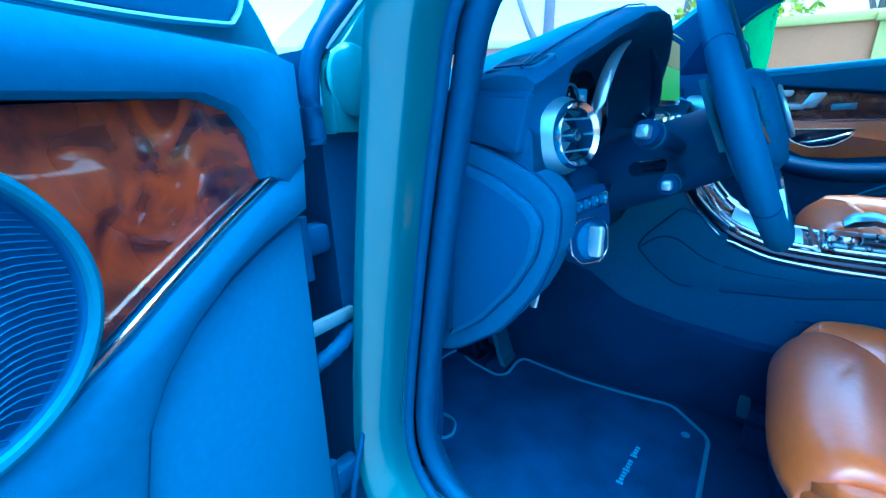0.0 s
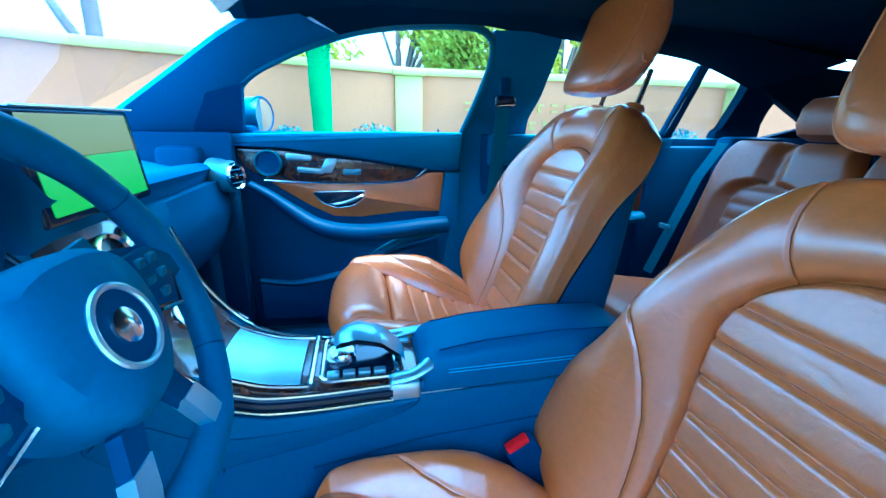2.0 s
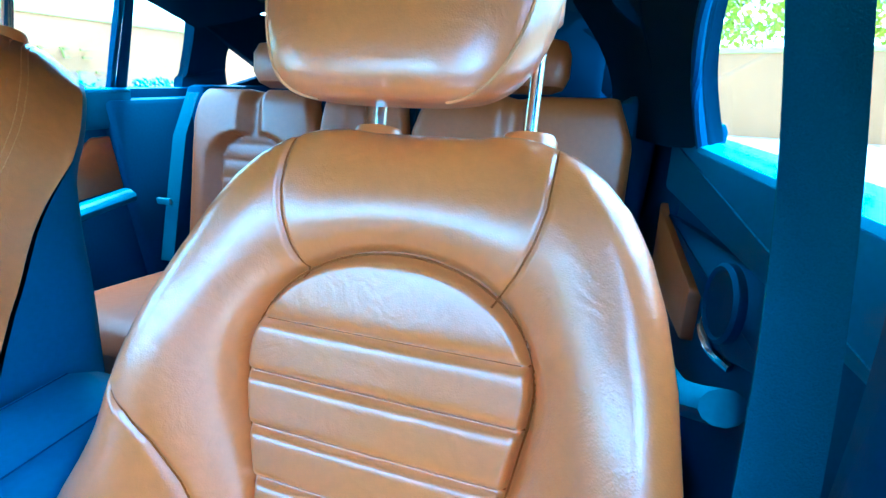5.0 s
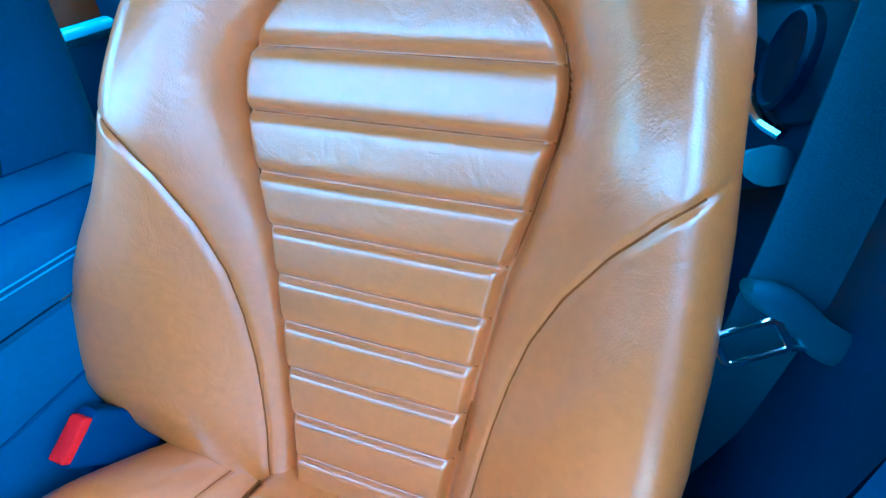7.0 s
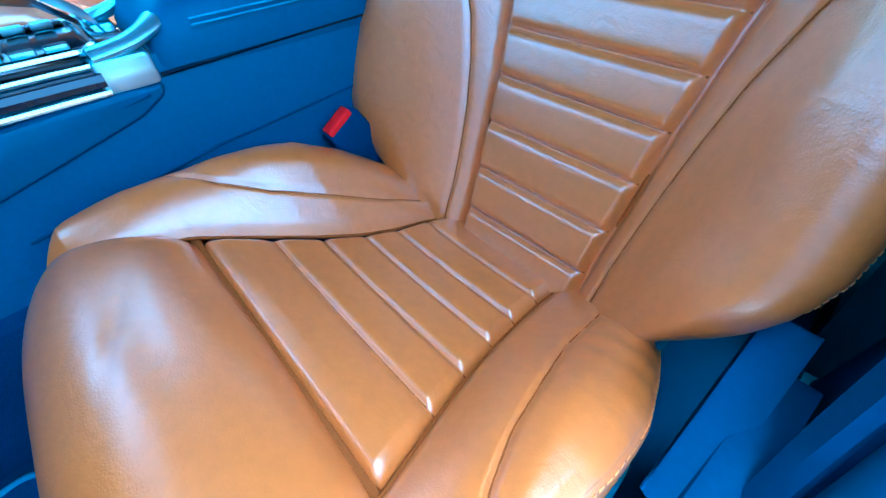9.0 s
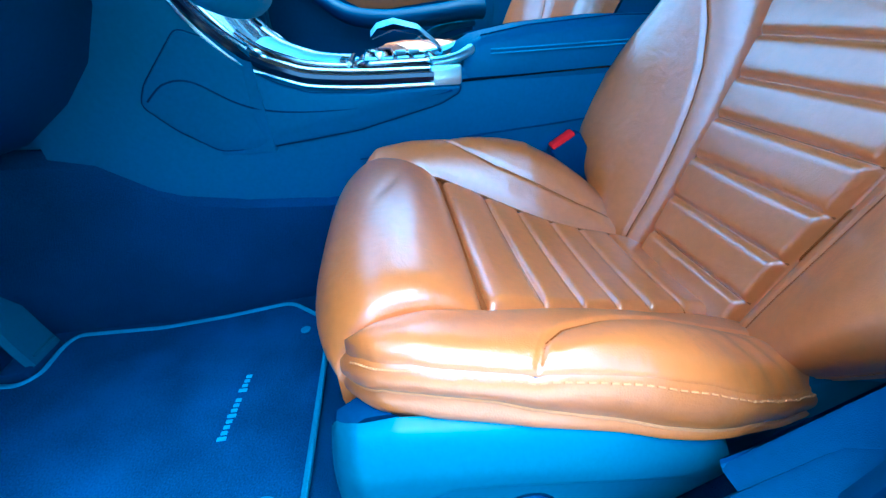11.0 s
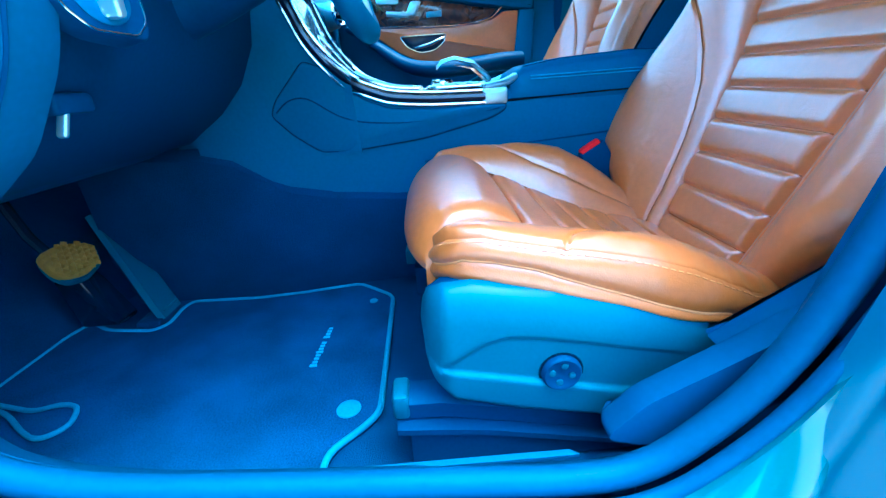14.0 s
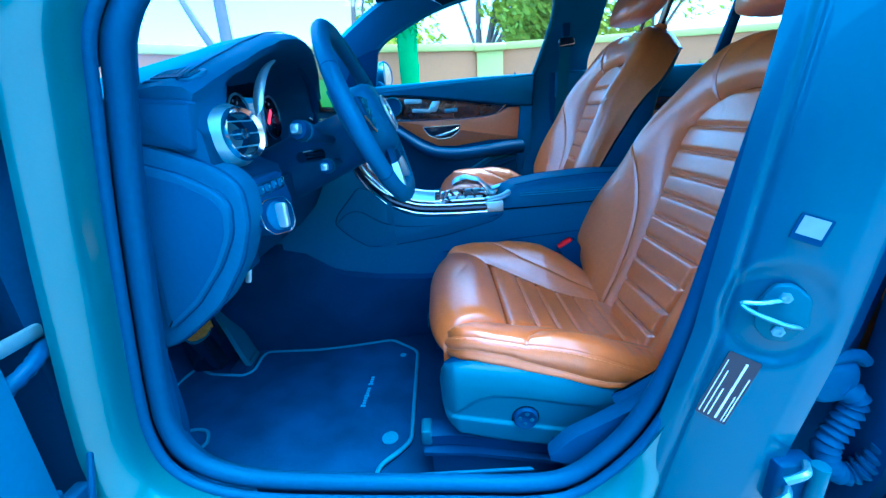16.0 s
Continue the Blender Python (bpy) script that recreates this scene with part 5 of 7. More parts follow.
def driver_door():
    """Stands open; a runs from the hinge edge, b is the height."""
    d = thing("driver_door", "open driver's door with burl walnut veneer and round speaker", "car door", (-0.865, 0.345, 0.45))
    o = d.location
    D, N = Vector((-0.927, -0.375, 0)), Vector((0.375, -0.927, 0))
    def at(a, b, n):
        return Vector((-0.865, 0.345, b)) + D * a + N * n - o
    def sl(poly, n0, n1, ch, material, name, label="", par=None, r=0.0):
        g = Geo().slab(rounded(poly, r) if r else poly, lambda a, b: at(a, b, n0), lambda a, b: at(a, b, n1), ch)
        return part(name, g, material, par or d, label)
    sl([(-0.01, 1.16), (0.80, 1.16), (0.86, 0.9), (0.78, 0.50), (0.06, 0.46), (0.0, 0.60)], -0.12, -0.03, 0.01, M_DARK, "door_core")
    sl([(-0.012, 1.16), (0.85, 1.17), (0.80, 0.50), (0.08, 0.44), (0.01, 0.60)], -0.155, -0.12, 0.01, M_PAINT, "outer_skin", "grey-blue painted skin")
    sl([(-0.014, 1.150), (0.02, 1.156), (0.85, 1.150), (0.85, 1.115), (0.20, 1.113), (0.095, 1.1165), (0.068, 1.108), (0.053, 1.090), (0.046, 1.055), (0.020, 1.045), (-0.012, 1.065)], -0.05, 0.014, 0.012, M_NAVY, "upper_trim", "blue soft upper door trim")
    line = [(0.034, 1.0575), (0.047, 1.052), (0.093, 1.032), (0.147, 1.006), (0.188, 0.985), (0.22, 0.972), (0.25, 0.963), (0.40, 0.945), (0.85, 0.940)]
    fall = [(-0.004, 1.017), (0.058, 1.002), (0.099, 0.988), (0.135, 0.969), (0.163, 0.947), (0.183, 0.920), (0.196, 0.880), (0.204, 0.80), (0.206, 0.60)]
    sl([(0.85, 1.113), (0.20, 1.111), (0.152, 1.114), (0.10, 1.117), (0.066, 1.113), (0.052, 1.09), (0.047, 1.060)] + line, -0.05, 0.0, 0.002, M_BURL, "veneer", "glossy orange-brown burl walnut veneer")
    part("chrome_strip", Geo().tube(curve([at(a, b, 0.008) for a, b in line]), 0.0022, 8), M_CHROME, d, "chrome strip")
    sl([(-0.012, 1.068)] + [(a, b - 0.0035) for a, b in line] + [(0.85, 0.60)] + fall[::-1], -0.05, 0.012, 0.012, M_NAVY, "mid_trim", "blue soft middle trim and pocket")
    sl([(a - 0.002, b - 0.004) for a, b in fall] + [(0.20, 0.50), (0.10, 0.47), (0.01, 0.62)], -0.05, 0.001, 0.010, M_NAVY, "lower_panel", "blue lower door panel")
    sp = part("speaker", Geo().lathe([(0.073, -0.01), (0.073, 0.010), (0.070, 0.014), (0.066, 0.012), (0.064, 0.008), (0.035, 0.011), (0.0001, 0.012)], at(0.262, 1.030, 0.0), N, 48), M_DARK, d, "round dark speaker")
    part("speaker_ring", Geo().tube([at(0.262 + 0.0700 * math.cos(a), 1.030 + 0.0700 * math.sin(a), 0.013) for a in np.linspace(0, 2 * math.pi, 65)[:-1]], 0.0036, 8, closed=True, up=N), M_PLASTIC, sp, "blue speaker ring")
    for k in range(-16, 17):
        h = 0.0037 * k
        wv = math.sqrt(max(0, 0.0625 ** 2 - h * h))
        part("speaker_rib", Geo().tube([at(0.262 + q * wv, 1.030 + h + 0.0025 * math.sin(q * 7), 0.0112) for q in np.linspace(-1, 1, 15)], 0.0005, 4), M_DARK, sp)
    # window frame with its front triangle
    sl([(-0.016, 1.155), (0.055, 1.155), (0.05, 1.168), (0.185, 1.152), (0.85, 1.150), (0.85, 1.165), (0.20, 1.166), (0.19, 1.30), (0.17, 1.30), (0.03, 1.19)], -0.06, -0.035, 0.004, M_DARK, "sash_trim")
    sl([(0.005, 1.155), (0.060, 1.155), (0.19, 1.34), (0.14, 1.30)], -0.07, -0.045, 0.004, M_DARK, "window_frame")
    sl([(0.06, 1.16), (0.19, 1.34), (0.40, 1.46), (0.80, 1.48), (0.80, 1.16)], -0.066, -0.062, 0, M_GLASS, "window_glass", "door window").visible_shadow = False
    sl([(-0.036, 1.110), (-0.015, 1.150), (0.005, 1.180), (0.026, 1.204), (0.10, 1.30), (0.20, 1.40), (0.62, 1.40), (0.62, 1.150), (0.05, 1.150), (0.01, 1.11)], -0.055, -0.002, 0.006, M_PLASTIC, "sail_panel", "blue triangular sail panel")
    sl([(0.052, 1.166), (0.030, 1.185), (0.075, 1.235), (0.16, 1.33), (0.60, 1.36), (0.60, 1.150), (0.20, 1.158)], -0.03, 0.003, 0.004, M_NAVY, "sail_inset", "dark inset panel", r=0.012)
    part("sail_lip", Geo().tube(curve([at(a, b, 0.006) for a, b in ((0.56, 1.152), (0.20, 1.156), (0.07, 1.165), (0.047, 1.172), (0.035, 1.190))]), 0.0022, 6), M_STEEL, d)
    part("rubber_stop", Geo().lathe([(0.006, 0), (0.008, 0.006), (0.006, 0.014), (0.0001, 0.015)], at(-0.014, 1.085, -0.02), -D, 14), M_BLACK, d)
    return d


driver_door()
check = thing("door_check_strap", "steel hinges and check strap between post and open door", "hinge", (-0.83, 0.39, 0.90))
part("upper_hinge", Geo().box((0.0, 0.005, 0.07), (0.05, 0.025, 0.035), 0.006), M_DARK, check)
part("hinge_pin", Geo().tube([(-0.02, -0.02, 0.035), (-0.02, -0.02, 0.105)], 0.007, 12), M_DARK, check)
part("strap", Geo().box((0.0, -0.012, -0.03), (0.08, 0.010, 0.018), 0.004), M_STEEL, check)
part("cable_sleeve", Geo().tube(curve([(0.04, -0.01, -0.05), (0.0, -0.030, -0.055), (-0.045, -0.02, -0.075)]), [0.008 + 0.0015 * (i % 2) for i in range(17)], 12), M_DARK, check)
part("lower_hinge", Geo().box((0.0, 0.0, -0.27), (0.05, 0.025, 0.04), 0.006), M_DARK, check)
part("lower_pin", Geo().tube([(-0.025, -0.015, -0.32), (-0.025, -0.015, -0.22)], 0.007, 12), M_DARK, check)
part("bracket", Geo().tube(curve([(0.03, -0.02, -0.20), (0.0, -0.03, -0.25), (-0.02, -0.03, -0.32)]), 0.004, 8), M_DARK, check)


# ---- dashboard ----
dash = thing("dashboard", "blue soft-touch dashboard with hooded instruments and silver round vents", "dashboard", (0, 0.45, 0.75))
DO = dash.location
dash_z = table([-0.66, -0.62, -0.55, -0.48, -0.40, -0.32, -0.26, -0.20, -0.15, -0.10, -0.05, 0.0, 0.15, 0.40, 0.72], [1.132, 1.148, 1.182, 1.212, 1.238, 1.252, 1.254, 1.246, 1.225, 1.19, 1.155, 1.14, 1.135, 1.13, 1.12])
dash_y = table([-0.66, -0.60, -0.52, -0.44, -0.34, -0.26, -0.18, -0.12, -0.06, 0.0, 0.40, 0.72], [0.218, 0.205, 0.180, 0.165, 0.158, 0.160, 0.168, 0.18, 0.20, 0.215, 0.22, 0.24])


def cave(x):
    return smooth(-0.56, -0.50, x) * smooth(-0.10, -0.16, x)


def dash_profile(x):
    zt, yr, c = dash_z(x), dash_y(x), cave(x)
    far = 0.86 - 0.10 * (x / 0.7) ** 2
    lift = 0.55 * (zt - 1.13)
    return [(far, 1.105), (0.66, 1.125 + 0.2 * lift), (0.48, 1.14 + 0.55 * lift), (yr + 0.12, zt - 0.010), (yr + 0.045, zt), (yr + 0.012, zt - 0.004), (yr, zt - 0.013), (yr + 0.006, zt - 0.026),
            (yr + 0.010 + 0.09 * c, zt - 0.034 - 0.006 * c), (yr + 0.012 + 0.13 * c, zt - 0.05 - 0.03 * c), (0.215 + 0.10 * c, 1.075), (0.212 + 0.09 * c, 1.035), (0.200 + 0.015 * c, 1.005), (0.205, 0.97), (0.225, 0.90), (0.265, 0.84), (0.33, 0.79), (0.45, 0.74), (0.60, 0.72)]


xs = list(np.linspace(-0.636, 0.70, 110))
part("dash_body", Geo().loft([[Vector((x, y, z)) - DO for y, z in dash_profile(x)] for x in xs], closed=False), M_DASH, dash, "", 60)
part("dash_end_left", Geo().slab(dash_profile(-0.636), lambda a, b: Vector((-0.60, a, b)) - DO, lambda a, b: Vector((-0.6365, a, b)) - DO), M_NAVY, dash)
part("dash_end_right", Geo().slab(dash_profile(0.70), lambda a, b: Vector((0.66, a, b)) - DO, lambda a, b: Vector((0.7005, a, b)) - DO), M_NAVY, dash)
part("hood_stitching", Geo().tube([Vector((x, dash_y(x) + 0.030, dash_z(x) + 0.0008)) - DO for x in np.linspace(-0.62, -0.08, 60)], 0.0013, 4), M_DARK, dash)
E2 = [(0.345, 1.132), (0.222, 1.122), (0.215, 1.118), (0.226, 1.052), (0.345, 1.078)]
part("end_panel", Geo().slab(rounded(E2, 0.008), lambda a, b: Vector((-0.63, a, b)) - DO, lambda a, b: Vector((-0.648, a, b)) - DO, 0.006), M_DASH, dash, "smooth blue side cover")
E3 = rounded([(0.40, 1.079), (0.348, 1.074), (0.300, 1.070), (0.246, 1.050), (0.198, 1.026), (0.174, 1.000), (0.174, 0.946), (0.197, 0.886), (0.248, 0.814), (0.328, 0.754), (0.40, 0.735)], 0.02)
part("end_frame", Geo().slab(E3, lambda a, b: Vector((-0.59, a, b)) - DO, lambda a, b: Vector((-0.648, a, b)) - DO, 0.009), M_NAVY, dash)
E4 = rounded([(0.314, 1.046), (0.250, 1.024), (0.206, 0.999), (0.190, 0.978), (0.197, 0.934), (0.226, 0.883), (0.277, 0.824), (0.332, 0.782), (0.324, 0.924)], 0.014)
cover = part("fuse_cover", Geo().slab(E4, lambda a, b: Vector((-0.63, a, b)) - DO, lambda a, b: Vector((-0.660, a, b)) - DO, 0.006), M_NAVY, dash, "blue fuse box cover with a bevelled edge")
cy, cz = 0.262, 0.930
# the flat gets the darker skin: its shade beside the bevel, as colour
part("field", Geo().slab([(cy + (p - cy) * 0.86, cz + (q - cz) * 0.89) for p, q in E4], lambda a, b: Vector((-0.655, a, b)) - DO, lambda a, b: Vector((-0.6608, a, b)) - DO, 0.0004), M_DASH, cover, "flat darker field")
for name, poly, x in (("cover_joint", E4, -0.6490), ("frame_joint", E3, -0.638)):
    part(name, Geo().tube([Vector((x, a, b)) - DO for a, b in poly], 0.0022, 5, closed=True, up=(1, 0, 0)), M_DARK, dash)
part("kick_panel", Geo().slab([(0.34, 1.02), (0.345, 0.62), (0.36, 0.52), (0.62, 0.45), (0.62, 1.02)], lambda a, b: Vector((-0.66, a, b)) - DO, lambda a, b: Vector((-0.675, a, b)) - DO), M_DARK, dash)
part("knee_bolster", Geo().loft([[Vector((x, y, z)) - DO for y, z in ((0.19, 0.985), (0.20, 0.93), (0.235, 0.865), (0.285, 0.815), (0.36, 0.765), (0.50, 0.735), (0.55, 0.80), (0.40, 0.99))] for x in (-0.615, -0.56, -0.40, -0.20, -0.14)]), M_DARK, dash, "dark lower dash cover")
# slot vent on top: lies in the dash skin
skin = lambda x, y: float(np.interp(y, [p[0] for p in dash_profile(x)[:6]][::-1], [p[1] for p in dash_profile(x)[:6]][::-1]))
SV = rounded([(-0.606, 0.288), (-0.580, 0.276), (-0.590, 0.218), (-0.614, 0.228)], 0.006)
part("top_vent_frame", Geo().slab(rounded([(-0.611, 0.298), (-0.572, 0.280), (-0.584, 0.210), (-0.621, 0.222)], 0.009), lambda a, b: Vector((a, b, skin(a, b) - 0.006)) - DO, lambda a, b: Vector((a, b, skin(a, b) + 0.003)) - DO, 0.002), M_NAVY, dash)
part("top_vent", Geo().slab(SV, lambda a, b: Vector((a, b, skin(a, b) - 0.004)) - DO, lambda a, b: Vector((a, b, skin(a, b) + 0.0038)) - DO), M_DARK, dash, "dark slotted vent")
for k in range(9):
    y = 0.227 + 0.0066 * k
    xm = -0.601 + 0.12 * (y - 0.22)
    part("vent_slat", Geo().tube([Vector((xm - 0.011, y, skin(xm - 0.011, y) + 0.0040)) - DO, Vector((xm + 0.011, y - 0.004, skin(xm + 0.011, y) + 0.0040)) - DO], 0.0006, 5), M_PLASTIC, dash)


def round_vent(at, axis, r, pod, lean):
    """Silver pod with a chrome ring, slats and a knob."""
    v = thing("air_vent", "round silver air vent with chrome ring and dark slats", "air vent", at, "dash vents")
    ax = Vector(axis).normalized()
    up = Vector((0, 0, 1))
    sd = up.cross(ax).normalized()
    tp = ax.cross(sd)
    ring_at = lambda rad, h, dx: [sd * (rad * math.cos(a)) + tp * (rad * math.sin(a)) + ax * h + Vector((dx, 0, 0)) for a in np.linspace(0, 2 * math.pi, 41)[:-1]]
    part("pod", Geo().loft([ring_at(pod * 1.10, -0.080, 1.4 * lean), ring_at(pod * 1.06, -0.055, lean), ring_at(pod * 0.95, -0.034, 0.55 * lean), ring_at(r * 1.25, -0.014, 0.18 * lean), ring_at(r * 1.06, 0.0, 0.0)], caps=False), M_POD, v, "silver pod")
    part("ring", Geo().lathe([(r * 1.08, -0.006), (r * 1.08, 0.003), (r, 0.008), (r * 0.86, 0.003), (r * 0.83, -0.02)], (0, 0, 0), ax, 40, caps=False), M_CHROME, v, "chrome ring")
    part("cavity", Geo().lathe([(r * 0.84, -0.018), (r * 0.82, -0.05), (0.0001, -0.052)], (0, 0, 0), ax, 32, caps=False), M_DARK, v)
    for k in (-0.5, 0.0, 0.5):
        w = r * 0.88 * math.sqrt(1 - k * k)
        part("slat", Geo().tube([sd * -w + tp * (k * r), sd * w + tp * (k * r)], 0.0014, 6), M_STEEL, v)
    part("knob", Geo().lathe([(0.007, -0.015), (0.009, 0.0), (0.0075, 0.006), (0.0001, 0.007)], (0, 0, 0), ax, 16), M_CHROME, v, "silver adjuster knob")
    return v


round_vent((-0.568, 0.190, 1.071), (-0.28, -0.95, 0.10), 0.038, 0.050, -0.030)
round_vent((0.655, 0.170, 1.085), (-0.30, -0.95, 0.05), 0.038, 0.050, 0.020)
# headlamp switch panel
lp = thing("light_switch_panel", "dark blue light switch panel with chrome outlines and silver knob", "switch panel", (-0.572, 0.180, 0.960))
fx, fz = Vector((0.93, -0.36, 0)), Vector((0.05, 0.14, 0.99)).normalized()
fnn = fx.cross(fz).normalized()
lq = lambda a, b, n: fx * a + fz * b + fnn * n
part("plate", Geo().slab(rounded([(-0.035, 0.040), (0.050, 0.048), (0.058, 0.0), (0.045, -0.060), (-0.005, -0.052), (-0.038, -0.02)], 0.012), lambda a, b: lq(a, b, -0.02), lambda a, b: lq(a, b, 0.010), 0.004), M_DARK, lp)
part("button_outline", Geo().tube([lq(p, q, 0.0108) for p, q in rounded([(-0.030, 0.010), (0.046, 0.020), (0.050, 0.036), (-0.030, 0.030)], 0.004)], 0.0009, 6, closed=True, up=fnn), M_CHROME, lp)
for k in range(5):
    btn = part("button", Geo().box(lq(-0.020 + 0.0150 * k, 0.021 + 0.0018 * k, 0.0105), (0.011, 0.006, 0.012), 0.0015), M_NAVY, lp)
    part("mark", Geo().box(lq(-0.020 + 0.0150 * k, 0.022 + 0.0018 * k, 0.0148), (0.003, 0.002, 0.004), 0.0005), M_STEEL, btn)
part("knob_outline", Geo().tube([lq(0.012 + p, -0.024 + q, 0.0108) for p, q in rounded([(-0.036, 0.016), (-0.020, 0.030), (0.022, 0.030), (0.036, 0.012), (0.034, -0.018), (0.020, -0.031), (-0.018, -0.028), (-0.034, -0.012)], 0.006)], 0.0011, 6, closed=True, up=fnn), M_CHROME, lp)
part("knob_base", Geo().lathe([(0.024, -0.002), (0.024, 0.004), (0.021, 0.006), (0.0001, 0.006)], lq(0.012, -0.024, 0.008), fnn, 30), M_NAVY, lp)
part("rotary_knob", Geo().box(lq(0.012, -0.024, 0.020), (0.012, 0.020, 0.042), 0.005), M_SILVER, lp, "silver rotary knob")
brk = thing("brake_release", "white parking brake release handle under the dash", "handle", (-0.572, 0.242, 0.836))
part("grip", Geo().box((0.006, -0.008, 0.004), (0.006, 0.010, 0.036), 0.003, Matrix.Rotation(0.5, 3, "Y")), M_SILVER, brk)
part("cover", Geo().box((0.02, 0.0, 0.018), (0.05, 0.03, 0.02), 0.005), M_DARK, brk)

# instruments under the hood
cl = thing("instrument_cluster", "instrument cluster with silver crescents, red needles and lit screen", "instruments", (-0.34, 0.28, 1.09))
CO = cl.location
CRES = ((-0.405, 0.180, 1.192), (-0.445, 0.181, 1.177), (-0.478, 0.182, 1.154), (-0.498, 0.184, 1.125), (-0.504, 0.187, 1.095), (-0.496, 0.191, 1.066), (-0.474, 0.198, 1.045))
def crescent(mx):
    f = lambda x: x if not mx else -0.68 - x
    pth = curve([Vector((f(x), y, z)) - CO for x, y, z in CRES], 8)
    n = len(pth)
    return Geo().tube(pth, [0.002 + 0.0075 * math.sin(math.pi * i / (n - 1)) ** 0.7 for i in range(n)], 12, flat=0.6)
part("crescent", crescent(False), M_SILVER, cl, "silver crescent trim")
part("crescent", crescent(True), M_DARK, cl, "dark crescent trim")
part("face", Geo().slab(rounded([(-0.495, 1.02), (-0.16, 1.02), (-0.17, 1.15), (-0.25, 1.20), (-0.43, 1.20), (-0.49, 1.15)], 0.03), lambda a, b: Vector((a, 0.315 + 0.12 * (b - 1.02), b)) - CO, lambda a, b: Vector((a, 0.285 + 0.12 * (b - 1.02), b)) - CO), M_BLACK, cl)
for x in (-0.412, -0.262):
    dl = part("dial", Geo().lathe([(0.044, 0), (0.046, 0.012), (0.043, 0.015), (0.040, 0.004), (0.0001, 0.003)], Vector((x, 0.275, 1.093)) - CO, (0, -1, 0.12), 36), M_BLACK, cl, "round black dial")
    part("dial_ring", Geo().tube([Vector((x + 0.0445 * math.cos(a), 0.261, 1.095 + 0.0445 * math.sin(a))) - CO for a in np.linspace(0, 2 * math.pi, 37)[:-1]], 0.002, 6, closed=True, up=(0, 1, 0)), M_STEEL, dl)
    for k in range(11):
        a = math.radians(225 - 27 * k)
        part("tick", Geo().box(Vector((x + 0.034 * math.cos(a), 0.269, 1.094 + 0.034 * math.sin(a))) - CO, (0.005, 0.001, 0.0012), 0, Matrix.Rotation(-a, 3, "Y")), M_WHITE, dl)
M_NEEDLE = glow("lit_red_needle", (1.0, 0.02, 0.05), 0.30)
M_LIT = glow("lit_grey_display", (0.75, 0.72, 0.68), 0.06)
M_LITBLUE = glow("lit_blue_display", (0.05, 0.16, 0.35), 0.10)
part("needle", Geo().box(Vector((-0.272, 0.262, 1.096)) - CO, (0.010, 0.002, 0.036), 0.001, Matrix.Rotation(0.75, 3, "Y")), M_NEEDLE, cl, "lit red needle")
part("display", Geo().box(Vector((-0.338, 0.272, 1.100)) - CO, (0.056, 0.004, 0.070), 0.003), M_LITBLUE, cl, "lit screen")
part("display_floor", Geo().box(Vector((-0.338, 0.2695, 1.078)) - CO, (0.054, 0.002, 0.018), 0), M_LIT, cl)
for k in range(5):
    part("display_bar", Geo().box(Vector((-0.338, 0.2695, 1.094 + 0.007 * k)) - CO, (0.042 - 0.006 * k, 0.002, 0.003), 0), M_LIT, cl)

# ---- steering wheel and stalks ----
WC, WN = Vector((-0.335, 0.028, 1.080)), Vector((0, -0.93, 0.37)).normalized()
WX, WY = Vector((1, 0, 0)), Vector((0, 0.37, 0.93)).normalized()
wheel = thing("steering_wheel", "blue leather three-spoke steering wheel with silver lower spoke and round emblem", "steering wheel", WC)
q = lambda a, b, n=0.0: WX * a + WY * b + WN * n
rim = []
for a in np.linspace(0, 2 * math.pi, 97)[:-1]:
    r = 0.178
    x, y = r * math.cos(a), r * math.sin(a)
    y = max(y, -0.166 + 0.012 * (abs(x) / 0.1) ** 2) if y < 0 else y
    rim.append(q(x, y))
part("rim", Geo().tube(rim, [0.0180 + 0.002 * math.cos(2 * a) ** 2 for a in np.linspace(0, 2 * math.pi, 97)[:-1]], 16, closed=True, flat=0.86, up=WN), M_NAVY, wheel, "leather rim")
for a in (30, 150, 215, 325):
    t0 = radians(a)
    cpt = q(0.178 * math.cos(t0), max(0.178 * math.sin(t0), -0.166), 0)
    tang = (WX * -math.sin(t0) + WY * math.cos(t0)).normalized()
    rad = cpt.normalized()
    part("rim_seam", Geo().tube([cpt + rad * (0.0178 * math.cos(b)) + WN * (0.0155 * math.sin(b)) for b in np.linspace(0, 2 * math.pi, 19)[:-1]], 0.0011, 5, closed=True, up=tang), M_DARK, wheel)
hub = [(-0.070, 0.052), (-0.03, 0.066), (0.03, 0.066), (0.070, 0.052), (0.080, 0.01), (0.066, -0.045), (0.03, -0.082), (-0.03, -0.082), (-0.066, -0.045), (-0.080, 0.01)]
part("hub_pad", Geo().loft([[q(x * k, y * k, n) for x, y in rounded(hub, 0.02, 4)] for k, n in ((0.98, -0.03), (1.0, 0.0), (0.97, 0.018), (0.85, 0.030), (0.5, 0.036), (0.1, 0.037))]), M_NAVY, wheel, "airbag cover")
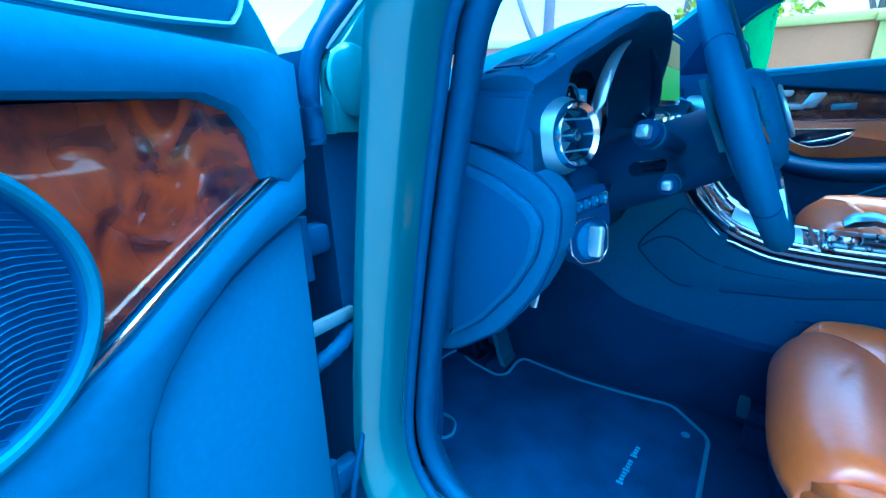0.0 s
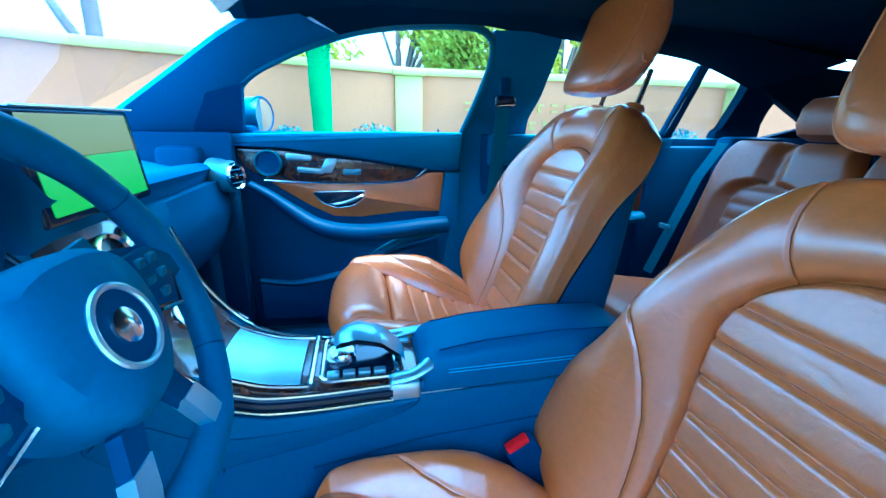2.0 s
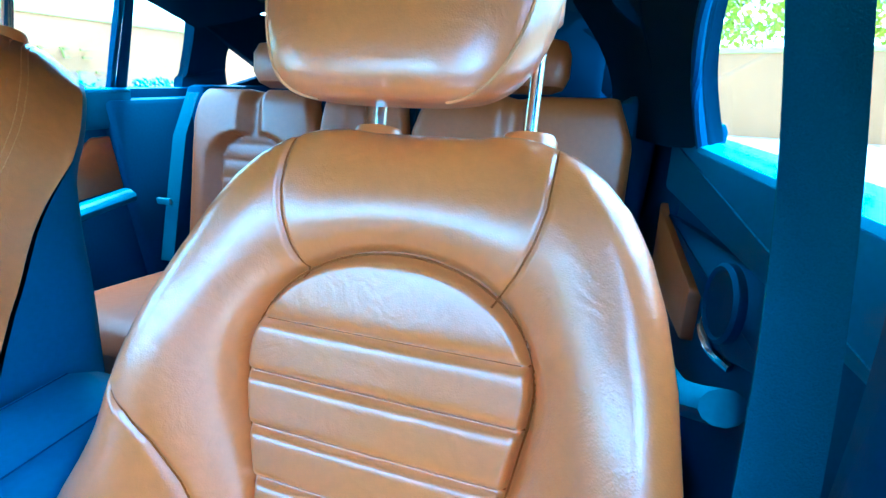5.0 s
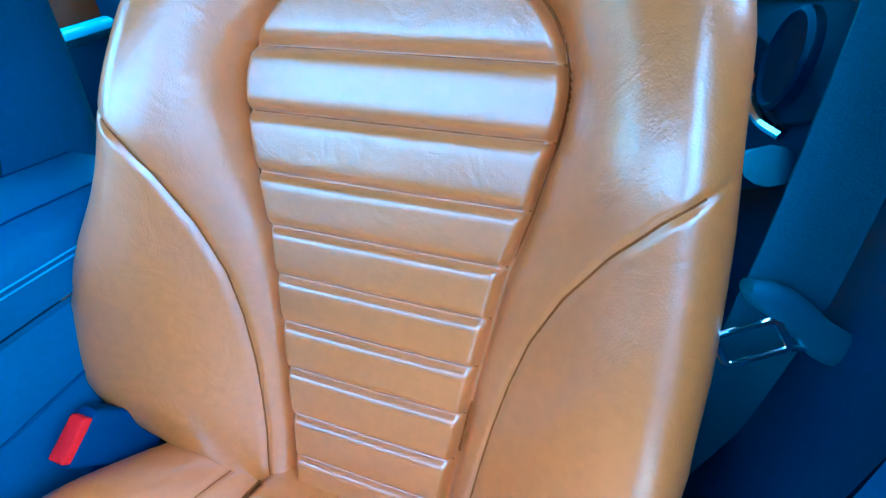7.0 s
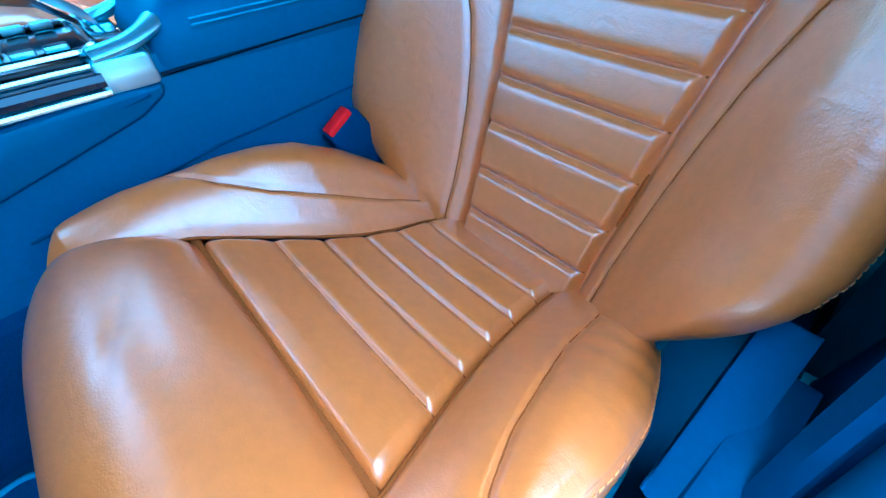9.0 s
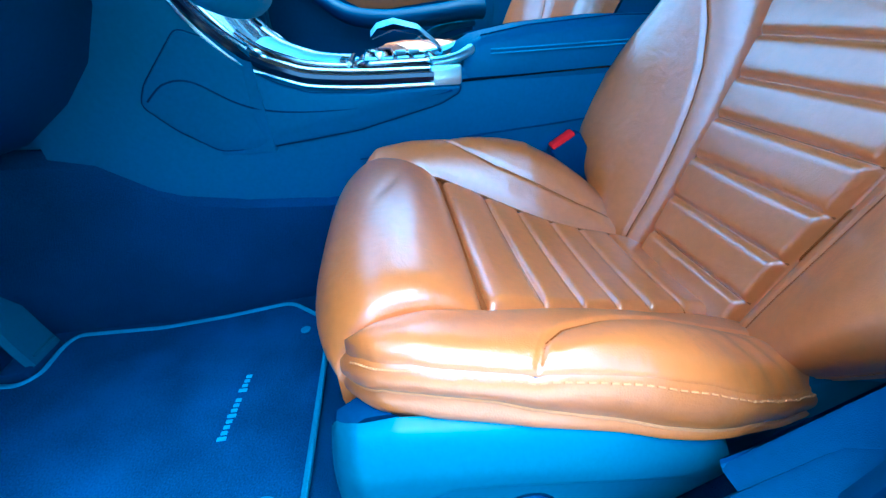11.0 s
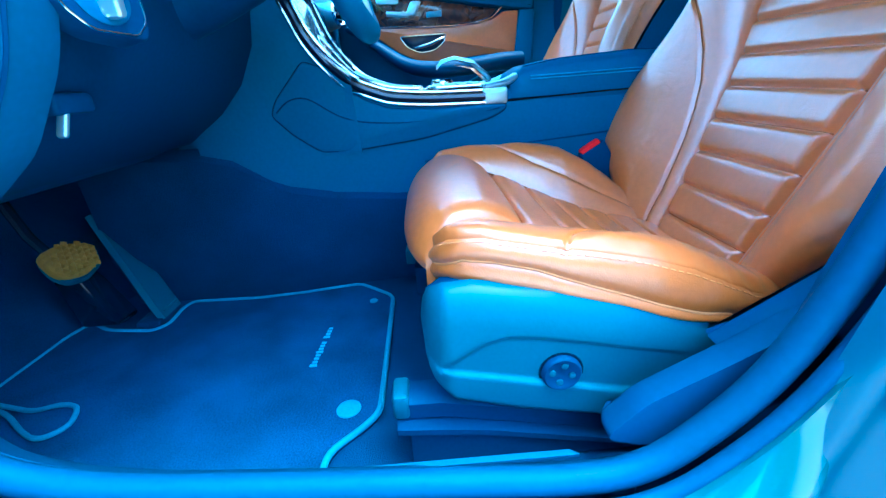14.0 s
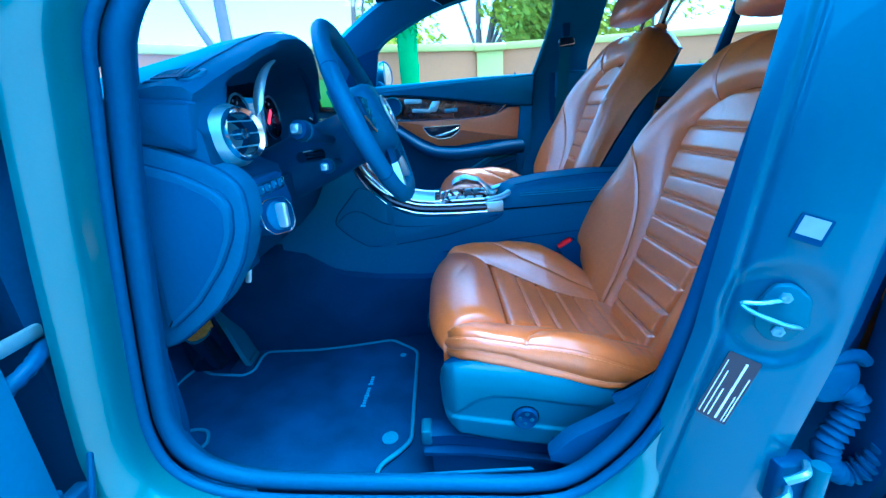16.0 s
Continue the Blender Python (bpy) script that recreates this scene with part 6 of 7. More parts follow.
for s in (-1, 1):
    sp = part("spoke", Geo().loft([[q(s * x, y + w, n), q(s * x, y + w * 0.3, n + 0.012), q(s * x, y - w * 0.6, n + 0.012), q(s * x, y - w, n), q(s * x, y, n - 0.018)] for x, y, w, n in ((0.066, 0.012, 0.036, 0.0), (0.10, 0.012, 0.034, 0.0), (0.14, 0.010, 0.028, 0.0), (0.172, 0.006, 0.022, 0.0))]), M_DARK, wheel, "side spoke with buttons")
    part("button_pad", Geo().slab([(s * x, y) for x, y in ((0.082, 0.036), (0.128, 0.036), (0.140, 0.0), (0.120, -0.028), (0.084, -0.02))], lambda a, b: q(a, b, 0.0), lambda a, b: q(a, b, 0.018), 0.004), M_DARK, sp)
    for x, y in ((0.094, 0.024), (0.115, 0.024), (0.094, 0.006), (0.118, 0.006), (0.104, -0.012)):
        part("button", Geo().box(q(s * x, y, 0.019), (0.013, 0.006, 0.010), 0.002), M_PLASTIC, sp)
    part("chrome_edge", Geo().tube([q(s * 0.084, -0.024, 0.017), q(s * 0.120, -0.032, 0.017), q(s * 0.142, 0.0, 0.014)], 0.0022, 6), M_CHROME, sp)
    part("lower_spoke", Geo().loft([[q(s * x - w, y, n), q(s * x - w * 0.8, y, n + 0.010), q(s * x + w * 0.8, y, n + 0.010), q(s * x + w, y, n), q(s * x, y, n - 0.01)] for x, y, w, n in ((0.030, -0.070, 0.018, 0.008), (0.044, -0.098, 0.016, 0.006), (0.054, -0.118, 0.015, 0.004))]), M_DARK, wheel, "dark lower spoke")
    part("spoke_cover", Geo().loft([[q(s * x - w, y, n - 0.004), q(s * x - w * 0.85, y, n + 0.009), q(s * x + w * 0.85, y, n + 0.009), q(s * x + w, y, n - 0.004)] for x, y, w, n in ((0.046, -0.100, 0.016, 0.009), (0.058, -0.126, 0.017, 0.007), (0.070, -0.150, 0.016, 0.003), (0.073, -0.160, 0.014, 0.0))]), M_SILVER, wheel, "silver spoke cover")
part("lower_bridge", Geo().tube([q(-0.066, -0.150, 0.002), q(0.0, -0.156, 0.002), q(0.066, -0.150, 0.002)], 0.007, 10), M_STEEL, wheel)
em = part("emblem", Geo().tube([q(0.034 * math.cos(a), -0.006 + 0.034 * math.sin(a), 0.040) for a in np.linspace(0, 2 * math.pi, 41)[:-1]], 0.003, 8, closed=True, up=WN), M_SILVER, wheel, "plain silver ring emblem")
part("emblem_disc", Geo().lathe([(0.034, -0.006), (0.034, 0.001), (0.0001, 0.003)], q(0, -0.006, 0.036), WN, 32), M_DARK, em)
part("emblem_boss", Geo().lathe([(0.016, -0.002), (0.015, 0.003), (0.009, 0.006), (0.0001, 0.007)], q(0, -0.006, 0.038), WN, 24), M_CHROME, em)
part("column_shroud", Geo().loft([[q(0.055 * k * math.cos(a), -0.02 + 0.055 * k * math.sin(a), n) for a in np.linspace(0, 2 * math.pi, 25)[:-1]] for k, n in ((0.9, -0.025), (1.0, -0.04), (1.05, -0.09), (1.1, -0.17), (1.1, -0.26))]), M_DARK, wheel, "dark column shroud")
for s in (-1, 1):
    part("shift_paddle", Geo().slab([(s * x, y) for x, y in ((0.075, 0.06), (0.118, 0.066), (0.128, 0.02), (0.112, -0.028), (0.08, -0.012))], lambda a, b: q(a, b, -0.032), lambda a, b: q(a, b, -0.024), 0.002), M_PLASTIC, wheel)


def stalk(root, tip, r):
    st = thing("column_stalk", "dark column stalk with pale square end cap", "stalk", root, "column stalks")
    rt, tp = Vector(root), Vector(tip)
    d = (tp - rt)
    part("arm", Geo().tube([(0, 0, 0), d * 0.35, d * 0.55, d * 0.8, d * 0.97], [r * 0.55, r * 0.6, r * 0.9, r * 1.0, r * 0.95], 14), M_DARK, st)
    part("collar", Geo().tube([d * 0.80, d * 0.84], r * 1.06, 14), M_PLASTIC, st)
    part("end_cap", Geo().box(d * 1.0, (r * 1.0, r * 1.0, r * 1.0), r * 0.3, d.to_track_quat("Z", "Y").to_matrix()), M_SILVER, st, "pale end cap")
    return st


stalk((-0.40, 0.10, 1.045), (-0.523, 0.122, 1.072), 0.017)
stalk((-0.40, 0.09, 1.00), (-0.492, 0.094, 1.004), 0.013)
part("lever", Geo().tube([Vector((-0.42, 0.12, 1.02)), Vector((-0.485, 0.135, 1.022))], [0.012, 0.010], 12), M_BLACK, None)["category"] = "stalk"
bpy.data.objects["lever"]["label"] = "short dark steering column adjuster lever"
bpy.data.objects["lever"].name = "column_lever"

# ---- centre screen and stack ----
scn = thing("centre_screen", "free-standing centre screen lit with a green camera view", "screen", (0.08, 0.215, 1.18))
part("housing", Geo().box((0.0, 0.008, 0.0), (0.285, 0.018, 0.160), 0.008, Matrix.Rotation(-0.12, 3, "X")), M_BLACK, scn)
part("frame_edge", Geo().box((0.0, -0.0005, 0.079), (0.28, 0.004, 0.004), 0.001), M_CHROME, scn)
M_SCREEN = glow("lit_green_screen", (0.12, 0.34, 0.03), 0.13)
M_SCREEN2 = glow("lit_olive_screen", (0.30, 0.27, 0.10), 0.10)
part("lit_area", Geo().box((0.0, -0.004, -0.028), (0.250, 0.004, 0.075), 0.001, Matrix.Rotation(-0.12, 3, "X")), M_SCREEN, scn, "green lit lower picture")
part("lit_area", Geo().box((0.0, 0.0045, 0.040), (0.250, 0.004, 0.060), 0.001, Matrix.Rotation(-0.12, 3, "X")), M_SCREEN2, scn, "brownish lit upper picture")
stack = thing("centre_stack", "glossy walnut centre stack with round vents and chrome buttons", "centre stack", (0, 0.15, 0.95))
SO = stack.location
sp_prof = [(0.215, 1.085), (0.180, 1.045), (0.140, 0.99), (0.108, 0.945), (0.070, 0.900), (0.03, 0.866)]
part("fascia", Geo().loft([[Vector((x, p[0] + 0.010 * (abs(x) / 0.118) ** 4, p[1])) - SO for p in curve([(a, b, 0) for a, b in sp_prof], 6)] for x in np.linspace(-0.118, 0.118, 15)], closed=False), M_BURL_DARK, stack, "glossy dark walnut fascia")
for s in (-1, 1):
    part("chrome_edge", Geo().tube([Vector((s * 0.120, p[0] + 0.004, p[1] + 0.004)) - SO for p in curve([(a, b, 0) for a, b in sp_prof], 6)], 0.004, 8), M_CHROME, stack, "chrome edge")
    part("side_wall", Geo().slab([(y + 0.004, z) for y, z in sp_prof] + [(0.03, 0.72), (0.40, 0.72), (0.40, 1.08)], lambda a, b: Vector((s * 0.08, a, b)) - SO, lambda a, b: Vector((s * 0.117, a, b)) - SO), M_NAVY, stack)
for x in (-0.082, 0.0, 0.082):
    part("vent_ring", Geo().lathe([(0.036, -0.03), (0.038, 0.0), (0.035, 0.006), (0.030, 0.002), (0.028, -0.025), (0.0001, -0.026)], Vector((x, 0.172, 1.045)) - SO, (0, -0.95, 0.3), 28), M_CHROME, stack, "chrome ringed round vent")
    part("vent_core", Geo().lathe([(0.028, 0.0), (0.012, 0.001), (0.0001, 0.003)], Vector((x, 0.174, 1.044)) - SO, (0, -0.95, 0.3), 20), M_BLACK, stack)
for r, (y, z) in enumerate(((0.142, 0.990), (0.122, 0.963))):
    for k in range(9):
        part("button", Geo().box(Vector((-0.096 + 0.024 * k, y - 0.004, z)) - SO, (0.019, 0.010, 0.014), 0.003, Matrix.Rotation(-0.55, 3, "X")), M_SILVER if k % 4 else M_BLACK, stack)
part("clock", Geo().lathe([(0.022, 0), (0.022, 0.006), (0.018, 0.008), (0.0001, 0.006)], Vector((0.0, 0.098, 0.935)) - SO, (0, -0.75, 0.66), 28), M_CHROME, stack, "small round clock")

# ---- centre console ----
con = thing("centre_console", "blue centre console with walnut top, chrome rails and padded armrest", "console", (0, -0.20, 0.62))
KO = con.location
top_line = [(0.150, 1.06), (0.128, 1.00), (0.108, 0.952), (0.075, 0.906), (0.035, 0.868), (-0.01, 0.847), (-0.05, 0.836), (-0.13, 0.829), (-0.235, 0.826), (-0.29, 0.822)]
TL = [(p[0], p[1]) for p in curve([(a, b, 0) for a, b in top_line], 6)]
for s in (-1, 1):
    g = Geo().loft([[Vector((s * (con_w(y) - 0.006), y, z)) - KO, Vector((s * con_w(y), y, z - 0.02)) - KO, Vector((s * con_w(y), y, (z + 0.66) / 2)) - KO, Vector((s * (con_w(y) - 0.004), y, 0.60)) - KO] for y, z in [(0.35, 1.06), (0.22, 1.06)] + TL + [(-0.50, 0.812), (-0.70, 0.812)]], closed=False)
    part("side_panel", g, M_NAVY, con, "blue console side")
    knee = [(0.181, 0.832), (0.193, 0.806), (0.16, 0.767), (0.112, 0.729), (0.05, 0.726), (-0.107, 0.740), (-0.247, 0.771), (-0.277, 0.786), (-0.281, 0.797), (-0.238, 0.799), (-0.13, 0.796), (-0.037, 0.803), (0.009, 0.821), (0.054, 0.850), (0.081, 0.884), (0.12, 0.90)]
    part("knee_pad", Geo().slab(rounded(knee, 0.010, 3), lambda a, b: Vector((s * (con_w(a) - 0.004), a, b)) - KO, lambda a, b: Vector((s * (con_w(a) + 0.006), a, b)) - KO, 0.004), M_NAVY, con, "padded knee rest")
    part("pad_seam", Geo().tube(curve([Vector((s * (con_w(y) + 0.0065), y, z)) - KO for y, z in ((0.182, 0.811), (0.155, 0.832), (0.120, 0.832), (0.068, 0.798), (0.02, 0.782), (-0.05, 0.775), (-0.14, 0.776), (-0.21, 0.782), (-0.265, 0.790))]), 0.0014, 4), M_DARK, con)
    part("pad_joint", Geo().tube([Vector((s * (con_w(a) + 0.001), a, b)) - KO for a, b in rounded(knee, 0.010, 3)], 0.0022, 5, closed=True, up=(1, 0, 0)), M_DARK, con)
    part("lower_seam", Geo().tube([Vector((s * (con_w(y) + 0.001), y, z)) - KO for y, z in ((-0.10, 0.690), (-0.308, 0.712), (-0.453, 0.722), (-0.60, 0.735))], 0.0018, 5), M_DARK, con)
    part("arm_gap", Geo().tube([Vector((s * (con_w(y) + 0.001), y, z)) - KO for y, z in ((-0.283, 0.804), (-0.50, 0.811), (-0.69, 0.814))], 0.0026, 5), M_BLACK, con)
    for dz, mm, r in ((0.0, M_CHROME, 0.0036), (-0.0120, M_BLACK, 0.0080), (-0.024, M_CHROME, 0.0034)):
        part("chrome_rail" if mm is M_CHROME else "veneer_rail", Geo().tube([Vector((s * (con_w(y) - 0.002 - dz * 0.25), y - (0.006 + dz * 0.5 if z > 0.86 else 0), z + dz)) - KO for y, z in TL if y > -0.235], r, 8), mm, con, "chrome rail" if mm is M_CHROME else "")
    part("clasp", Geo().box(Vector((s * (con_w(-0.25) - 0.010), -0.256, 0.814)) - KO, (0.030, 0.052, 0.032), 0.004), M_SILVER, con, "bright metal clasp")
part("deck", Geo().loft([[Vector((x * (con_w(y) - 0.006), y, z - 0.002 + 0.006 * (1 - x * x))) - KO for x in np.linspace(-1, 1, 11)] for y, z in TL if y < 0.14], closed=False), M_BURL_DARK, con, "glossy walnut deck")
part("roller_lid", Geo().loft([[Vector((x, y, z + 0.004 + 0.008 * (1 - (x / 0.08) ** 2))) - KO for x in np.linspace(-0.072, 0.072, 9)] for y, z in TL if -0.095 < y < 0.04], closed=False), M_SILVER, con, "reflective tray lid")
for x in (-0.078, 0.078):
    part("tray_rail", Geo().tube([Vector((x, y, z + 0.006)) - KO for y, z in TL if -0.11 < y < 0.06], 0.004, 8), M_CHROME, con)
part("tray_bar", Geo().tube([Vector((-0.078, -0.102, 0.838)) - KO, Vector((0.078, -0.102, 0.838)) - KO], 0.005, 8), M_CHROME, con)
part("control_frame", Geo().tube([Vector((x, y, 0.836)) - KO for x, y in rounded([(-0.070, -0.118), (0.070, -0.118), (0.070, -0.245), (-0.070, -0.245)], 0.02, 5)], 0.0045, 8, closed=True), M_CHROME, con, "chrome frame")
part("control_base", Geo().slab(rounded([(-0.067, -0.120), (0.067, -0.120), (0.067, -0.243), (-0.067, -0.243)], 0.02, 4), lambda a, b: Vector((a, b, 0.81)) - KO, lambda a, b: Vector((a, b, 0.835)) - KO, 0.003), M_BLACK, con)
part("rotary_dial", Geo().lathe([(0.026, 0), (0.026, 0.012), (0.022, 0.018), (0.0001, 0.018)], Vector((0.0, -0.150, 0.834)) - KO, (0, 0, 1), 30), M_CHROME, con, "chrome rotary dial")
part("touch_pad", Geo().loft([[Vector((x, y, z + 0.008 * (1 - (x / w) ** 2))) - KO for x in np.linspace(-w, w, 9)] for y, z, w in ((-0.140, 0.872, 0.024), (-0.152, 0.884, 0.032), (-0.18, 0.890, 0.036), (-0.22, 0.880, 0.036), (-0.255, 0.850, 0.032), (-0.262, 0.836, 0.030))], closed=False), M_SILVER, con, "silver touch pad")
part("touch_pad_under", Geo().loft([[Vector((x, y, z)) - KO for x in np.linspace(-w, w, 9)] for y, z, w in ((-0.142, 0.868, 0.024), (-0.18, 0.880, 0.034), (-0.22, 0.870, 0.034), (-0.255, 0.838, 0.030))], closed=False), M_BLACK, con)
for k in range(4):
    for x in (-0.056, 0.056):
        part("toggle", Geo().box(Vector((x, -0.138 - 0.026 * k, 0.840)) - KO, (0.013, 0.02, 0.008), 0.002), M_SILVER, con)
part("horseshoe", Geo().tube(curve([Vector((x, y, z)) - KO for x, y, z in ((-0.076, -0.235, 0.832), (-0.074, -0.275, 0.838), (-0.055, -0.308, 0.850), (0.0, -0.325, 0.858), (0.055, -0.308, 0.850), (0.074, -0.275, 0.838), (0.076, -0.235, 0.832))]), 0.014, 12, flat=0.55), M_SILVER, con, "silver horseshoe trim")
ar = [[Vector((x * w, y, z0 + (zt - z0) * (1 - abs(x) ** 6) ** 0.5)) - KO for x in np.linspace(-1, 1, 17)] + [Vector((0.9 * w, y, z0 - 0.02)) - KO, Vector((-0.9 * w, y, z0 - 0.02)) - KO] for y, zt, z0, w in ((-0.286, 0.838, 0.812, 0.078), (-0.296, 0.856, 0.812, 0.084), (-0.32, 0.868, 0.812, 0.087), (-0.40, 0.880, 0.815, 0.089), (-0.55, 0.888, 0.818, 0.089), (-0.68, 0.884, 0.820, 0.088), (-0.71, 0.865, 0.820, 0.084), (-0.72, 0.84, 0.820, 0.075))]
arm = part("armrest", Geo().loft(ar), M_NAVY, con, "padded blue leather armrest")
for x in (-0.055, 0.055):
    part("stitch_line", Geo().tube([Vector((x, y, 0.815 + (zt - 0.815) * (1 - (abs(x) / 0.088) ** 6) ** 0.5 + 0.0008)) - KO for y, zt in ((-0.32, 0.868), (-0.40, 0.880), (-0.55, 0.888), (-0.68, 0.884))], 0.0012, 4), M_DARK, arm)
for x in (-0.0885, 0.0885):
    for k in range(2):
        part("side_stitch", Geo().tube([Vector((x * 0.992, y, 0.842 + 0.006 * k + 0.012 * (-0.33 - y))) - KO for y in np.linspace(-0.33, -0.69, 12)], 0.0011, 4), M_THREAD, arm)
part("rear_box", Geo().box(Vector((0, -0.60, 0.69)) - KO, (0.150, 0.36, 0.24), 0.02), M_DARK, con)

# ---- pedals and floor mat ----
mt = thing("floor_mat", "dark blue velour floor mat with lighter binding and small emblem strip", "floor mat", (-0.35, 0.2, 0.40))
MO = mt.location
outline = [(-0.635, 0.055), (-0.590, 0.054), (-0.550, 0.010), (-0.525, -0.009), (-0.366, -0.008), (-0.183, -0.006), (-0.112, 0.076), (-0.134, 0.20), (-0.145, 0.306), (-0.138, 0.460), (-0.165, 0.470), (-0.232, 0.464), (-0.254, 0.484), (-0.238, 0.587), (-0.200, 0.645), (-0.26, 0.66), (-0.45, 0.66), (-0.60, 0.62), (-0.640, 0.50)]
mo = rounded(outline, 0.02, 4)
mz = lambda y: 0.412
part("carpet_face", Geo().slab(mo, lambda a, b: Vector((a, b, mz(b) - 0.012)) - MO, lambda a, b: Vector((a, b, mz(b))) - MO, 0.003), M_MAT, mt)
part("binding", Geo().tube([Vector((a, b, mz(b) - 0.001)) - MO for a, b in mo], 0.0048, 8, closed=True), M_BIND, mt, "lighter blue binding")
for x, y, r in ((-0.516, 0.038, 0.018), (-0.200, 0.036, 0.009)):
    part("fixing_button", Geo().lathe([(r, 0), (r, 0.0025), (r * 0.8, 0.004), (0.0001, 0.004)], Vector((x, y, 0.411)) - MO, (0, 0, 1), 24), M_BIND, mt, "round fixing button")
for k in range(13):
    if k != 8:
        part("emblem_bar", Geo().box(Vector((-0.409 + 0.0092 * k, 0.117 - 0.0006 * k, 0.4132)) - MO, (0.0050, 0.012 if k in (0, 4, 9) else 0.008, 0.002), 0), M_THREAD, mt)
cord = thing("loose_cord", "loop of pale blue cord lying on the floor mat", "cord", (-0.50, 0.50, 0.418))
part("loop", Geo().tube(curve([(0.058, 0.140, 0.002), (0.037, 0.070, 0.001), (0.028, 0.031, 0.001), (0.036, -0.002, 0.001), (0.029, -0.031, 0.001), (0.007, -0.046, 0.001), (-0.012, -0.049, 0.001), (-0.028, -0.035, 0.001), (-0.029, -0.016, 0.001), (-0.014, 0.014, 0.001), (0.022, 0.068, 0.001), (0.051, 0.132, 0.002)]), 0.0038, 8), M_BIND, cord)
acc = thing("accelerator_pedal", "long blue-grey accelerator pedal standing on the floor", "pedal", (-0.20, 0.52, 0.41))
part("blade", Geo().loft([[Vector((x - w, y, z)), Vector((x - w * 0.85, y - 0.010, z + 0.004)), Vector((x + w * 0.85, y - 0.010, z + 0.004)), Vector((x + w, y, z)), Vector((x, y + 0.012, z - 0.004))] for x, y, z, w in ((0.016, -0.030, 0.004, 0.036), (0.024, -0.012, 0.036, 0.036), (0.046, 0.026, 0.100, 0.034), (0.072, 0.070, 0.165, 0.032), (0.094, 0.106, 0.22, 0.030))]), M_PLASTIC, acc)
part("sole_ridge", Geo().box((0.020, -0.036, 0.020), (0.050, 0.006, 0.006), 0.002), M_PLASTIC, acc)
part("hinge_foot", Geo().box((0.010, -0.012, 0.0), (0.085, 0.05, 0.02), 0.005), M_DARK, acc)
bp = thing("brake_pedal", "ochre rubber brake pedal with diamond tread on a dark arm", "pedal", (-0.280, 0.565, 0.578))
pn = Matrix.Rotation(radians(-38), 3, "X")
pad_shape = [(a * 0.72 + 0.012, b * 0.80) for a, b in ((-0.070, 0.003), (-0.058, -0.025), (-0.007, -0.037), (0.050, -0.024), (0.086, 0.017), (0.062, 0.036), (0.004, 0.054), (-0.056, 0.050))]
part("rim", Geo().slab(rounded([(a * 1.02 + 0.003, b * 1.02 - 0.005) for a, b in pad_shape], 0.016, 5), lambda a, b: pn @ Vector((a, 0.012, b)), lambda a, b: pn @ Vector((a, -0.002, b)), 0.004), M_PLASTIC, bp, "blue-grey rim of the pad")
part("pad", Geo().slab(rounded(pad_shape, 0.016, 5), lambda a, b: pn @ Vector((a, 0.004, b)), lambda a, b: pn @ Vector((a, -0.008, b)), 0.004), M_PEDAL, bp, "worn ochre rubber pad")
for i in range(-5, 7):
    for j in range(-4, 6):
        ta, tb = i * 0.0136 + 0.0068 * (j % 2), j * 0.0094
        if ((ta - 0.016) / 0.056) ** 2 + ((tb - 0.007) / 0.036) ** 2 < 0.80:
            part("tread", Geo().lathe([(0.0076, 0), (0.0030, 0.0055), (0.0001, 0.0058)], pn @ Vector((ta, -0.008, tb)), pn @ Vector((0, -1, 0)), 4), M_PEDAL, bp)
part("arm", Geo().tube([(0.0, 0.01, 0.0), (0.005, 0.05, 0.06), (0.01, 0.09, 0.20)], 0.009, 8), M_BLACK, bp)
part("pivot_bracket", Geo().slab(rounded([(0.035, -0.155), (0.100, -0.160), (0.085, -0.06), (0.055, 0.02), (0.030, -0.03)], 0.015, 4), lambda a, b: Vector((a, 0.075 + 0.1 * b, b)), lambda a, b: Vector((a, 0.035 + 0.3 * b, b)), 0.006), M_BLACK, bp, "glossy black pedal bracket")

# ---- belts and buckles ----
def buckle(x, y, z):
    b = thing("belt_buckle", "dark seat belt buckle with a red release button", "belt buckle", (x, y, z - 0.10), "belt buckles")
    tilt = Matrix.Rotation(radians(-32), 3, "X")
    part("housing", Geo().box(tilt @ Vector((0, 0, 0.05)), (0.026, 0.058, 0.10), 0.006, tilt), M_DARK, b)
    part("release_button", Geo().box(tilt @ Vector((-0.001, 0.002, 0.101)), (0.020, 0.044, 0.012), 0.003, tilt), M_RED, b, "red release button")
    part("stem", Geo().box(tilt @ Vector((0, 0.0, -0.05)), (0.018, 0.035, 0.10), 0.003, tilt), M_PLASTIC, b)
    return b


buckle(-0.116, -0.508, 0.716)
buckle(0.130, -0.49, 0.74)


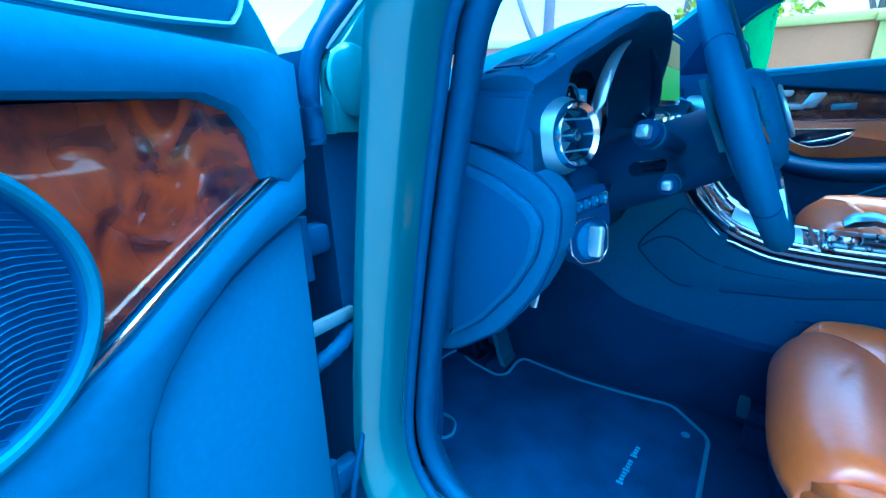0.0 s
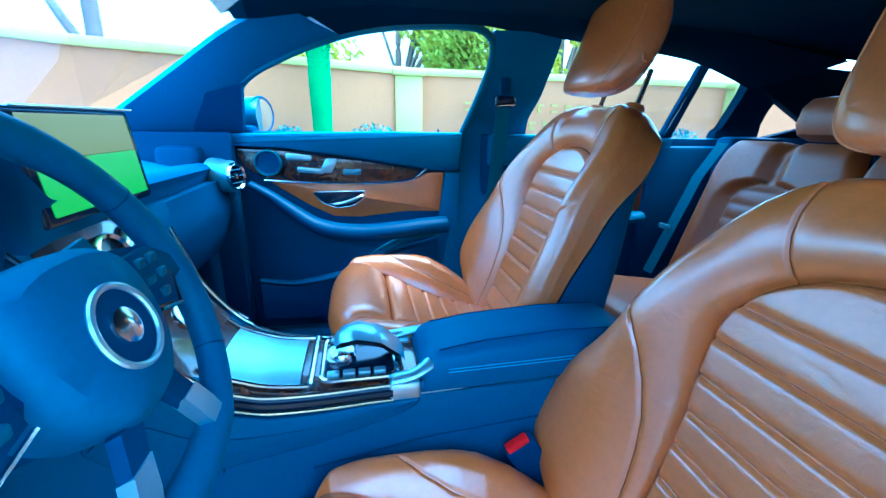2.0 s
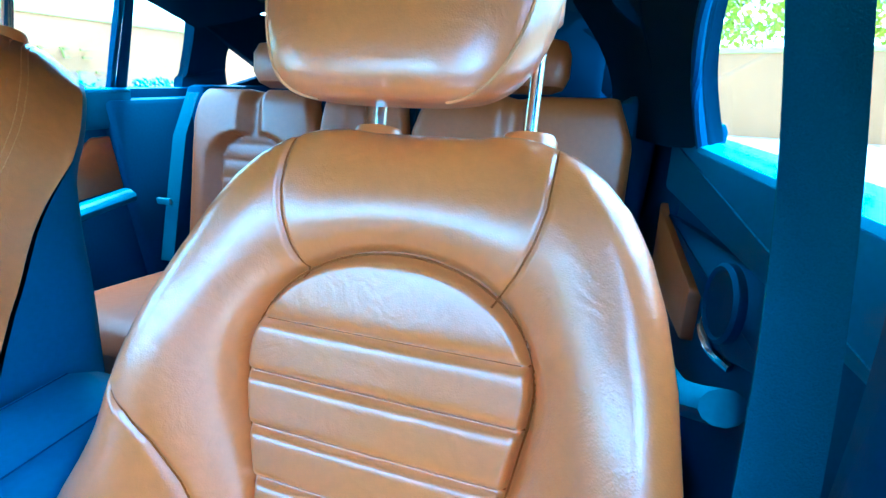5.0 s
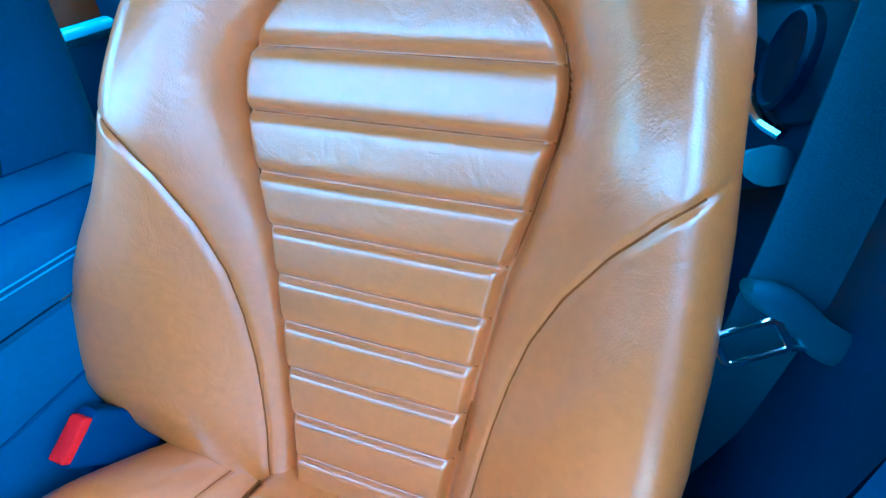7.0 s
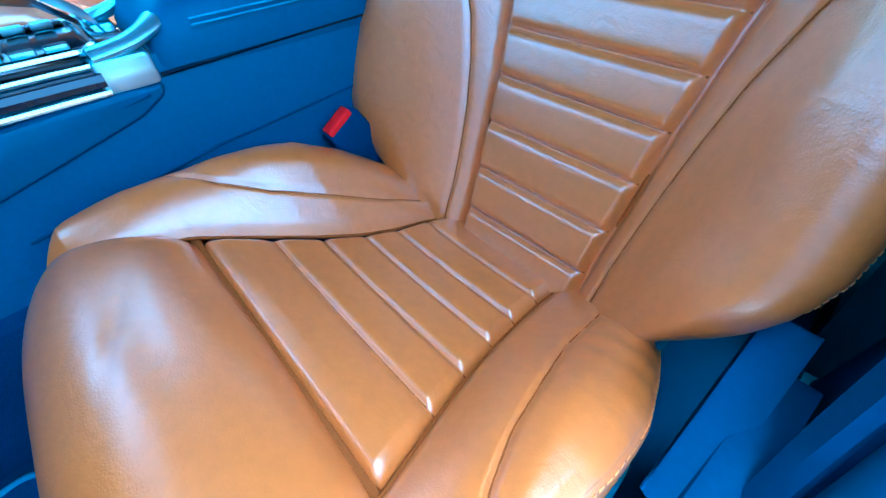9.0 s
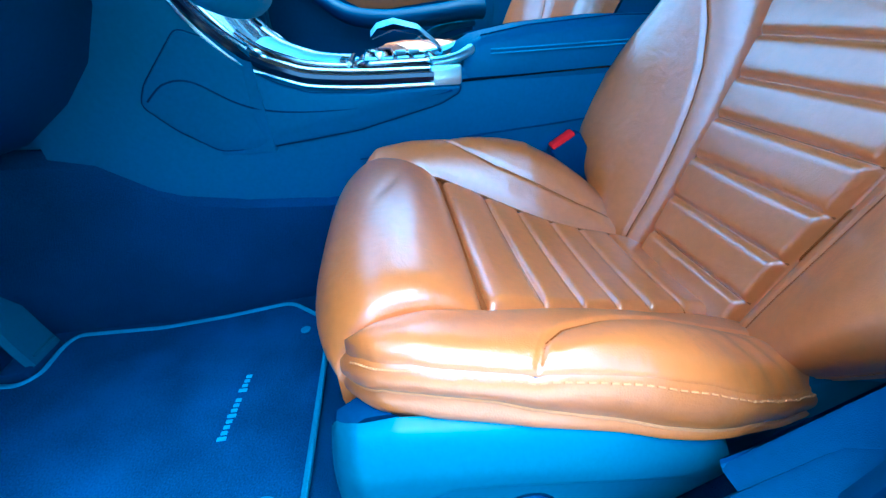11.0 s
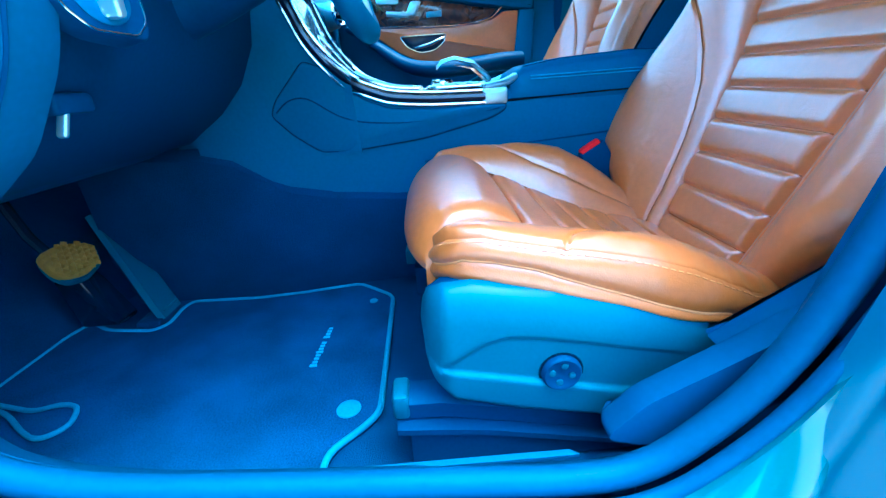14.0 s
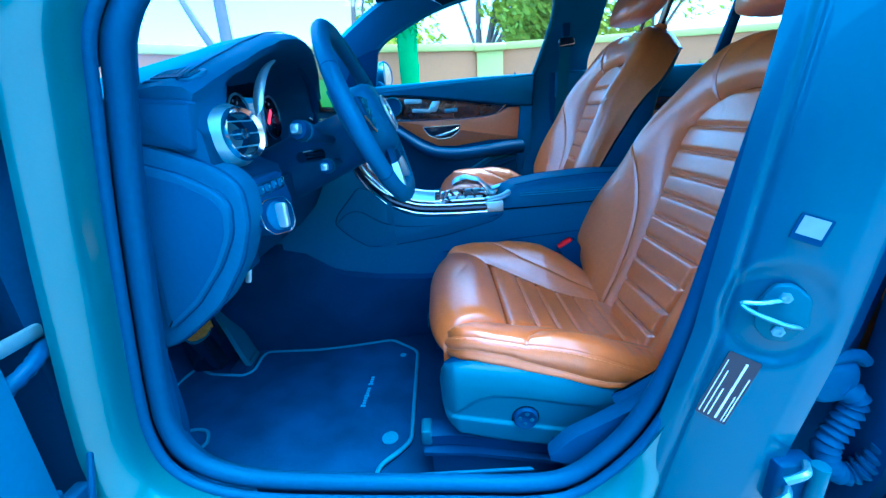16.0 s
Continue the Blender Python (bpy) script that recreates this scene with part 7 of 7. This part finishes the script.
def seat_belt(right):
    s = 1 if right else -1
    b = thing("seat_belt", "blue woven seat belt hanging down the centre pillar", "seat belt", (s * 0.70, -0.70, 0.50), "front seat belts")
    o = b.location
    xa = 0.665 if right else 0.60
    za = 1.30 if right else 1.27
    pth = [(s * xa, -0.665, za), (s * 0.70, -0.665, 1.12), (s * 0.695, -0.655, 1.00), (s * 0.69, -0.635, 0.86), (s * 0.70, -0.60, 0.62)]
    across = Vector((-s * 0.0012, 0.024, 0.012))
    if not right:
        pth = [(-0.660, -0.735, 1.30), (-0.676, -0.712, 1.20), (-0.681, -0.676, 1.10), (-0.679, -0.640, 1.01), (-0.676, -0.613, 0.936), (-0.676, -0.606, 0.895), (-0.694, -0.622, 0.76), (-0.71, -0.64, 0.55)]
        across = Vector((-0.93, 0.0, -0.28)).normalized() * 0.0245
    rings = []
    pc = curve([Vector(p) - o for p in pth], 6)
    for i, p in enumerate(pc):
        d = (pc[min(i + 1, len(pc) - 1)] - pc[max(i - 1, 0)]).normalized()
        w = across - d * across.dot(d)
        thick = d.cross(w).normalized() * 0.0008
        rings.append([p + w + thick, p - w + thick, p - w - thick, p + w - thick])
    part("webbing", Geo().loft(rings), M_BELT, b, "woven blue webbing")
    at = Vector(pth[0]) - o
    part("top_guide", Geo().box(at + Vector((-s * 0.01, 0, 0.02)), (0.03, 0.07, 0.035), 0.010), M_BLACK, b)
    part("guide_clip", Geo().tube([at + Vector((-s * 0.026, -0.03, 0.012)), at + Vector((-s * 0.026, 0.03, 0.006))], 0.004, 8), M_CHROME, b)
    part("anchor_slider", Geo().box(at + Vector((-s * 0.002, 0.0, 0.07)), (0.02, 0.035, 0.06), 0.008), M_DARK, b)
    if not right:
        tg = Vector((-0.688, -0.598, 0.902)) - o
        ax, rt, dn = Vector((-0.90, 0.02, -0.42)).normalized(), Vector((-0.96, -0.10, -0.20)), Vector((0.25, 0.10, -0.95))
        out = rt.cross(dn).normalized()
        if out.y < 0:
            out = -out
        side = ax.cross(out).normalized()
        cv = [tg + ax * q + side * (0.0035 * math.sin(q * 60)) for q in np.linspace(-0.044, 0.040, 15)]
        part("tongue_cover", Geo().loft([[p + side * (h * math.cos(a)) + out * (0.0065 * math.sin(a) + 0.001) for a in np.linspace(0, 2 * math.pi, 15)[:-1]] for p, h in zip(cv, [0.004, 0.008, 0.010, 0.0105, 0.0105, 0.0105, 0.0105, 0.0105, 0.0105, 0.011, 0.012, 0.0125, 0.012, 0.010, 0.005])]), M_PLASTIC, b, "blue plastic tongue cover")
        fr = [tg + rt * x + dn * y + out * 0.004 for x, y in ((-0.019, 0.000), (0.003, 0.018), (-0.019, 0.046), (-0.041, 0.026))]
        part("tongue", Geo().tube([p for k in range(4) for p in (fr[k].lerp(fr[(k + 1) % 4], 0.10), fr[k].lerp(fr[(k + 1) % 4], 0.90))], 0.0026, 8, closed=True, flat=0.6, up=out), M_CHROME, b, "chrome belt tongue")
        part("tongue_stub", Geo().tube([fr[1], tg + rt * 0.014 + dn * 0.012 + out * 0.004], 0.0026, 8, flat=0.6, up=out), M_CHROME, b)
    return b


seat_belt(True)
seat_belt(False)
trim = thing("pillar_foot_trim", "sloping blue plastic trim at the foot of the pillar", "trim", (-0.66, -0.37, 0.50))
TO = trim.location
part("ramp", Geo().slab(rounded([(-0.262, 0.512), (-0.30, 0.553), (-0.375, 0.594), (-0.44, 0.632), (-0.52, 0.66), (-0.52, 0.56), (-0.44, 0.545), (-0.36, 0.512), (-0.31, 0.497)], 0.012), lambda a, b: Vector((-0.69, a, b)) - TO, lambda a, b: Vector((-0.652, a, b)) - TO, 0.017), M_TRIM, trim)
part("ramp_upper", Geo().slab(rounded([(-0.385, 0.585), (-0.40, 0.597), (-0.476, 0.647), (-0.54, 0.688), (-0.54, 0.665), (-0.46, 0.612)], 0.006), lambda a, b: Vector((-0.67, a, b)) - TO, lambda a, b: Vector((-0.632, a, b)) - TO, 0.006), M_TRIM, trim)

# ---- rear bench ----
def rear_seat(x0, x1, hr_x):
    t = thing("bench_seat", "tan leather rear seat back with ribbed centre", "car seat", ((x0 + x1) / 2, -1.40, 0.60), "rear seats")
    o, c, w = t.location, (x0 + x1) / 2, (x1 - x0) / 2
    U, N = Vector((0, -0.30, 0.954)), Vector((0, 0.954, 0.30))
    P = lambda x, s, n: Vector((c + x, -1.30, 0.68)) + U * s + N * n - o
    def f(u, s):
        x = u * w
        iw = w * 0.52 * (1 if s < 0.34 else math.sqrt(max(0, 1 - ((s - 0.34) / 0.09) ** 2)))
        d = abs(x) - iw
        n = 0.03 * smooth(0, 0.05, d) - 0.006 * math.exp(-(d / 0.006) ** 2) if d > 0 else 0.006 * abs(math.sin(s * 3.1416 / 0.05)) ** 0.5 - 0.004
        k = max(0, (abs(u) - 0.88) / 0.12)
        n -= 0.05 * (1 - math.sqrt(max(0, 1 - k * k)))
        k = max(0, (s - 0.50) / 0.065)
        n -= 0.05 * (1 - math.sqrt(max(0, 1 - min(1, k) ** 2)))
        return P(x * (1 - 0.12 * smooth(0.44, 0.565, s)), s, n)
    part("backrest", Geo().grid(lambda u, v: f(-1 + 2 * u, 0.565 * v), 60, 90), M_LEATHER_SHADED, t, "", 80)
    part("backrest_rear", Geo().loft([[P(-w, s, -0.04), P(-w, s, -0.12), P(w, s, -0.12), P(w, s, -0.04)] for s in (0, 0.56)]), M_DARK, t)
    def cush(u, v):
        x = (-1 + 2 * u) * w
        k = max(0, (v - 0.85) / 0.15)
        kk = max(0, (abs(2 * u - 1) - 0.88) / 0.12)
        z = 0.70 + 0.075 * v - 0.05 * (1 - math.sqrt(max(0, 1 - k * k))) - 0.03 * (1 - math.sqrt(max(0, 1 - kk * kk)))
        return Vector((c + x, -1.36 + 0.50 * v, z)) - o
    part("cushion", Geo().grid(cush, 30, 24), M_LEATHER_SHADED, t, "", 80)
    part("cushion_front", Geo().box(Vector((c, -1.09, 0.62)) - o, (2 * w * 0.97, 0.44, 0.20), 0.03), M_LEATHER_SHADED, t)
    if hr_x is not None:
        part("headrest", Geo().box(P(hr_x - c, 0.645, -0.05), (0.24, 0.09, 0.13), 0.04, Matrix.Rotation(radians(14), 3, "X")), M_LEATHER_SHADED, t, "tan headrest")
    return t


rear_seat(0.13, 0.56, 0.27)
rear_seat(-0.13, 0.125, None)
rear_seat(-0.68, -0.135, -0.40)
solo("parcel_cover", Geo().box((0, -1.80, 1.14), (1.36, 0.46, 0.03), 0.01), M_DARK, "dark load cover behind the rear seats", "load cover")
rb = thing("rear_seat_belt", "blue belt webbing beside the rear seat", "seat belt", (0.62, -1.40, 0.70))
part("webbing", Geo().loft([[Vector((x - 0.024, y, z)), Vector((x + 0.024, y, z)), Vector((x + 0.024, y - 0.003, z)), Vector((x - 0.024, y - 0.003, z))] for x, y, z in ((0.0, -0.10, 0.50), (-0.02, 0.0, 0.38), (-0.03, 0.10, 0.15), (-0.02, 0.14, 0.02))]), M_BELT, rb)
part("tongue", Geo().box((-0.026, 0.105, 0.20), (0.05, 0.012, 0.02), 0.004), M_STEEL, rb)
dome = thing("grab_lamp", "dark roof grab handle with a warm lit courtesy lamp", "lamp", (-0.53, -1.27, 1.505))
part("base", Geo().box((0, 0, 0), (0.05, 0.16, 0.02), 0.008), M_BLACK, dome)
part("lens", Geo().box((0.004, 0.01, -0.012), (0.018, 0.040, 0.006), 0.002), glow("warm_lamp", (1.0, 0.45, 0.06), 0.8), dome, "lit amber lens")
part("lens", Geo().box((0.004, -0.045, -0.012), (0.016, 0.014, 0.006), 0.002), M_STEEL, dome)
mir = thing("rear_view_mirror", "dark interior mirror at the windscreen header", "mirror", (0.02, 0.10, 1.47))
part("housing", Geo().box((0, 0, 0), (0.22, 0.03, 0.06), 0.014), M_DARK, mir)
part("stem", Geo().tube([(0, 0.02, 0), (0, 0.06, 0.05)], 0.012, 10), M_DARK, mir)


# ---- outside: ground, wall, trees ----
M_PAVE = mat("grey_paving", (0.30, 0.28, 0.26), 0.9, 0, 0.2, 40, 0.4)
M_WALL = mat("pink_rendered_wall", (0.38, 0.175, 0.070), 0.9, 0, 0.10, 30, 0.3, stain=1.2)
M_COPING = mat("cream_rendered_trim", (0.44, 0.40, 0.11), 0.9, 0, 0.10, 30, 0.3)
M_GOLD = mat("tarnished_gold_letters", (0.36, 0.30, 0.06), 0.6, 0.2, 0.2)
M_LEAF = mat("bright_green_leaves", (0.38, 0.40, 0.008), 0.7, 0, 0.4, 30, 0.2, random_tone=0.2)
M_LEAF_DARK = mat("olive_leaves", (0.20, 0.24, 0.008), 0.7, 0, 0.4, 30, 0.2, random_tone=0.2)
M_CYPRESS = mat("cypress_green", (0.008, 0.20, 0.04), 0.8, 0, 0.3, 60, 0.4)
M_BUSH = mat("blue_green_shrub", (0.07, 0.16, 0.17), 0.8, 0, 0.4, 60, 0.4)
M_BARK = mat("grey_bark", (0.20, 0.17, 0.15), 0.9, 0, 0.3, 30, 0.5)
solo("ground", Geo().grid(lambda u, v: (-300 + 600 * u, -300 + 600 * v, 0), 8, 8), M_PAVE, "grey paved ground under the car", "ground", "structure")
WALL = [(1.2, 8.6), (4.35, 5.2), (5.9, 3.4), (7.6, -1.2), (7.5, -8.5), (6.6, -17.0), (-9.3, -13.2)]
for i in range(len(WALL) - 1):
    a, b = Vector((*WALL[i], 0)), Vector((*WALL[i + 1], 0))
    d = (b - a).normalized()
    rot = Matrix(((d.x, -d.y, 0), (d.y, d.x, 0), (0, 0, 1)))
    w = tagged(part("wall_garden", Geo().box((a + b) / 2 + Vector((0, 0, 1.06)), ((b - a).length, 0.25, 2.12), 0, rot), M_WALL), "pink rendered garden wall with cream coping", "wall", kind="structure")
    part("coping", Geo().box((a + b) / 2 + Vector((0, 0, 2.18)), ((b - a).length + 0.02, 0.33, 0.13), 0.01, rot), M_COPING, w)
for x, y, h in ((7.55, -1.15, 2.10), (7.40, -8.4, 2.1)):
    p = thing("wall_pier", "cream rendered pier of the garden wall", "pier", (x, y, 0), kind="structure")
    part("shaft", Geo().box((0, 0, h / 2), (0.5, 0.5, h), 0.01), M_COPING, p)
    part("cap", Geo().box((0, 0, h + 0.05), (0.6, 0.6, 0.12), 0.02), M_COPING, p)
sign = thing("wall_lettering", "two rows of raised dull gold letters on the pink wall", "sign", (7.4, -4.2, 1.5))
for row in range(2):
    for k in range(13):
        if (k + row) % 5 == 4:
            continue
        y = 1.9 - 0.30 * k - 0.15 * row
        part("letter_block", Geo().box((-0.06, y, 0.15 - 0.34 * row), (0.04, 0.14, 0.035), 0), M_GOLD, sign)
        part("letter_block", Geo().box((-0.06, y, 0.03 - 0.34 * row), (0.04, 0.05 if k % 2 else 0.14, 0.035), 0), M_GOLD, sign)
        if k % 3:
            part("letter_block", Geo().box((-0.06, y + 0.04, 0.09 - 0.34 * row), (0.04, 0.03, 0.15), 0), M_GOLD, sign)


def leaf_mesh(n, place, size, seed):
    """Many small folded leaf clumps."""
    rnd = random.Random(seed)
    g = Geo()
    for _ in range(n):
        p = Vector(place(rnd))
        s = size * rnd.uniform(0.6, 1.4)
        a = Vector((rnd.gauss(0, 1), rnd.gauss(0, 1), rnd.gauss(0, 1))).normalized()
        b = a.orthogonal().normalized()
        c = a.cross(b)
        g.add([p - b * s, p + c * s * 0.45 + a * s * 0.15, p + b * s, p - c * s * 0.45 + a * s * 0.15], [(0, 1, 2), (0, 2, 3)])
    return g


def cypress(x, y, h, r, seed):
    t = thing("cypress_tree", "slender dark green cypress tree by the wall", "tree", (x, y, 0), "cypresses")
    part("trunk", Geo().tube([(0, 0, 0), (0.01, 0, h * 0.5), (0, 0.01, h * 0.95)], [r * 0.28, r * 0.2, 0.02], 10), M_BARK, t)
    def place(rnd):
        q = rnd.random()
        rr = r * (0.75 + 0.25 * math.sin(q * 9 + seed)) * min(1, 0.35 + q * 4) * (1 - q) ** 0.35 * rnd.uniform(0.75, 1.05)
        a = rnd.uniform(0, 2 * math.pi)
        return (rr * math.cos(a), rr * math.sin(a), 0.15 + q * (h - 0.15))
    part("crown", leaf_mesh(5000, place, r * 0.20, seed), M_CYPRESS, t, "dense narrow crown")
    part("crown_core", Geo().lathe([(r * 0.5, 0.3), (r * 0.7, h * 0.3), (r * 0.6, h * 0.6), (r * 0.3, h * 0.85), (0.02, h * 0.97)], (0, 0, 0), (0, 0, 1), 14), M_CYPRESS, t)
    return t


def broad_tree(x, y, h, r, seed, material, label):
    t = thing("tree", label, "tree", (x, y, 0), "trees behind the wall")
    rnd = random.Random(seed)
    part("trunk", Geo().tube(curve([(0, 0, 0), (0.1, 0.05, h * 0.3), (-0.05, 0.1, h * 0.55), (0.1, 0, h * 0.8)]), [0.16 - 0.004 * i for i in range(25)], 10), M_BARK, t)
    lobes = []
    for k in range(9):
        a, el = rnd.uniform(0, 2 * math.pi), rnd.uniform(0.40, 0.95)
        c = Vector((r * 0.75 * math.cos(a) * rnd.uniform(0.4, 1), r * 0.75 * math.sin(a) * rnd.uniform(0.4, 1), h * el))
        lobes.append((c, r * rnd.uniform(0.30, 0.55)))
        part("limb", Geo().tube(curve([(0, 0, h * 0.35), tuple(c * 0.5 + Vector((0, 0, h * 0.2))), tuple(c)]), [0.07 - 0.003 * i for i in range(17)], 7), M_BARK, t)
    def place(rd):
        c, q = lobes[rd.randrange(len(lobes))]
        v = Vector((rd.gauss(0, 1), rd.gauss(0, 1), rd.gauss(0, 0.7))).normalized() * q * rd.random() ** 0.4
        return c + v
    part("crown", leaf_mesh(5200, place, 0.11, seed), material, t, "loose leafy crown")
    return t


cypress(6.25, 0.35, 6.0, 0.24, 3)
for k, (x, y) in enumerate(((10.2, 8.6), (11.0, 9.6), (12.2, 9.2))):
    cypress(x, y, 6.5, 0.5, 11 + k)
broad_tree(12.5, 2.2, 6.0, 2.4, 5, M_LEAF, "leafy bright green tree behind the garden wall")
broad_tree(13.0, -1.6, 6.5, 2.6, 6, M_LEAF, "leafy bright green tree behind the garden wall")
broad_tree(11.6, -3.6, 6.5, 2.4, 7, M_LEAF_DARK, "olive green pine tree behind the garden wall")
broad_tree(13.0, -7.0, 7.0, 2.6, 8, M_LEAF, "leafy bright green tree behind the garden wall")
broad_tree(8.9, 9.0, 4.2, 1.2, 9, M_LEAF, "yellow-green tree behind the garden wall")
broad_tree(6.9, 8.9, 3.8, 1.4, 10, M_LEAF, "yellow-green tree behind the garden wall")
bare = thing("bare_tree", "bare forked grey tree trunk behind the wall", "tree", (8.2, 4.25, 0))
part("trunk", Geo().tube(curve([(0, 0, 0), (0.02, 0.05, 1.6), (-0.05, -0.05, 3.0), (-0.10, -0.12, 6.0)]), [0.17 - 0.003 * i for i in range(25)], 10), M_BARK, bare)
part("limb", Geo().tube(curve([(0, 0.05, 2.2), (-0.1, 0.45, 3.0), (-0.05, 0.9, 4.2), (0, 1.1, 6.0)]), [0.09 - 0.002 * i for i in range(25)], 8), M_BARK, bare)


def shrub(x, y, r, seed):
    t = thing("shrub", "rounded blue-green clipped shrub at the wall's foot", "shrub", (x, y, 0), "shrubs")
    def place(rnd):
        v = Vector((rnd.gauss(0, 1), rnd.gauss(0, 1), abs(rnd.gauss(0, 1)))).normalized() * r * rnd.uniform(0.85, 1.04)
        return (v.x, v.y, v.z * 1.42)
    part("foliage", leaf_mesh(1800, place, 0.05, seed), M_BUSH, t)
    part("core", Geo().lathe([(r * 0.85, 0), (r * 0.88, r * 0.5), (r * 0.6, r * 0.95), (0.02, r * 1.12)], (0, 0, 0), (0, 0, 1), 16), M_BUSH, t)
    return t


for k, (x, y, r) in enumerate(((6.75, -0.45, 0.85), (6.3, 0.9, 0.80), (5.7, 2.0, 0.80), (6.9, -2.6, 0.80), (6.7, -5.2, 0.8), (6.6, -6.4, 0.85))):
    shrub(x, y, r, 40 + k)
# a house across the yard on the driver's side
house = thing("house", "ochre rendered house with tiled eaves and windows", "house", (-9.5, -4.0, 0))
M_OCHRE = mat("ochre_render", (0.38, 0.25, 0.12), 0.9, 0, 0.12, 20, 0.3)
M_TILE = mat("brown_roof_tile", (0.22, 0.10, 0.06), 0.85, 0, 0.25, 20, 0.4)
part("wall", Geo().box((0, 0, 1.6), (0.4, 22, 3.2), 0.02), M_OCHRE, house)
part("roof", Geo().box((-0.6, 0, 3.35), (2.4, 22.6, 0.25), 0.03), M_TILE, house)
for k in range(7):
    wn = part("window", Geo().box((0.19, -8.2 + 2.6 * k, 1.7), (0.1, 1.1, 1.3), 0.01), M_COPING, house, "framed window")
    part("pane", Geo().box((0.235, -8.2 + 2.6 * k, 1.7), (0.03, 0.9, 1.1), 0), M_BLACK, wn)
for k, (x, y) in enumerate(((-12.4, -11.5), (-12.0, -5.0), (-4.6, -17.2), (-8.2, -16.4))):
    broad_tree(x, y, 6.5, 2.4, 21 + k, M_LEAF, "leafy green tree behind the yard wall" if k > 1 else "leafy green tree behind the house")
